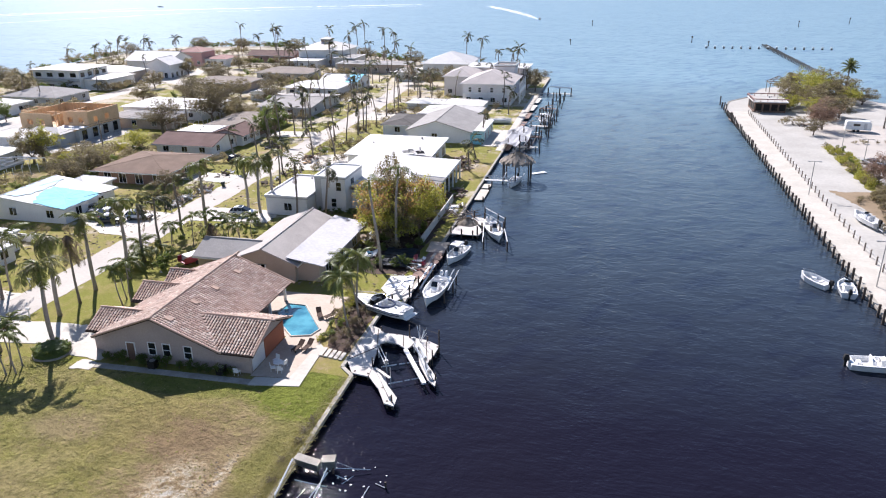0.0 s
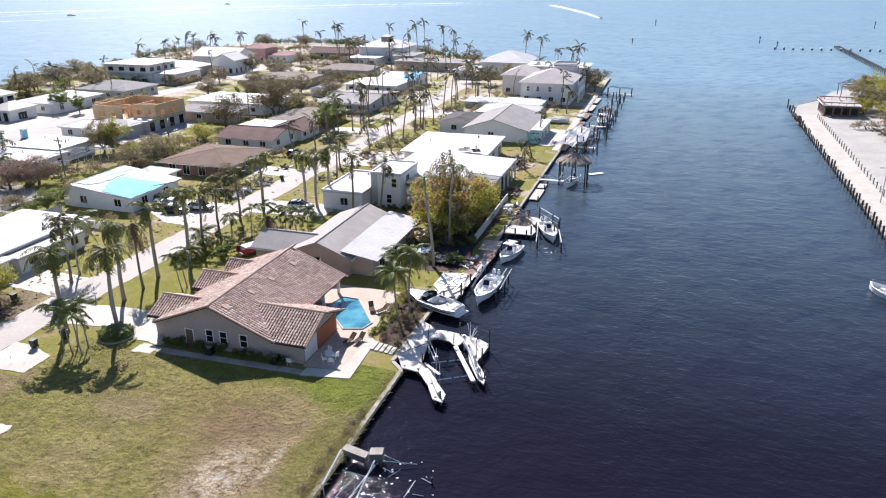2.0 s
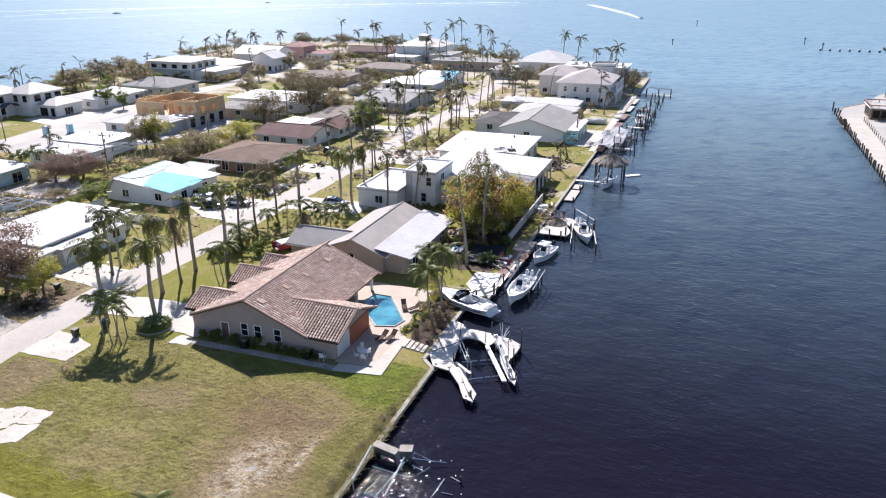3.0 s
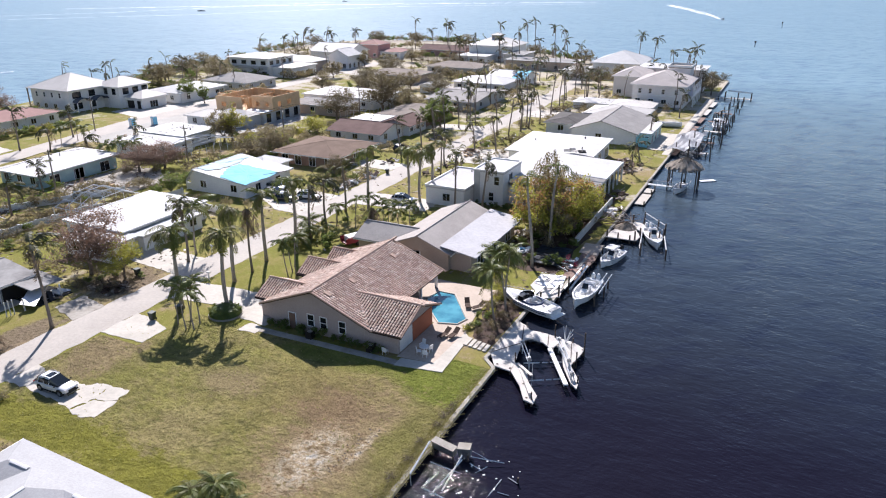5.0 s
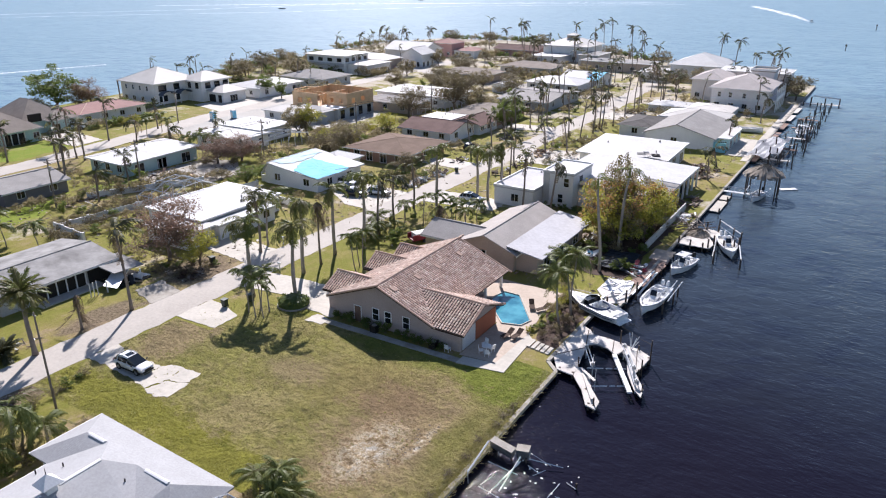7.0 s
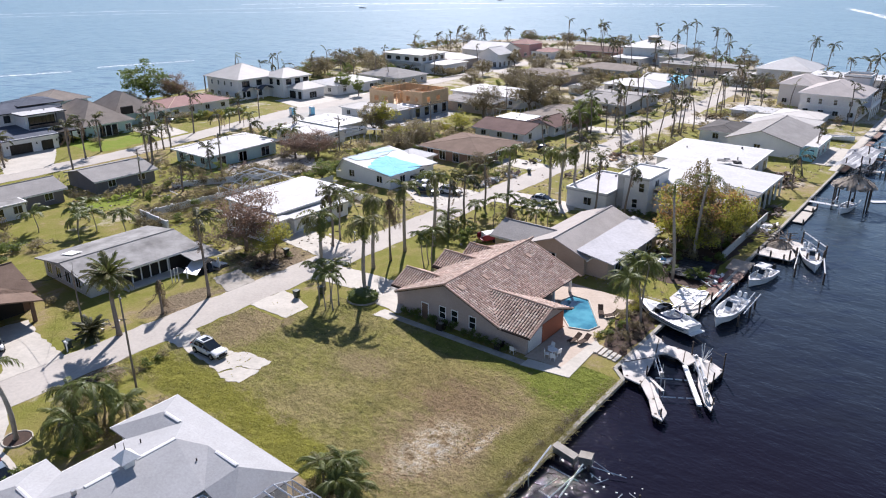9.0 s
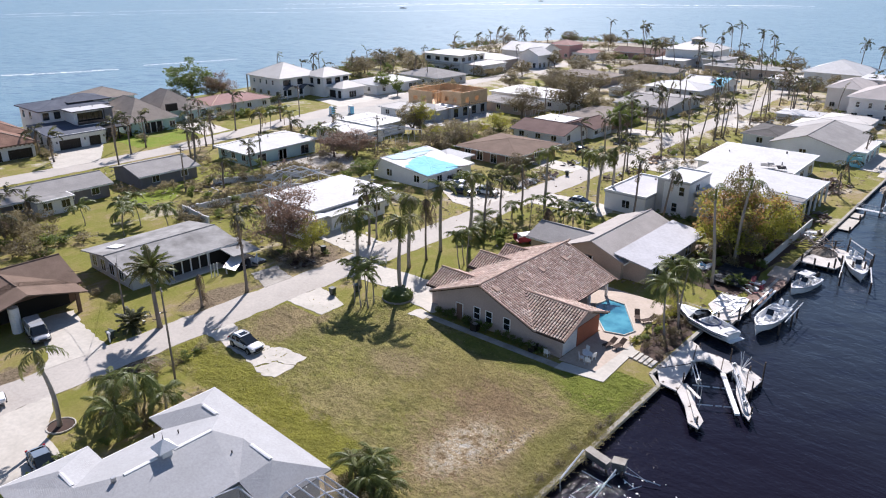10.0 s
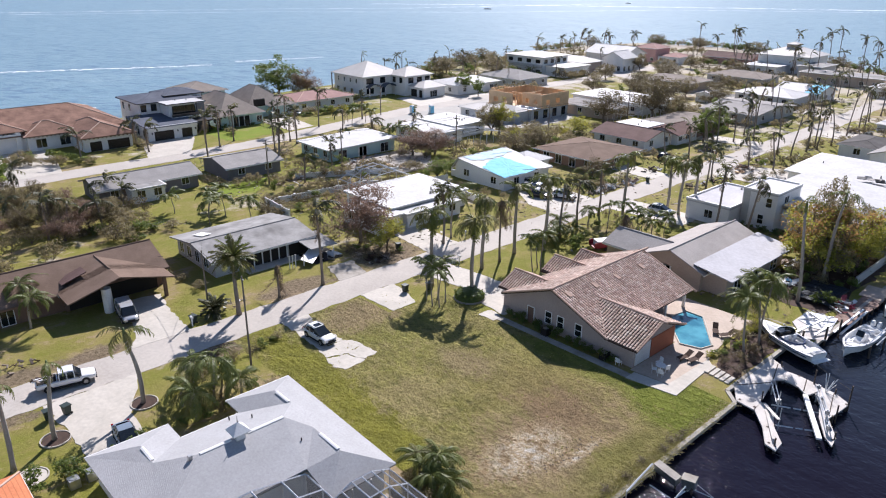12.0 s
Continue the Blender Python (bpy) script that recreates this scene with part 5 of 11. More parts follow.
for yy in (63.4, 69.9, 74.5):
    part("wall_lamp", bm_box(*lo(-176.3, yy - 0.12, 1.8), *lo(-176.1, yy + 0.12, 2.3)), DARKMETAL, h)
for wy in (66.9, 69.6):
    window(h, "E", 0.5, 5.2, 1.3, 1.6, -196 - o[0], wy - 1 - o[1], -189.6 - o[0], wy + 1 - o[1], DARKMETAL)
for wx, zz in ((-201.0, 4.8), (-196.6, 4.8), (-193.0, 1.0), (-200.0, 1.0)):
    window(h, "S", 0.5, zz, 0.9, 1.6, wx - 1 - o[0], 65.8 - o[1], wx + 1 - o[0], 70 - o[1], DARKMETAL)
for wx in (-187.0, -183.0, -179.4):
    window(h, "S", 0.5, 1.0, 0.7, 1.3, wx - 1 - o[0], 62.6 - o[1], wx + 1 - o[0], 70 - o[1], DARKMETAL)
part("entry_canopy", bm_box(*lo(-183.4, 75.6, 2.9), *lo(-178.4, 83.0, 3.2)), DARKMETAL, h)
for xx, yy in ((-178.8, 76.4), (-178.8, 79.4), (-178.8, 82.4)):
    part("canopy_post", bm_box(*lo(xx - 0.15, yy - 0.15, 0), *lo(xx + 0.15, yy + 0.15, 2.9)), DARKMETAL, h)
h, o = home(-206.0, 91.0, "pale aqua two-storey house with brown hip roof")
block(h, o, -219.0, 86.0, -206.5, 98.0, 6.0, 8.3, "hip", wall=TEALWALL, roof=TAUPESHINGLE, over=0.8, wins="S2 E2")
window(h, "S", 0.6, 4.0, 1.0, 1.4, -219 - o[0], 86 - o[1], -206.5 - o[0], 98 - o[1])
window(h, "E", 0.3, 4.0, 1.6, 1.4, -219 - o[0], 86 - o[1], -206.5 - o[0], 98 - o[1], DARKMETAL)
h, o = home(-190.0, 95.0, "pale aqua house with high taupe shingle roof")
lo = lambda x, y, z=0: (x - o[0], y - o[1], z)  # noqa: E731
block(h, o, -203.0, 83.2, -179.6, 95.6, 3.3, 8.0, "hip", wall=TEALWALL, roof=TAUPESHINGLE, over=0.7, wins="S3", inset=9.0)
block(h, o, -204.0, 96.0, -188.0, 108.0, 3.4, 8.2, "hip", wall=TEALWALL, roof=TAUPESHINGLE, over=0.7, wins="E2s1.4")
block(h, o, -194.0, 102.0, -185.6, 109.5, 3.2, 5.2, "hip", wall=TEALWALL, roof=TAUPESHINGLE, over=0.6, wins="E2s1.3")
# porch shade as a near-black sheet behind the posts
part("porch_recess", bm_box(*lo(-179.62, 86.6, 0.1), *lo(-179.5, 91.6, 2.7)), SHADE, h, "dark sheet for the porch's shade")
for k in range(4):
    part("porch_post", bm_box(*lo(-179.5, 86.5 + k * 1.65, 0), *lo(-179.3, 86.7 + k * 1.65, 2.8)), WHITEPAINT, h)
window(h, "E", 0.5, 0.8, 1.5, 1.5, -190 - o[0], 93 - o[1], -179.6 - o[0], 96 - o[1])
# opening's shade put in as a near-black block
part("dormer_recess", bm_box(*lo(-187.4, 97.2, 3.4), *lo(-186.6, 100.4, 5.4)), SHADE, h, "dark block for an attic opening's shade")
h, o = home(-192.0, 120.0, "low house with faded pink roof")
block(h, o, -200.5, 112.0, -188.0, 132.4, 3.0, 4.8, "hip", wall=WHITEWALL, roof=PINKROOF, over=0.8, wins="E4 S2", inset=7.0)
part("carport_roof", bm_box(-203.0 - o[0], 104.0 - o[1], 2.7, -192.0 - o[0], 111.4 - o[1], 2.95), OLDROOF, h, "low grey carport roof")
for xx, yy in ((-202.6, 104.4), (-192.4, 104.4), (-192.4, 111.0), (-202.6, 111.0)):
    part("carport_post", bm_box(xx - 0.1 - o[0], yy - 0.1 - o[1], 0, xx + 0.1 - o[0], yy + 0.1 - o[1], 2.7), WHITEPAINT, h)
h, o = home(-200.0, 155.0, "large white two-storey house with cream hip roofs")
lo = lambda x, y, z=0: (x - o[0], y - o[1], z)  # noqa: E731
block(h, o, -213.6, 142.8, -196.6, 159.0, 6.7, 10.7, "hip", wall=WHITEWALL, roof=CREAMROOF, over=0.9, wins="S4")
block(h, o, -199.0, 155.0, -189.4, 166.5, 6.6, 9.1, "hip", wall=WHITEWALL, roof=CREAMROOF, over=0.8)
block(h, o, -189.3, 157.0, -182.0, 166.5, 3.3, 5.2, "hip", wall=WHITEWALL, roof=CREAMROOF, over=0.7, wins="E1s3.0")
block(h, o, -194.0, 170.0, -179.0, 190.0, 3.2, 4.9, "hip", wall=WHITEWALL, roof=WHITEROOF, over=0.8, wins="E3 S2", inset=6.0)
for wx in (-211.0, -207.5, -204.0, -200.5):
    window(h, "S", 0.5, 4.3, 0.8, 1.4, wx - 1 - o[0], 142.8 - o[1], wx + 1 - o[0], 150 - o[1])
for wy, ww in ((145.6, 2.8), (151.0, 2.0)):
    window(h, "E", 0.5, 4.2, ww, 1.7, -205 - o[0], wy - 1 - o[1], -196.6 - o[0], wy + 1 - o[1], DARKMETAL)
    window(h, "E", 0.5, 0.9, ww, 1.7, -205 - o[0], wy - 1 - o[1], -196.6 - o[0], wy + 1 - o[1], DARKMETAL)
for wy in (157.6, 161.4, 165.0):
    window(h, "E", 0.5, 4.2, 2.0, 1.7, -195 - o[0], wy - 1 - o[1], -189.4 - o[0], wy + 1 - o[1], DARKMETAL)
for wx in (-195.2, -191.6):
    window(h, "S", 0.5, 4.2, 1.3, 1.7, wx - 1 - o[0], 155.0 - o[1], wx + 1 - o[0], 160 - o[1], DARKMETAL)
for cy, cx, rr in ((146.4, -195.6, 2.6), (152.4, -195.0, 2.4)):
    bm = bmesh.new()
    loft(bm, [[lo(x, cy + math.cos(a) * q, 3.0 + math.sin(a) * q * 0.45) for q in (rr, rr - 0.25) for a in ([math.pi * k / 10 for k in range(11)] if q == rr else [math.pi * k / 10 for k in range(10, -1, -1)])] for x in (cx - 1.4, cx + 1.2)])
    bmesh.ops.recalc_face_normals(bm, faces=bm.faces)
    part("arched_canopy", bm, SLATE, h, "dark arched entry canopy")
    for s_ in (-1, 1):
        part("canopy_column", bm_tube([lo(cx + 0.9, cy + s_ * (rr - 0.2), 0), lo(cx + 0.9, cy + s_ * (rr - 0.2), 3.0)], 0.17, 8), WHITEPAINT, h)
door(h, "S", 0.32, 3.0, 2.4, -189.3 - o[0], 157.0 - o[1], -182 - o[0], 160 - o[1], DARKMETAL, "garage_door")
door(h, "S", 0.80, 1.6, 2.4, -189.3 - o[0], 157.0 - o[1], -182 - o[0], 160 - o[1], DARKMETAL, "garage_door")
part("corner_post", bm_box(*lo(-214.4, 142.0, 0), *lo(-214.1, 142.3, 6.6)), TIMBER, h)
h, o = home(-185.0, 205.0, "low house with grey hip roof among trees")
block(h, o, -196.0, 198.0, -176.0, 214.0, 3.0, 5.4, "hip", wall=GREYWALL, roof=MIDSHINGLE, over=0.6, wins="S4 E3")

# middle rows
h, o = home(-96.0, 14.0, "brown house with brown shingle roof and deep carport")
block(h, o, -101.0, -8.0, -90.5, 31.0, 2.7, 4.6, "gable", "y", BROWNWALL, BROWNSHINGLE, 0.8, wins="E3s1.4", trim=BROWNWALL)
block(h, o, -95.6, 18.6, -90.0, 30.2, 2.75, 4.35, "gable", "x", BROWNWALL, BROWNSHINGLE, 0.7, 24.2, trim=WHITEPAINT)
part("roof", roof_gable(-90.4 - o[0], 18.6 - o[1], -86.4 - o[0], 30.2 - o[1], 2.75, 4.35, "x", 0.7, 24.2 - o[1]), BROWNSHINGLE, h)
# near-black sheet paints the depth of shade inside the carport
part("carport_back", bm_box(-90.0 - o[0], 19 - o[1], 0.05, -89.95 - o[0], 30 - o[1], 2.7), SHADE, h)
bm = bm_tube([(-86.6 - o[0], 22.6 - o[1], 0), (-86.6 - o[0], 22.6 - o[1], 3.2)], 0.6, 10)
part("carport_column", bm, WHITEWALL, h, "rough white stone column")
part("carport_column", bm_box(-86.8 - o[0], 29.6 - o[1], 0, -86.4 - o[0], 30.0 - o[1], 2.9), BROWNWALL, h)
part("skylight", bm_box(-1.1, -1.6, 0, 1.1, 1.6, 0.12, m=Matrix.Translation((-91.8 - o[0], 20.3 - o[1], 3.75)) @ pose(0, 0, 0, 18, 0, 0)), MAROONSHINGLE, h, "dark red roof panel")
h, o = home(-91.0, 45.0, "small grey house with mildewed low roof and screened porch")
block(h, o, -100.0, 37.2, -87.6, 52.6, 2.6, 3.6, "gable", "y", GREYWALL, OLDROOF, 0.8, -93.2, wins="N2")
part("roof_patch", bm_box(-1.3, -0.8, 0, 1.3, 0.8, 0.04, m=Matrix.Translation((-96.4 - o[0], 39.6 - o[1], 3.42)) @ pose(0, 0, 0, 0, -8.4, 8)), WHITEPAINT, h, "white roof patch")
for wx in (-98.4, -95.8, -93.2, -90.4):
    window(h, "S", 0.5, 0.7, 1.3, 1.6, wx - 1 - o[0], 37.2 - o[1], wx + 1 - o[0], 40 - o[1])
# screen as a solid sheet, with the porch's inner shade in its colour
part("porch_screen", bm_box(-87.62 - o[0], 41.6 - o[1], 0.2, -87.5 - o[0], 48.4 - o[1], 2.3), SHADE, h, "porch screen coloured dark for the shade behind")
for k in range(6):
    part("porch_post", bm_box(-87.5 - o[0], 41.6 + k * 1.34 - o[1], 0.1, -87.36 - o[0], 41.74 + k * 1.34 - o[1], 2.4), WHITEPAINT, h)
part("porch_floor", bm_box(-87.58 - o[0], 41.2 - o[1], -0.1, -85.6 - o[0], 50.0 - o[1], 0.14), CONC, h)
# carport shade painted as a dark sheet against the house wall
part("carport_back", bm_box(-87.62 - o[0], 48.8 - o[1], 0.05, -87.5 - o[0], 52.4 - o[1], 2.3), SHADE, h)
part("carport_roof", bm_box(-2.6, -2.4, 0, 2.6, 2.4, 0.14, m=Matrix.Translation((-86.4 - o[0], 52.4 - o[1], 2.1)) @ pose(0, 0, 0, -4, 8, 4)), OLDROOF, h, "sagging dark carport roof")
part("carport_sheet", bm_box(-0.9, -2.6, 0, 0.9, 2.6, 0.1, m=Matrix.Translation((-84.2 - o[0], 50.8 - o[1], 1.15)) @ pose(0, 0, 0, 9, 14, 38)), ALUM, h, "collapsed white carport sheet")
# floor coloured near-black to stand for the shade under the fallen roof
part("carport_floor", bm_box(-87.4 - o[0], 50.2 - o[1], -0.1, -82.6 - o[0], 55.0 - o[1], 0.06), SHADE, h, "carport floor coloured dark as shade")
for px_, py_ in ((-83.2, 48.6), (-83.0, 53.6)):
    part("carport_post", bm_box(px_ - 0.07 - o[0], py_ - 0.07 - o[1], 0, px_ + 0.07 - o[0], py_ + 0.07 - o[1], 1.7), WHITEPAINT, h)
for k in range(3):
    part("door_frame_post", bm_box(-83.6 - o[0], 46.4 + k * 0.5 - o[1], 0, -83.5 - o[0], 46.5 + k * 0.5 - o[1], 2.0), WHITEPAINT, h)
h, o = home(-93.0, 74.0, "low white house with flat white membrane roofs")
block(h, o, -101.5, 69.0, -88.5, 86.0, 2.9, shape="flat", over=0.4, wins="E3")
block(h, o, -95.5, 64.2, -86.2, 68.9, 2.5, shape="flat", over=0.4, wins="S2 E1")
block(h, o, -88.4, 70.0, -85.6, 82.0, 2.3, shape="flat", over=0.4, wins="E3", curb=0.1)
h, o = home(-97.0, 106.0, "white house with blue tarpaulins over its roof")
block(h, o, -103.6, 97.8, -89.8, 111.0, 2.7, 4.2, "gable", "y", WHITEWALL, WHITEROOF, 0.6, -102.3, wins="S2 E2s1.4")
block(h, o, -101.0, 109.0, -94.4, 116.6, 2.7, 4.2, "hip", wall=WHITEWALL, roof=WHITEROOF, over=0.7, wins="E1")
part("fallen_gutter", bm_tube([(-90.6 - o[0], 104.0 - o[1], 3.0), (-88.6 - o[0], 108.6 - o[1], 2.9)], 0.1, 5), TIMBER, h)


def tarp_on_slope(outline, material, label, lift, seed):
    """A creased sheet over the long east slope, cut to a ragged outline."""
    rnd, bm_ = random.Random(seed), bmesh.new()
    edge = rough(outline, 0.3, 0.9, seed)
    cx, cy = sum(p[0] for p in edge) / len(edge), sum(p[1] for p in edge) / len(edge)
    at = lambda x, y: bm_.verts.new((x - o[0], y - o[1], 4.40 - max(-0.2, x + 102.3) * 0.12 + lift + rnd.uniform(0.0, 0.07)))  # noqa: E731
    loops = [[at(cx + (x - cx) * k, cy + (y - cy) * k) for x, y in edge] for k in (1.0, 0.75, 0.5, 0.25)]
    for a_, b_ in zip(loops, loops[1:]):
        for k in range(len(edge)):
            n_ = (k + 1) % len(edge)
            bm_.faces.new((a_[k], a_[n_], b_[n_], b_[k]))
    hub = at(cx, cy)
    for k in range(len(edge)):
        bm_.faces.new((loops[-1][k], loops[-1][(k + 1) % len(edge)], hub))
    bmesh.ops.recalc_face_normals(bm_, faces=bm_.faces)
    if sum(f.normal.z for f in bm_.faces) < 0:
        bmesh.ops.reverse_faces(bm_, faces=bm_.faces)
    part("tarpaulin", bm_, material, h, label)


tarp_on_slope([(-95.4, 97.4), (-97.8, 101.6), (-98.4, 106.0), (-94.0, 106.4), (-89.4, 107.2), (-89.2, 101.0), (-89.2, 97.2), (-92.0, 97.2)], TARP, "creased blue tarpaulin", 0.02, 3)
tarp_on_slope([(-102.1, 98.4), (-102.1, 110.4), (-99.6, 110.6), (-98.8, 105.0), (-98.6, 101.0), (-100.0, 98.6)], PALETARP, "sun-bleached tarpaulin", 0.02, 8)
h, o = home(-94.0, 131.0, "low russet house with brown hip roof")
block(h, o, -102.0, 122.5, -86.5, 138.0, 2.6, 4.1, "hip", wall=RUSSETWALL, roof=BROWNSHINGLE, over=1.1, wins="S4s1.6 E3")
h, o = home(-96.0, 156.0, "low white house with maroon-brown gable roofs")
block(h, o, -104.5, 146.5, -90.0, 158.5, 2.7, 4.2, "gable", "x", WHITEWALL, MAROONSHINGLE, 0.8, wins="S3 E2")
block(h, o, -97.0, 158.6, -88.5, 168.0, 2.7, 4.0, "gable", "y", WHITEWALL, MAROONSHINGLE, 0.8, wins="E3")
block(h, o, -106.0, 158.6, -97.2, 166.0, 2.9, shape="flat", wall=WHITEWALL, roof=WHITEROOF, over=0.3)
h, o = home(-96.0, 179.0, "low house with taupe hip roof")
block(h, o, -104.0, 170.0, -90.0, 188.0, 2.7, 4.2, "hip", wall=RUSSETWALL, roof=TAUPESHINGLE, over=1.0, wins="S4s2.4 E3")
h, o = home(-95.0, 209.0, "low grey house with broad grey roof")
block(h, o, -103.0, 197.0, -87.0, 222.0, 2.8, 3.9, "gable", "x", GREYWALL, MIDSHINGLE, 0.8, wins="S4s1.4 E3")
h, o = home(-100.0, 246.0, "white-roofed house with one blue tarpaulin")
block(h, o, -111.0, 233.0, -92.0, 246.0, 3.0, 4.8, "hip", wall=WHITEWALL, roof=WHITEROOF, over=0.8, wins="S4")
block(h, o, -104.0, 246.2, -90.0, 262.0, 3.0, 5.0, "gable", "x", WHITEWALL, WHITEROOF, 0.6, wins="E3")
bm = bmesh.new()
loft(bm, [[(x - o[0], y - o[1], z) for y, z in ((245.5, 3.06), (254.1, 5.22), (262.7, 3.06), (262.7, 3.12), (254.1, 5.28), (245.5, 3.12))] for x in (-94.2, -89.3)])
bmesh.ops.recalc_face_normals(bm, faces=bm.faces)
part("tarpaulin", bm, TARP, h, "blue tarpaulin over the gable end")
h, o = home(-116.0, 226.0, "small white shed among the trees")
block(h, o, -119.0, 222.0, -113.5, 230.0, 2.6, 3.3, "gable", "y", WHITEWALL, WHITEROOF, 0.3)
h, o = home(-139.0, 93.0, "low white house with white flat roof")
block(h, o, -142.4, 85.0, -130.8, 103.4, 2.6, shape="flat", wall=TEALWALL, over=0.8, wins="S3 E1s2.0 E3s2.2", tilt=0.3)
h, o = home(-134.0, 122.0, "low white house with patched white roof and ruined pool cage")
block(h, o, -142.0, 113.0, -127.0, 122.0, 2.8, shape="flat", over=0.6, wins="S3 E2")
block(h, o, -144.0, 122.2, -130.0, 133.0, 3.1, shape="flat", over=0.6, wins="E2")
h, o = home(-137.0, 46.0, "low grey house with weathered shingle roof")
block(h, o, -141.0, 36.5, -132.0, 55.0, 2.7, 3.9, "gable", "y", DUSKWALL, MIDSHINGLE, 0.7, wins="E4 S1")
block(h, o, -131.9, 41.0, -128.5, 47.0, 2.5, shape="flat", wall=WHITEWALL, roof=OLDROOF, over=0.3, wins="E2")
h, o = home(-137.0, 67.0, "dark low house with grey roof")
block(h, o, -142.5, 61.0, -131.5, 73.0, 2.6, 3.8, "gable", "y", DUSKWALL, MIDSHINGLE, 0.6, wins="E2")
h, o = home(-141.0, 152.0, "white low wing beside the building site")
block(h, o, -151.0, 144.5, -135.5, 153.0, 2.9, 4.2, "hip", wall=WHITEWALL, roof=CREAMROOF, over=0.6, wins="S3 E2")
h, o = home(-127.0, 181.0, "low house with grey roof and torn pool cage")
block(h, o, -138.0, 172.5, -119.0, 183.0, 2.9, 4.0, "hip", wall=BEIGEWALL, roof=MIDSHINGLE, over=0.6, wins="S3")
block(h, o, -142.0, 186.0, -116.0, 202.0, 3.2, shape="flat", wall=WHITEWALL, roof=WHITEROOF, over=0.6, wins="S4")
h, o = home(-140.0, 246.0, "low tan-roofed house among the trees")
block(h, o, -152.0, 238.0, -130.0, 252.0, 3.0, 4.6, "hip", wall=BEIGEWALL, roof=TAUPESHINGLE, over=0.7, wins="S4")
h, o = home(-130.0, 275.0, "low grey-brown house among the trees")
block(h, o, -140.0, 268.0, -118.0, 282.0, 3.0, 4.8, "hip", wall=GREYWALL, roof=TAUPESHINGLE, over=0.7, wins="S4")

# house under construction
h = thing("house", (-140.5, 162.5, 0), "house under construction with raw lumber upper storey", "house", "houses of the neighbourhood")
part("wall", bm_box(-8.4, -8.2, 0, 8.4, 8.2, 3.0), GREYWALL, h, "grey block ground floor")
for i in range(4):
    window(h, "S", (i + 0.5) / 4, 0.4, 1.6, 2.2, -8.4, -8.2, 8.4, 8.2, DARKMETAL)
    window(h, "E", (i + 0.5) / 4, 0.4, 1.6, 2.2, -8.4, -8.2, 8.4, 8.2, DARKMETAL)
part("upper_floor", bm_box(-8.6, -8.4, 3.0, 8.6, 8.4, 3.2), LUMBER, h)


def framed_wall(ax, ay, bx, by, top, gaps=(), sheet=True):
    """A lumber wall: plates, studs, and sheathing panels between its window gaps."""
    d = Vector((bx - ax, by - ay, 0))
    m = Matrix.Translation((ax, ay, 3.2)) @ Matrix.Rotation(math.atan2(d.y, d.x), 4, "Z")
    part("plate", bm_box(0, -0.1, top - 0.16, d.length, 0.1, top, m=m), LUMBER, h)
    part("plate", bm_box(0, -0.1, 0, d.length, 0.1, 0.08, m=m), LUMBER, h)
    n = int(d.length / 1.2)
    for i in range(n + 1):
        part("stud", bm_box(d.length * i / n - 0.06, -0.08, 0.08, d.length * i / n + 0.06, 0.08, top - 0.16, m=m), LUMBER, h)
    if sheet:
        x = 0.0
        for g0, g1 in list(gaps) + [(d.length, d.length)]:
            part("sheathing", bm_box(x, -0.13, 0.0, g0, -0.1, top - 0.02, m=m), LUMBER, h)
            if g1 > g0:
                part("sheathing", bm_box(g0, -0.13, 0.0, g1, -0.1, 0.8, m=m), LUMBER, h)
                part("sheathing", bm_box(g0, -0.13, 2.2, g1, -0.1, top - 0.02, m=m), LUMBER, h)
            x = g1


framed_wall(-8.4, -8.2, 1.0, -8.2, 3.8, ((2.0, 3.6), (5.6, 7.2)))
framed_wall(1.0, -8.2, 1.0, -4.0, 3.4, (), False)
framed_wall(1.0, -4.0, 8.4, -4.0, 3.8, ((1.2, 2.8), (4.6, 6.0)))
framed_wall(8.4, -4.0, 8.4, 8.2, 3.8, ((2.0, 3.4), (6.4, 8.0)))
framed_wall(8.4, 8.2, -8.4, 8.2, 3.8)
framed_wall(-8.4, 8.2, -8.4, -8.2, 3.6, ((4.0, 6.0), (10.0, 12.0)))
framed_wall(-1.0, 8.0, -1.0, -4.0, 2.9)
framed_wall(-1.0, 2.0, 8.2, 2.0, 2.9, ((3.0, 4.2),))
framed_wall(-8.2, 0.0, -1.0, 0.0, 2.7, (), False)
framed_wall(-8.4, -2.0, -13.6, -2.0, 3.2, ((1.4, 2.6),))
framed_wall(-13.6, -2.0, -13.6, 4.0, 3.2, (), False)
framed_wall(-13.6, 4.0, -8.4, 4.0, 3.2)
part("wall", bm_box(-13.6, -2.0, 0, -8.42, 4.0, 3.0), GREYWALL, h)
part("upper_floor", bm_box(-13.7, -2.1, 3.0, -8.62, 4.1, 3.2), LUMBER, h)
for i in range(7):
    part("floor_joist", bm_box(-8.0 + i * 2.6, -8.9, 2.75, -7.8 + i * 2.6, -8.42, 3.0), LUMBER, h)
part("ledge", bm_box(1.0, -8.3, 3.2, 8.5, -4.2, 3.3), WHITEPAINT, h, "pale roofing underlay")
part("porch_roof", roof_hip(-3.6, -13.6, 7.2, -8.7, 2.9, 4.3, 0.25), CREAMROOF, h, "pale unfinished side roof")
part("wall", bm_box(-3.6, -13.6, 0, 7.2, -8.22, 2.9), GREYWALL, h)

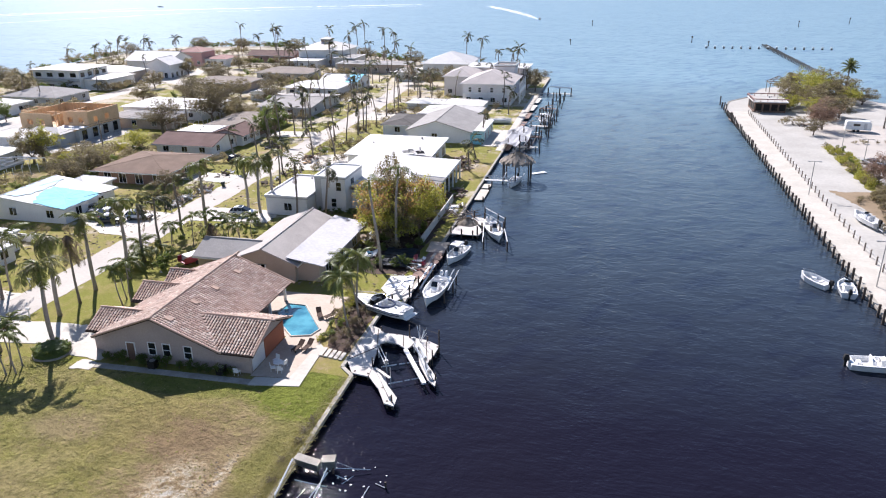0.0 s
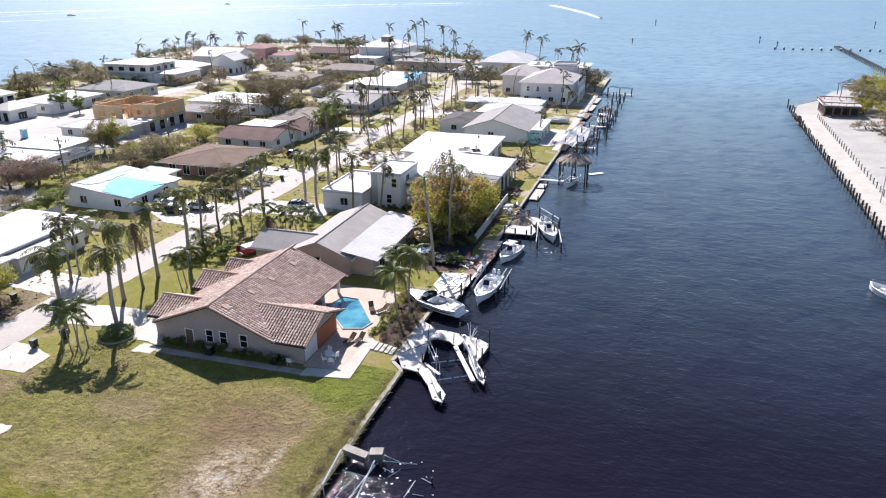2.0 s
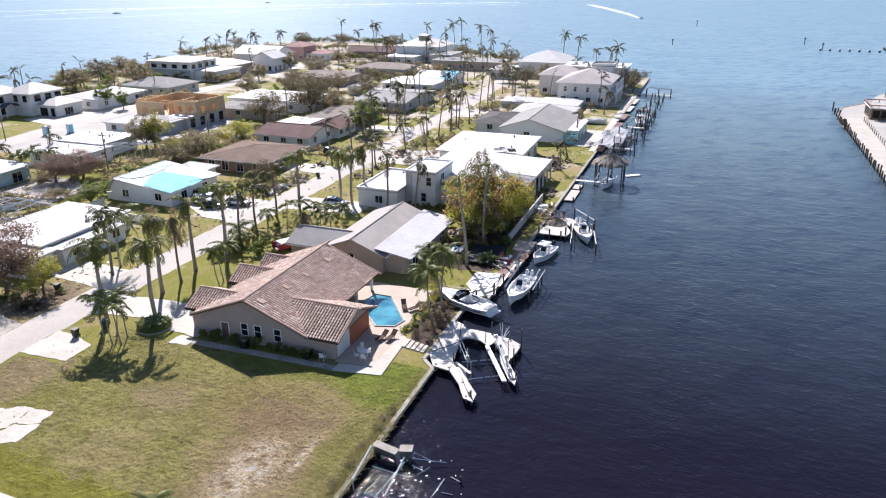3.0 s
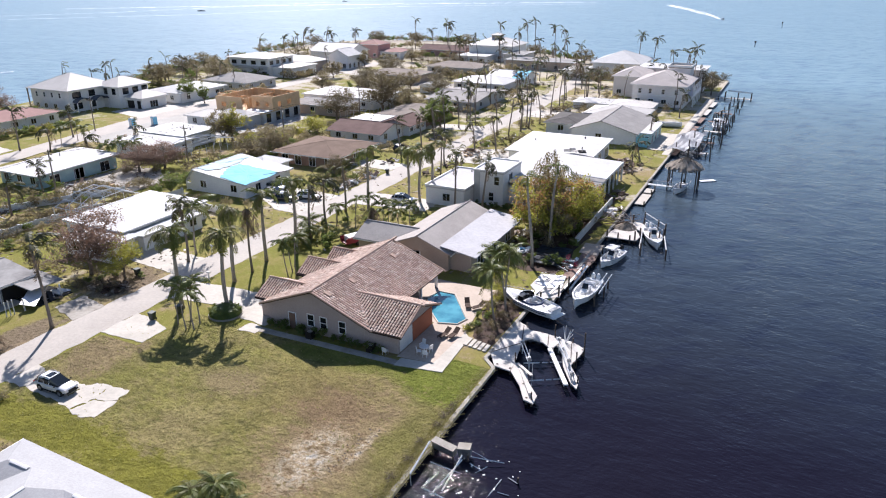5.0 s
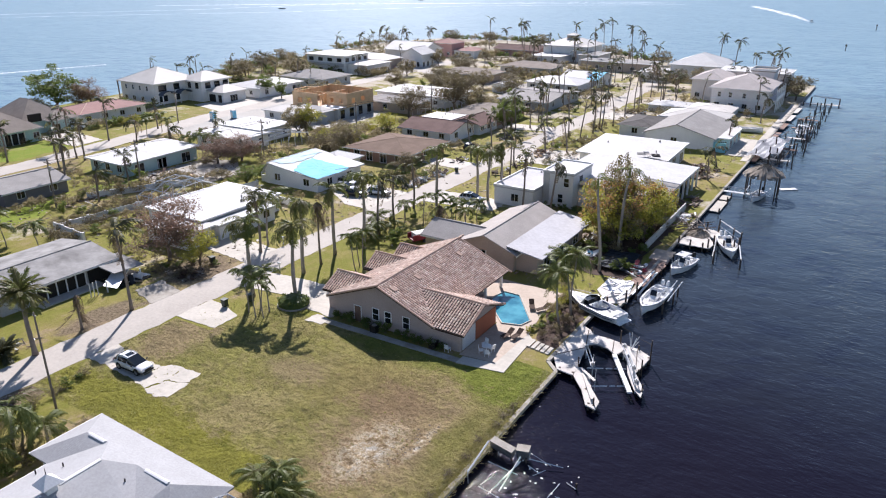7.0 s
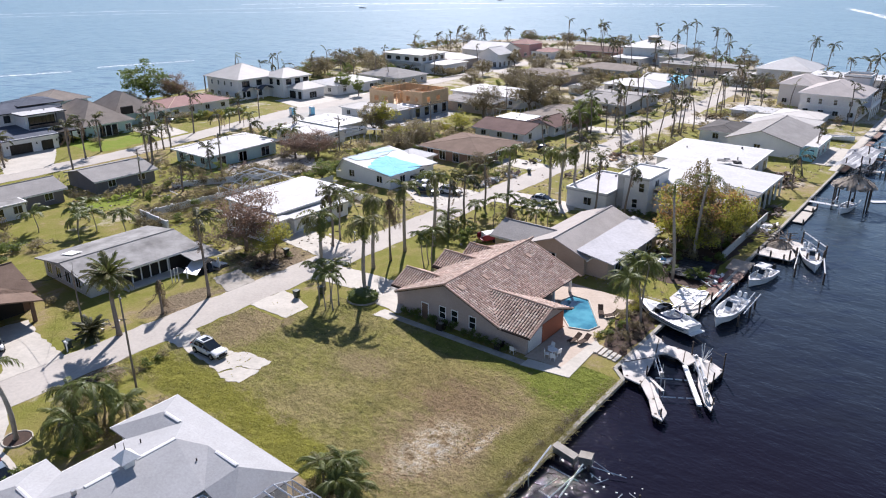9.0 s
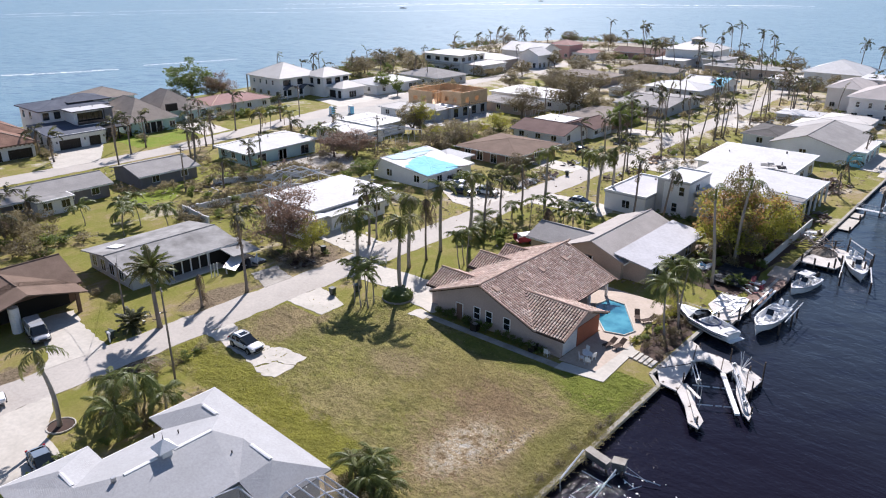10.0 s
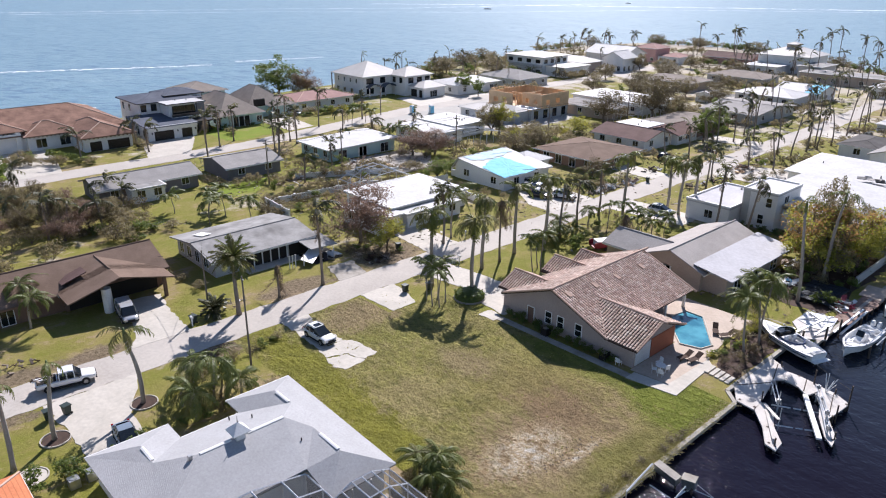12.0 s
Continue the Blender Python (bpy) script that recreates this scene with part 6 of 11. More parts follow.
# pale grey shingle house in the foreground
h, o = home(-47.5, 15.0, "house with pale grey shingle hip roof, cupola and screened pool")
part("wall", bm_box(-51.6 - o[0], 10.8 - o[1], 0, -41.2 - o[0], 28.6 - o[1], 2.62), WHITEWALL, h)
part("wall", bm_box(-41.2 - o[0], 23.0 - o[1], 0, -38.0 - o[0], 28.0 - o[1], 2.6), WHITEWALL, h)
bm = bmesh.new()
gv = [bm.verts.new((x - o[0], y - o[1], z)) for x, y, z in ((-54.8, 10.2, 2.62), (-54.8, 29.25, 2.62), (-37.2, 28.7, 2.66), (-37.2, 22.4, 2.66), (-40.5, 22.4, 3.52), (-40.5, 10.2, 3.52), (-45.9, 16.2, 5.0), (-45.9, 23.6, 5.0),
                                                              (-54.8, 22.6, 2.62), (-51.5, 25.9, 3.92), (-48.7, 26.0, 3.97), (-52.2, 22.6, 2.62), (-52.2, 17.2, 2.62), (-54.8, 17.2, 2.62), (-51.5, 13.7, 3.92), (-48.6, 13.6, 3.97), (-43.9, 25.2, 4.27), (-39.9, 25.15, 4.2))]
for f in ((1, 8, 9), (8, 11, 10, 9), (1, 9, 10), (2, 1, 10, 7, 16, 17), (17, 3, 2), (4, 3, 17), (4, 17, 16), (4, 16, 7), (5, 4, 7, 6), (6, 7, 10, 11, 12, 15), (13, 0, 14), (12, 13, 14, 15), (0, 15, 14), (0, 5, 6, 15)):
    bm.faces.new([gv[k] for k in f])
bmesh.ops.recalc_face_normals(bm, faces=bm.faces)
if sum(f.normal.z for f in bm.faces) < 0:
    bmesh.ops.reverse_faces(bm, faces=bm.faces)
bmesh.ops.solidify(bm, geom=bm.faces[:], thickness=0.18)
part("roof", bm, GREYSHINGLE, h)
for wy0, wy1 in ((10.8, 16.6), (23.2, 28.6)):
    part("wall", bm_box(-54.2 - o[0], wy0 - o[1], 0, -51.6 - o[0], wy1 - o[1], 2.58), WHITEWALL, h)
for run in (((-54.82, 10.2), (-54.82, 17.2)), ((-54.82, 22.6), (-54.82, 29.25)), ((-52.22, 17.2), (-52.22, 22.6))):
    part("gutter", bm_tube([(x - o[0], y - o[1], 2.56) for x, y in run], 0.075, 6), WHITEPAINT, h, "white gutter")
cu = (-45.9 - o[0], 19.6 - o[1])
part("cupola_base", bm_box(cu[0] - 0.4, cu[1] - 0.4, 4.3, cu[0] + 0.4, cu[1] + 0.4, 5.6), WHITEPAINT, h, "white louvred cupola")
part("cupola_roof", roof_hip(cu[0] - 0.5, cu[1] - 0.5, cu[0] + 0.5, cu[1] + 0.5, 5.65, 6.35, 0.25, 0.06), WHITEPAINT, h)
part("finial", bm_tube([(cu[0], cu[1], 6.3), (cu[0], cu[1], 6.9)], [0.04, 0.015], 6), DARKMETAL, h)
for a, az in ((((-45.9, 20.3), (-45.9, 23.6)), 5.02), (((-45.9, 16.3), (-45.9, 18.9)), 5.02), (((-51.1, 13.7), (-49.0, 13.7)), 3.97), (((-51.1, 25.9), (-49.0, 25.9)), 3.97), (((-42.8, 25.18), (-40.1, 25.16)), 4.26)):
    along = Vector((*a[1], 0)) - Vector((*a[0], 0))
    m_ = Matrix.Translation((a[0][0] - o[0], a[0][1] - o[1], az)) @ Matrix.Rotation(math.atan2(along.y, along.x), 4, "Z")
    bm = bmesh.new()
    loft(bm, [[tuple(m_ @ Vector(q)) for q in ((f, -0.16, -0.06), (f, -0.15, 0.0), (f, 0, 0.06), (f, 0.15, 0.0), (f, 0.16, -0.06))] for f in (0, along.length)])
    part("ridge_vent", bm, WHITEPAINT, h, "white ridge vent strip")
for sx, sy, sz in ((-49.2, 22.4, 3.55), (-51.2, 21.2, 2.9), (-43.1, 23.6, 3.85)):
    part("vent_pipe", bm_tube([(sx - o[0], sy - o[1], sz), (sx - o[0], sy - o[1], sz + 0.55)], 0.06, 8), DARKMETAL, h)
part("flue", bm_box(-46.1 - o[0], 15.4 - o[1], 4.4, -45.8 - o[0], 15.7 - o[1], 5.2), STEEL, h)


def cage(x0, y0, x1, y1, z, peak, label, step=2.2, bent=0.0, r=0.045, mesh=False, bar=None):
    """An aluminium pool enclosure: posts, eave beams, and a hipped grid above."""
    c = thing("pool_cage", ((x0 + x1) / 2, (y0 + y1) / 2, 0), label, "pool enclosure", "pool cages")
    w, d = (x1 - x0) / 2, (y1 - y0) / 2
    nx, ny = max(2, round(2 * w / step)), max(2, round(2 * d / step))
    wob = lambda: random.uniform(-bent, bent)  # noqa: E731
    for i in range(nx + 1):
        for j in range(ny + 1):
            if i in (0, nx) or j in (0, ny):
                x, y = -w + 2 * w * i / nx, -d + 2 * d * j / ny
                part("post", bm_tube([(x, y, 0), (x + wob(), y + wob(), z)], r, 4), bar or ALUM, c)
    for i in range(nx + 1):
        x = -w + 2 * w * i / nx
        part("rafter", bm_tube([(x, -d, z), (x + wob(), -d * 0.35, peak + wob()), (x + wob(), d * 0.35, peak + wob()), (x, d, z)], r, 4), bar or ALUM, c)
    for y, zz in ((-d, z), (-d * 0.35, peak), (d * 0.35, peak), (d, z), (-d * 0.7, (z + peak) / 2), (d * 0.7, (z + peak) / 2), (0, peak)):
        part("beam", bm_tube([(-w, y, zz), (wob(), y + wob(), zz + wob()), (w, y, zz)], r, 4), bar or ALUM, c)
    if mesh:
        bm = bmesh.new()
        rows = [[bm.verts.new((x, y, zz)) for x in (-w, w)] for y, zz in ((-d, 0.1), (-d, z), (-d * 0.35, peak), (d * 0.35, peak), (d, z), (d, 0.1))]
        for a, b in zip(rows, rows[1:]):
            bm.faces.new((a[0], a[1], b[1], b[0]))
        part("insect_screen", bm, NETTING, c, "dark fine insect screen")
    return c


cage(-40.4, 8.0, -33.2, 22.2, 3.2, 4.1, "white aluminium pool cage beside the grey roof", 2.1, r=0.075, mesh=True)
cage(-37.0, 22.4, -32.4, 27.8, 2.7, 3.4, "white aluminium pool cage at the house corner", 2.1, r=0.07, mesh=True)
slab("patio", [(-42.2, 8), (-31.4, 8), (-31.4, 27.8), (-37.4, 27.8), (-37.4, 22.4), (-42.2, 22.4)], "tan patio inside the pool cage", PAVER, 0.06)
pool = thing("swimming_pool", (-37.4, 14.5, 0.06), "dark blue pool under the aluminium cage", "swimming pool")
part("pool_water", bm_prism([(-2.6, -4.6), (2.6, -4.6), (2.6, 4.6), (-2.6, 4.6)], -0.2, 0.014), POOLW, pool)
cage(-109.5, 73.0, -102.2, 85.0, 2.9, 4.6, "bent aluminium pool cage behind the white roof", 2.4, 0.35, 0.085)
cage(-126.8, 113.0, -120.5, 129.0, 2.6, 3.6, "torn aluminium pool cage", 2.4, 0.35, 0.085)
cage(-118.5, 172.0, -110.0, 186.0, 2.6, 3.8, "bent aluminium pool cage among trees", 2.4, 0.4, 0.085)
# bars take a dark colour for the tree shade they lie in
flat_cage = cage(-31.6, 90.6, -26.8, 98.0, 0.45, 0.7, "flattened screen cage coloured dark for the tree shade", 1.5, 0.15, bar=DARKMETAL)
SCREEN = surface("dark_insect_screen", (0.05, 0.065, 0.085), (0.03, 0.04, 0.055), 0.6, 3.0, 0.6, 0.03)
bm = bmesh.new()
sv = [[bm.verts.new((-2.3 + i * 0.92, -3.6 + j * 0.9, 0.5 + random.uniform(-0.1, 0.12))) for i in range(6)] for j in range(9)]
for r0, r1 in zip(sv, sv[1:]):
    for k in range(5):
        bm.faces.new((r0[k], r0[k + 1], r1[k + 1], r1[k]))
bmesh.ops.solidify(bm, geom=bm.faces[:], thickness=0.02)
part("screen", bm, SCREEN, flat_cage, "dark sagging insect screen")
h, o = home(-50.0, -2.0, "house corner with orange clay tile roof")
block(h, o, -55.4, -12.0, -44.0, 5.2, 2.8, 4.6, "hip", wall=WHITEWALL, roof=ORANGEROOF, over=0.6, wins="E2")

# garden walls
def garden_wall(pts, label, ht=1.7, material=None):
    w = thing("garden_wall", (*pts[0], 0), label, "wall", "garden walls")
    for (ax, ay), (bx, by) in zip(pts, pts[1:]):
        d = Vector((bx - ax, by - ay, 0))
        m = Matrix.Translation((ax - pts[0][0], ay - pts[0][1], 0)) @ Matrix.Rotation(math.atan2(d.y, d.x), 4, "Z")
        n = max(1, round(d.length / 3.2))
        for i in range(n):
            part("panel", bm_box(d.length * i / n, -0.08, -0.1, d.length * (i + 1) / n - 0.35, 0.08, ht, m=m), material or WHITEWALL, w)
            part("pillar", bm_box(d.length * (i + 1) / n - 0.35, -0.18, -0.1, d.length * (i + 1) / n, 0.18, ht + 0.12, m=m), material or WHITEWALL, w)
    

garden_wall([(-112, 58.5), (-110.5, 79.5), (-104, 87.5), (-103, 95)], "white rendered garden wall", 1.15)
garden_wall([(-112, 58.5), (-102.5, 57.8)], "white rendered garden wall")
garden_wall([(-124.0, 72), (-114, 91)], "pale rendered garden wall", 1.2)
garden_wall([(-105, 98), (-100, 99)], "pale rendered garden wall", 1.4)
garden_wall([(-95.5, 89.5), (-88, 89.0)], "white rendered garden wall", 1.3)

# ---- palms ----


def frond_mesh(name, material, length, rise, droop, leaf, n, seed, ragged=0.0, hang=0.5, width=0.075):
    """A feather frond: an arching rib and drooping leaflets, some of them torn off."""
    rnd = random.Random(seed)
    verts, faces = [], []

    def rib(s):
        return Vector((length * (s - 0.18 * droop * s * s * s), 0, rise * length * s - droop * length * s * s))

    for i in range(7):
        p, r = rib(i / 6), 0.045 * (1 - 0.8 * i / 6) + 0.008
        verts += [p + Vector((0, r, 0)), p + Vector((0, -r, 0)), p + Vector((0, 0, r * 1.4))]
    for i in range(6):
        b = 3 * i
        for k in range(3):
            faces.append((b + k, b + (k + 1) % 3, b + 3 + (k + 1) % 3, b + 3 + k))
    for i in range(n):
        s = 0.12 + 0.86 * i / n
        for side in (-1, 1):
            if rnd.random() < ragged:
                continue
            p, d = rib(s), (rib(s + 0.02) - rib(s)).normalized()
            k = leaf * (0.45 + 0.75 * math.sin(math.pi * min(1, s * 0.85 + 0.12))) * rnd.uniform(0.75, 1.1)
            out = (Vector((0, side, 0)) * 0.85 + d * rnd.uniform(0.45, 0.8) + Vector((0, 0, rnd.uniform(-0.2, 0.15) - hang * 0.35))).normalized()
            mid = p + out * k * 0.55
            tip = p + out * k * 0.9 + Vector((0, 0, -hang * k * rnd.uniform(0.35, 0.7)))
            b, w = len(verts), d * width
            verts += [p - w * 0.6, p + w * 0.6, mid + w, mid - w, tip]
            faces += [(b, b + 1, b + 2, b + 3), (b + 3, b + 2, b + 4)]
    return raw_mesh(name, verts, faces, material)


FRONDS = {
    "royal": [frond_mesh("frond", FROND if i else OLDFROND, 3.4, 0.55, 0.9, 0.75, 22, i, 0.18, 0.8) for i in range(3)] + [frond_mesh("frond", OLDFROND, 3.3, 0.35, 0.95, 0.7, 20, 9, 0.3, 0.9)],
    "coco": [frond_mesh("frond", FROND, 4.3, 0.5, 0.8, 0.85, 26, 20 + i, 0.1, 0.8) for i in range(3)] + [frond_mesh("frond", OLDFROND, 4.2, 0.2, 0.8, 0.8, 24, 29, 0.25, 0.9)],
    "small": [frond_mesh("frond", FROND, 2.1, 0.6, 0.95, 0.55, 16, 40 + i, 0.08, 0.6) for i in range(3)] + [frond_mesh("frond", OLDFROND, 2.0, 0.4, 1.0, 0.5, 15, 49, 0.2, 0.7)],
    "torn": [frond_mesh("frond", SHADEFROND, 3.2, 0.5, 0.75, 0.7, 20, 60 + i, 0.3, 0.9, 0.09) for i in range(2)] + [frond_mesh("frond", OLDFROND, 3.1, 0.65, 0.6, 0.6, 18, 64, 0.35, 0.8), frond_mesh("frond", DEADFROND, 3.0, 0.1, 0.9, 0.6, 16, 69, 0.35, 1.0)],
    "dead": [frond_mesh("frond", DEADFROND, 3.0, 0.0, 1.1, 0.6, 18, 80 + i, 0.25, 1.1) for i in range(2)] + [frond_mesh("frond", OLDFROND, 3.0, 0.25, 1.1, 0.6, 18, 85, 0.25, 1.0)],
    "sago": [frond_mesh("frond", SHADEFROND, 2.3, 0.4, 0.5, 0.4, 30, 100 + i, 0.05, 0.3, 0.05) for i in range(3)],
    "fan": [frond_mesh("frond", OLDFROND if i else FROND, 2.3, 0.35, 0.45, 0.42, 26, 90 + i, 0.1, 0.35, 0.05) for i in range(2)] + [frond_mesh("frond", OLDFROND, 2.2, 0.2, 0.5, 0.42, 24, 95, 0.15, 0.4, 0.05)],
}
LABELS = {
    "royal": "royal palm with smooth grey trunk and drooping green fronds",
    "coco": "coconut palm with slender trunk and long arching fronds",
    "small": "slim ornamental palm with short arching green fronds",
    "torn": "storm-torn palm with tall bare trunk and few fronds",
    "dead": "palm with a brown hanging skirt of dead fronds",
    "sago": "low dark sago palm with stiff spreading fronds",
    "fan": "date palm with round dense crown of stiff fronds",
}


def palm(x, y, ht, kind="royal", lx=0.0, ly=0.0, z=0.0, count=None, size=1.0):
    rnd = random.Random(int(x * 31 + y * 17 + ht * 7))
    t = thing("palm_tree", (x, y, z), LABELS[kind], "palm tree", "palms of the neighbourhood")
    thick = {"royal": 0.235, "coco": 0.16, "small": 0.085, "torn": 0.205, "dead": 0.17, "fan": 0.27, "sago": 0.3}[kind]
    top = Vector((lx, ly, ht))
    pts, rad = [], []
    for i in range(9):
        s = i / 8
        pts.append(Vector((lx * s * s + 0.12 * math.sin(s * 5 + x), ly * s * s + 0.1 * math.sin(s * 4 + y), ht * s - 0.1)))
        swell = 1.35 - 0.9 * s if s < 0.12 else (1.0 + 0.25 * math.sin(math.pi * s) if kind == "royal" else 1.0) * (1 - 0.35 * s)
        rad.append(thick * swell * size ** 0.5)
    top = pts[-1]
    part("trunk", bm_tube(pts, rad, 8), TRUNK if kind in ("royal", "coco", "small") else DARKTRUNK, t, smooth=True)
    if kind == "royal":
        part("crownshaft", bm_tube([top - Vector((0, 0, 0.2)), top + Vector((0, 0, 0.7)), top + Vector((0, 0, 1.3))], [0.2, 0.17, 0.07], 8), SHAFT, t, "smooth green crownshaft", True)
        top = top + Vector((0, 0, 1.0))
    far, crown = math.hypot(x, y) > 165, {}
    n = count or {"royal": 13, "coco": 16, "small": 10, "torn": 8, "dead": 15, "fan": 48, "sago": 34}[kind]
    for i in range(n):
        me = FRONDS[kind][-1] if i % 4 == 3 else rnd.choice(FRONDS[kind][:-1])
        up = {"royal": rnd.uniform(-70, 30), "coco": rnd.uniform(-35, 45), "small": rnd.uniform(-15, 45), "torn": rnd.uniform(-45, 55), "dead": rnd.uniform(-75, -5), "fan": rnd.uniform(-45, 70), "sago": rnd.uniform(-8, 62)}[kind]
        if me.materials[0] in (DEADFROND,):
            up = rnd.uniform(-75, -20)
        sc = size * {"royal": 1.08, "torn": 1.2, "coco": 1.0, "small": 1.1, "dead": 1.1, "fan": 1.15, "sago": 1.15}[kind] * rnd.uniform(0.82, 1.1)
        az = 360 * i / n + rnd.uniform(-22, 22)
        if kind == "torn":
            az = rnd.uniform(-70, 110) + 60
            if rnd.random() < 0.3:
                az += 180
        place = Matrix.Translation(top) @ pose(0, 0, 0, 0, -up, az) @ pose(0, 0, 0, rnd.uniform(-20, 20)) @ Matrix.Diagonal((sc, sc, sc, 1))
        if far:
            verts, faces = crown.setdefault(me.materials[0].name, ([], []))
            k, a = len(verts), np.array(place)
            verts += [tuple(v) for v in np.array([v.co for v in me.vertices]) @ a[:3, :3].T + a[:3, 3]]
            faces += [tuple(j + k for j in p.vertices) for p in me.polygons]
        else:
            f = new("frond", me)
            f.parent, f.matrix_basis = t, place
    for tone, (verts, faces) in crown.items():
        part("crown", raw_mesh("crown", verts, faces, bpy.data.materials[tone]), None, t)
    return t


for x, y, ht in ((-60.1, 59.9, 9.6), (-65.8, 57.8, 9.6), (-65.5, 67.3, 9.8), (-66.5, 75.1, 9.4), (-64.2, 79.5, 10.4), (-65.2, 101.6, 10.2), (-59.5, 110.3, 8.8), (-58.4, 113.0, 9.4), (-62.6, 111.6, 8.4)):
    palm(x, y, ht, "royal")
palm(-65.5, 70.8, 9.6, "dead")
palm(-56.5, 89.1, 5.6, "dead")
palm(-76.4, 69.6, 8.4, "torn", count=11)
palm(-77.6, 72.5, 7.4, "coco")
palm(-75.9, 47.0, 10.6, "torn", -0.6, 0, count=12)
palm(-76.2, 40.5, 4.6, "dead", count=7)
palm(-75.2, 34.2, 7.6, "fan", 0.1, 0.0, size=1.25)
palm(-77.6, 32.2, 0.4, "sago", size=1.0)
palm(77.6, 268.0, 9.6, "fan", size=1.3)
palm(-66.0, 85.5, 9.2, "torn", count=9)
palm(-66.6, 90.5, 8.4, "torn", count=9)
palm(-68.9, 99.7, 8.0, "torn", count=8)
palm(-50.6, 106.2, 10.6, "torn", 0.5, 0, count=9)
palm(-46.0, 108.0, 9.8, "torn", 0.9, 0, count=9)
palm(-63.6, 18.1, 7.0, "royal", -0.7, -0.5, count=5, size=0.8)
palm(-63.1, 9.9, 6.6, "royal", -0.3, 0.6, count=4, size=0.7)
palm(-60.9, 6.0, 7.2, "royal", -0.6, 0.3, count=5, size=0.7)
for x, y, ht in ((-61.2, 53.8, 5.2), (-62.2, 55.6, 4.6), (-60.9, 55.8, 5.6), (-60.2, 54.2, 4.9), (-62.9, 54.4, 5.4), (-59.8, 71.6, 5.0), (-59.2, 72.8, 5.4), (-60.4, 73.4, 4.4), (-62.2, 92.6, 5.0), (-61.0, 94.6, 5.2), (-58.4, 95.4, 4.0), (-57.2, 94.2, 3.6), (-56.4, 96.4, 4.2), (-55.4, 95.0, 3.4), (-58.8, 97.8, 3.8), (-54.6, 97.4, 4.0), (-65.4, 92.0, 3.6), (-66.8, 94.0, 3.2)):
    palm(x, y, ht, "small", random.uniform(-0.6, 0.6), random.uniform(-0.4, 0.4), count=7)
for x, y, ht, lx in ((-28.8, 71.6, 7.0, -0.5), (-28.6, 75.0, 8.4, 0.4), (-29.4, 76.6, 6.6, -0.6)):
    palm(x, y, ht, "coco", lx, -0.3, count=20, size=0.74)
palm(-30.5, 89.7, 12.4, "royal", -0.9, -0.2, count=4, size=0.8)
palm(-30.8, 98.7, 12.0, "royal", 0.9, -0.3, count=4, size=0.8)
for x, y, ht in ((-37.2, 31.0, 2.4), (-35.2, 30.6, 2.0), (-34.0, 31.4, 1.4), (-36.0, 32.2, 2.6)):
    palm(x, y, ht, "coco", size=0.62)
for x, y, ht in ((-57.4, 20.6, 3.0), (-61.9, 22.6, 3.4), (-59.4, 24.2, 2.4), (-60.6, 20.6, 2.4), (-57.8, 25.4, 2.6)):
    palm(x, y, ht, "coco", random.uniform(-0.5, 0.5), 0.3, size=0.66)
for x, y, ht, k in ((-66.0, 84.0, 2.2, "coco"), (-67.2, 86.6, 2.4, "coco"), (-64.8, 86.8, 1.8, "coco"), (-65.8, 81.6, 1.6, "coco")):
    palm(x, y, ht, k, size=0.7)
palm(-59.0, 23.4, 5.0, "coco", -0.3, 0.2, count=10, size=0.95)
palm(-92.0, 15.4, 4.6, "coco", 0.3, -1.0, size=0.7)
palm(-88.2, 14.0, 4.2, "coco", 0.8, 0.6, size=0.7)
for x, y, ht in ((-146.3, 81.4, 8.6), (-164.3, 79.0, 7.6), (-164.8, 104.4, 9.2), (-157.6, 107.0, 5.6), (-142.3, 118.9, 5.2), (-166.6, 58.5, 6.0), (-174.1, 58.7, 6.2), (-147.5, 64.3, 10.4), (-160.9, 73.6, 8.8), (-132.9, 73.6, 9.0), (-151.3, 89.0, 8.4), (-140.4, 77.0, 8.4), (-163.4, 90.5, 7.2), (-155.0, 89.3, 5.8), (-178.6, 102.0, 6.8), (-120.5, 72.2, 5.4), (-145.5, 108.0, 4.4), (-128.4, 84.0, 5.0), (-168.0, 44.0, 6.0), (-166.4, 120.0, 6.4)):
    palm(x, y, ht, "torn", random.uniform(-0.8, 0.8), 0, count=8)
for x, y, ht in ((-117.4, 52.0, 3.6), (-114.0, 48.6, 4.0), (-111.6, 50.4, 3.4), (-109.0, 46.4, 4.2), (-118.8, 44.4, 3.0), (-106.4, 52.6, 3.8), (-132.0, 106.0, 5.0), (-134.4, 104.6, 4.4), (-129.6, 107.6, 4.6), (-160.0, 112.0, 4.4), (-157.0, 116.0, 4.0), (-162.0, 118.0, 4.6)):
    palm(x, y, ht, "small", random.uniform(-0.7, 0.7), 0.2, size=1.25)
